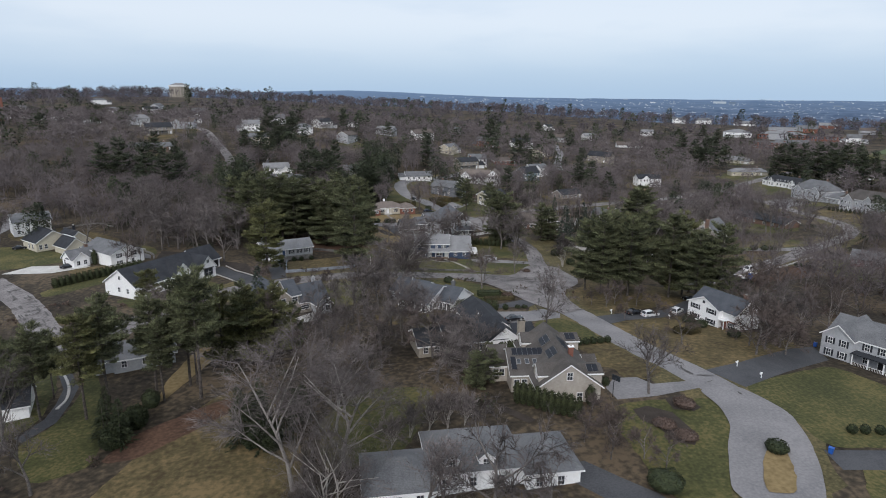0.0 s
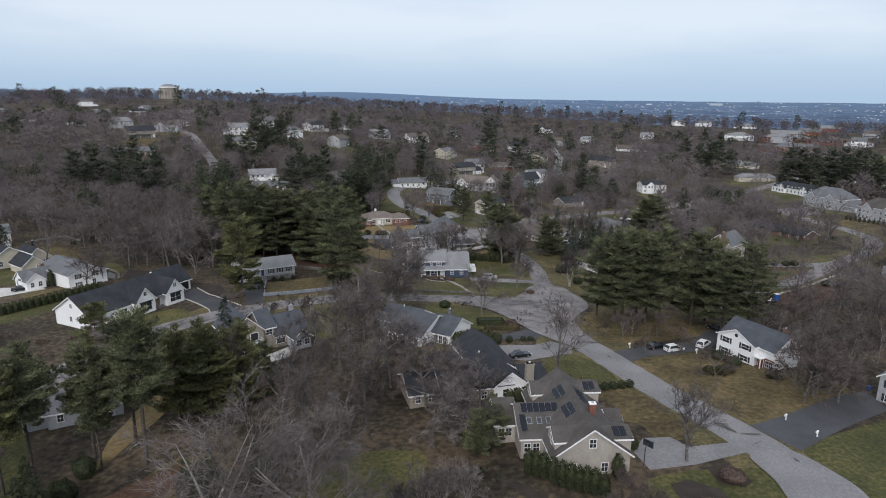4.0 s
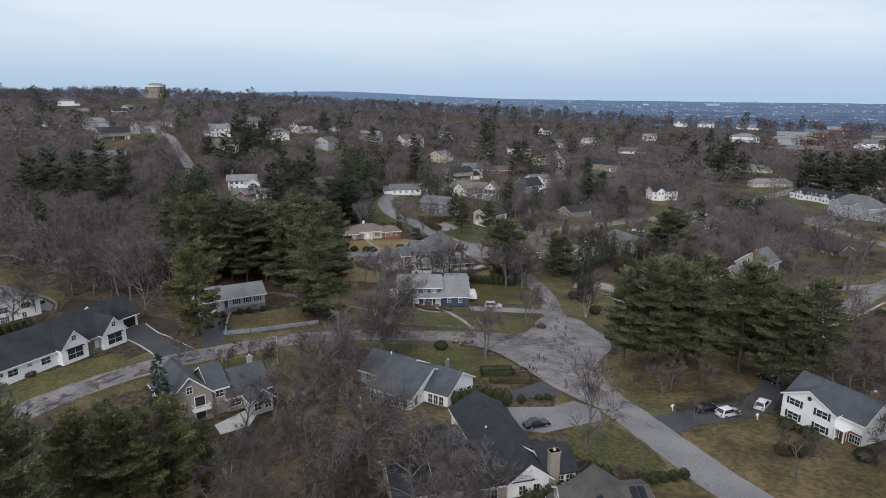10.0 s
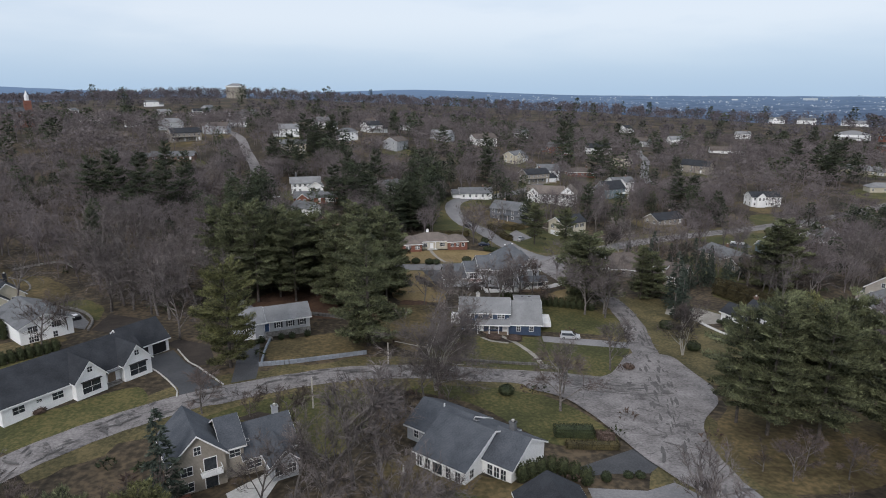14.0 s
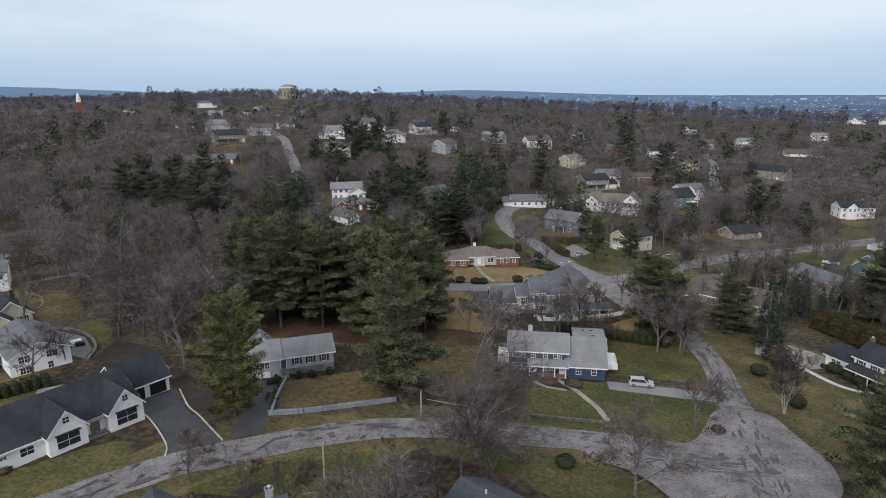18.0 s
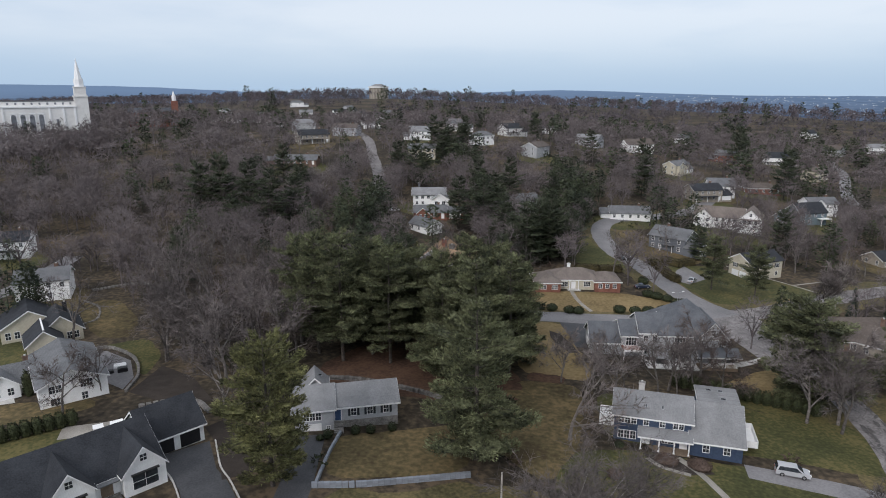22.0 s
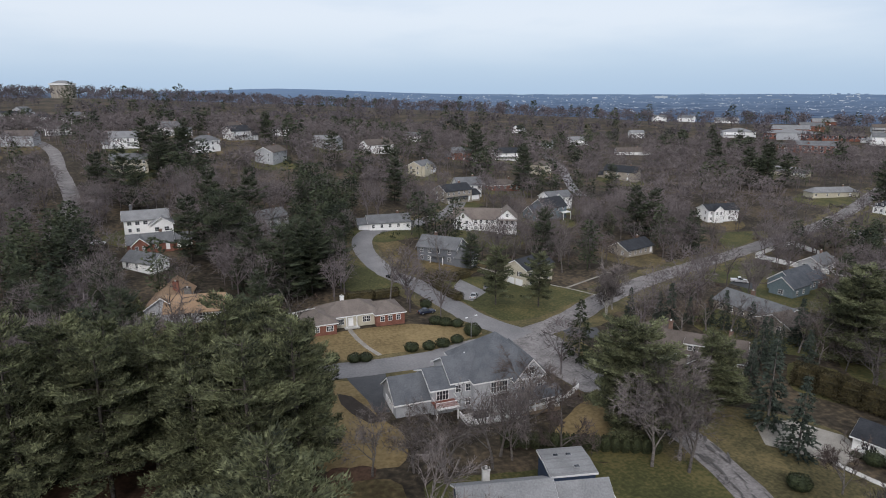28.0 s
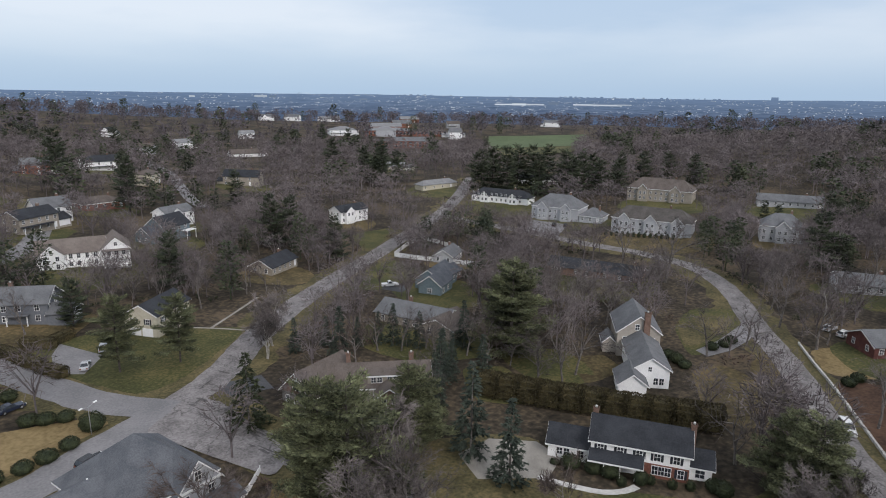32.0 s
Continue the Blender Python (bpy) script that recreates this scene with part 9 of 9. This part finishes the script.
M_BLOCK = mat("blue_grey_wall_block", (0.17, 0.19, 0.22), (0.24, 0.26, 0.295), 0.8, 0.9, 0.2, 8, vary=0.15)
M_DARKSTONE = mat("dark_weathered_stone", (0.07, 0.066, 0.062), (0.17, 0.162, 0.155), 1.2, 0.9, 0.4, 6, vary=0.3)
stone_wall([(5, 109.6), (12, 109.2), (21, 107.6), (29.5, 106.2)], 0.62, 0.5, "low dark dry stone wall along the lawn", 0.7, M_DARKSTONE)
stone_wall([(31.5, 105.8), (33.5, 104.6), (37, 104)], 0.34, 0.5, "low stone edging by the steps")
stone_wall([(-44, 141), (-34, 142.5), (-22, 140), (-14, 137)], 0.9, 0.6, "rough dark stone wall below the pines", 0.9, M_DARKSTONE)
stone_wall([(-30.9, 121), (-30.8, 114), (-30.2, 106.2)], 0.6, 0.4, "grey block wall beside the driveway", 0.7, M_BLOCK, "stone_wall", True)
stone_wall([(-30.2, 105.8), (-24, 107.2), (-16, 110), (-8.5, 112.8)], 0.95, 0.45, "blue-grey block retaining wall along the road", 0.8, M_BLOCK, "retaining_wall", True)
stone_wall([(-57, 107.5), (-53, 105.5), (-49.3, 101.8), (-44.4, 95.2), (-43.2, 92)], 0.2, 0.22, "pale stone kerb beside the driveway", 0.7, M_CONCRETE, "kerb_wall")
stone_wall([(-50, 115), (-45.8, 108.3), (-42.7, 105), (-38.5, 100), (-36, 97)], 0.2, 0.22, "pale stone edging of the driveway", 0.7, M_CONCRETE, "kerb_wall")
stone_wall([(174, 113.5), (163, 108.5), (152, 103.2), (138, 97.2), (123, 91)], 0.5, 0.4, "long low pale wall along the yard", 1.2, M_CONCRETE, "garden_wall")
stone_wall([(-97.6, 148.6), (-93.6, 151), (-84.8, 146.3), (-78.2, 137.9), (-75.8, 130.4)], 0.5, 0.5, "curved stone edging of the terrace", 0.9)
stone_wall([(-124, 188), (-114, 196), (-106, 190)], 0.6, 0.6, "rough stone wall on the slope", 0.9)


def fence(pts, hgt, material, label, gap=2.4, solid=True):
    """A board fence: posts, and one panel or two rails from post to post."""
    c, s = spline(pts, gap)
    e = thing("fence", 0, 0, 0, label, "fence")
    e.location = (0, 0, 0)
    for k in range(len(c)):
        x, y = c[k]
        part("post", shared(("fence_post", hgt, material.name), lambda: boxes((-0.07, 0.07, -0.07, 0.07, -0.3, hgt + 0.12)), material), None, e).location = (x, y, lz(x, y))
        if k + 1 < len(c):
            d = Vector(c[k + 1]) - Vector(c[k])
            mx, my = (c[k] + c[k + 1]) / 2
            me = shared(("panel", round(d.length, 1), hgt, solid, material.name), lambda: panelled(-d.length / 2, d.length / 2, -0.03, 0.03, 0.05, hgt, int(d.length / 0.16), 1, 0.012) if solid else boxes(*[(-d.length / 2, d.length / 2, -0.03, 0.03, z, z + 0.14) for z in (hgt * 0.35, hgt * 0.8)]), material)
            o = part("panel", me, None, e)
            o.matrix_basis = pose(mx, my, lz(mx, my), 0, 0, math.degrees(math.atan2(d.y, d.x)))


fence([(179, 256), (184, 239), (189, 222)], 1.8, M_TRIM, "white board fence round the side yard")
fence([(180, 257), (195, 264), (210, 269)], 1.8, M_TRIM, "white board fence along the road")
fence([(210, 269), (208, 256), (205, 244)], 1.8, M_TRIM, "white board fence closing the yard")
fence([(-76, 296), (-78, 312), (-79, 330)], 1.2, M_WOOD, "dark wooden fence along the hill road")
fence([(233, 157.4), (228.7, 147.6), (222.8, 138.9), (212, 131.5), (204.9, 127.2)], 1.2, M_WOOD, "split rail fence beside the road", 3.0, False)
fence([(-2, 222), (8, 226), (22, 228)], 1.7, M_TRIM, "white board fence behind the brick house")
fence([(40, 163.5), (48, 166), (54, 170)], 1.2, M_TRIM, "white fence at the big house's side")

# builders' skip and portable toilet in the bare yard
e = thing("skip", 120.0, 86.4, -92, "black steel rubbish skip heaped with boards and rubble", "skip", up=0.1)
part("body", panelled(-3.0, 3.0, -1.2, 1.2, 0.15, 1.5, 8, 1, 0.08, 0.05), M_BLACK, e)
part("rim", boxes((-3.1, 3.1, -1.3, -1.15, 1.5, 1.62), (-3.1, 3.1, 1.15, 1.3, 1.5, 1.62), (-3.1, -2.95, -1.15, 1.15, 1.5, 1.62), (2.95, 3.1, -1.15, 1.15, 1.5, 1.62)), M_BLACK, e)
heap_rnd = random.Random(8)
for k in range(14):
    u, v, ln = heap_rnd.uniform(-2.3, 2.3), heap_rnd.uniform(-0.8, 0.8), heap_rnd.uniform(0.5, 1.6)
    o = part("rubble", boxes((-ln / 2, ln / 2, -0.16, 0.16, -0.06, 0.06)), heap_rnd.choice((M_WOOD, M_CONCRETE, M_BRICK, M_TRIM)), e)
    o.matrix_basis = pose(u, v, 1.62 + heap_rnd.uniform(0, 0.25), heap_rnd.uniform(-14, 14), heap_rnd.uniform(-14, 14), heap_rnd.uniform(0, 180))
e = thing("portable_toilet", 125.4, 88.5, -92, "blue plastic portable toilet with a white roof", "toilet", up=0.1)
part("cabin", panelled(-0.55, 0.55, -0.55, 0.55, 0, 2.1, 1, 2, 0.07, 0.03), M_BIN, e)
part("roof", boxes((-0.6, 0.6, -0.6, 0.6, 2.1, 2.22), (-0.42, 0.42, -0.42, 0.42, 2.22, 2.34)), M_TRIM, e)

# mulch beds, paths and steps
drape("mulch_bed", [(33.4, -3.0), (36.5, -2.4), (39.6, -5.4), (39.8, -13), (37.6, -15.4), (35.2, -14), (34.6, -9), (33, -6.5)], M_MULCH, 0.09, "dark curved mulch bed in the lawn", "flower bed", 1.5)
drape("mulch_bed", [(41, -0.4), (45, 0.3), (45.6, -4.7), (43.7, -5.6), (40.4, -4.4)], M_MULCH, 0.09, "dark mulch bed by the road", "flower bed", 1.5)
drape("mulch_bed", [(10.3, 3.5), (11.9, 4), (15.9, -2.4), (14.3, -3.2)], M_MULCH, 0.09, "dark mulch bed along the hedge", "flower bed", 1.5)
drape("mulch_bed", [(19.5, 125.5), (28, 124.4), (30, 121), (26, 120), (21, 122)], M_MULCH, 0.09, "dark mulch bed before the porch", "flower bed")
drape("mulch_bed", [(6.0, 180), (8.6, 178.2), (11.0, 172.4), (12.4, 167.0), (10.1, 166.9), (7.6, 171.2), (6.2, 175.4)], M_MULCH, 0.075, "dark mulch strip beside the driveway", "flower bed")
drape("mulch_bed", [(-52, 122), (-44, 118), (-40, 108), (-44, 105), (-49, 114), (-54, 119)], M_MULCH, 0.075, "dark mulch bank beside the garage", "flower bed")
ribbon("garden_path", [(25, 125), (27.5, 121), (29, 117), (30.5, 112), (31, 107)], 1.2, M_GRAVEL, 0.1, "pale flagstone path to the porch", "path", False)
ribbon("garden_path", [(20, 124), (22, 121.5), (26, 120)], 0.9, M_GRAVEL, 0.1, "pale path along the flower bed", "path", False)
ribbon("garden_path", [(83, 136), (84.5, 130), (86, 126), (88.5, 123.5), (91, 122.5)], 1.4, M_CONCRETE, 0.1, "curved concrete path to the colonial", "path", False)
ribbon("garden_path", [(13.6, 213.5), (14.5, 207), (16, 201), (18, 196)], 1.2, M_GRAVEL, 0.1, "paved path to the brick house", "path", False)
ribbon("footpath", [(64, 258), (72, 245), (84, 232), (90, 224)], 0.8, M_GRAVEL, 0.1, "pale concrete footpath", "path", False)
ribbon("footpath", [(84, 232), (98, 240), (108, 246)], 0.8, M_GRAVEL, 0.1, "pale concrete footpath", "path", False)
e = thing("garden_steps", 31.0, 105.4, -10, "short flight of stone steps through the wall", "steps")
for k in range(4):
    part("step", boxes((-0.9, 0.9, -0.36 * (k + 1), -0.36 * k, -0.4, 0.62 - 0.16 * k)), M_STONE, e)
drape("patio", [(-95.5, 147), (-93.2, 149.3), (-84.4, 144.8), (-78.4, 136.6), (-77, 131), (-84, 134.5)], M_NEWROAD, 0.1, "grey paved terrace", "patio")
drape("patio", [(-76, 112), (-66, 116), (-68, 120), (-78, 116)], M_GRAVEL, 0.1, "pale stone patio behind the farmhouse", "patio")
e = thing("garden_chairs", -70, 116.5, 40, "white covered garden furniture on the patio", "furniture")
part("cover", boxes((-2.2, -0.6, -0.8, 0.8, 0, 0.9)), M_TRIM, e)
part("cover", boxes((0.4, 2.4, -0.7, 0.9, 0, 0.8)), M_TRIM, e)
e = thing("statue", -1.2, 64.2, 0, "pale garden statue column on the lawn", "statue")
bm = bmesh.new()
beam(bm, (0, 0, -0.2), (0, 0, 0.25), 0.35, 10)
beam(bm, (0, 0, 0.25), (0, 0, 1.7), 0.2, 10, 0.1)
part("column", bm, M_CONCRETE, e)
drape("mulch_bed", [(-30.5, 83), (-27, 85.5), (-24.5, 84.6), (-27, 81.6)], M_MULCH, 0.1, "dark mulch bed round a small tree", "flower bed")
drape("patio", [(-27, 61.5), (-22.2, 66), (-19.8, 64.6), (-21, 60), (-25.5, 58)], M_CONCRETE, 0.1, "pale paved terrace behind the taupe house", "patio")
stone_wall([(-75.3, 44), (-70.6, 35), (-68.9, 29), (-69.2, 25.5)], 0.34, 0.5, "pale curved stone edging of a drive", 0.8, M_CONCRETE, "kerb_wall")
drape("mulch_bed", [(-75.2, 130), (-76, 143), (-66.3, 138), (-57.3, 128.6), (-60.3, 126.5), (-66, 126.8)], M_MULCH, 0.08, "dark mulch bank behind the farmhouse", "flower bed")
stone_wall([(-69, 124.6), (-65, 127), (-60, 127.6), (-56, 124.4)], 0.6, 0.8, "row of pale boulders behind the farmhouse", 1.0, M_STONE, "boulder_row")
stone_wall([(-121, 180), (-114, 176), (-109, 168), (-111, 163)], 0.4, 0.5, "low stone edging of the sloping lawn", 0.9)
for x, y, w, hh, m, words in ((-82.5, 139.2, 1.9, 1.0, M_BLACK, "black covered grill on the terrace"), (-84.6, 138, 1.6, 0.7, M_BLACK, "black covered garden table on the terrace"), (-84.6, 141.4, 2.4, 0.6, M_TRIM, "white covered garden seats on the terrace")):
    e = thing("covered_furniture", x, y, 35, words, "furniture")
    bm = boxes((-w / 2, w / 2, -w * 0.4, w * 0.4, 0, hh))
    bmesh.ops.bevel(bm, geom=bm.edges[:], offset=0.14, segments=2, affect="EDGES")
    part("cover", bm, m, e)
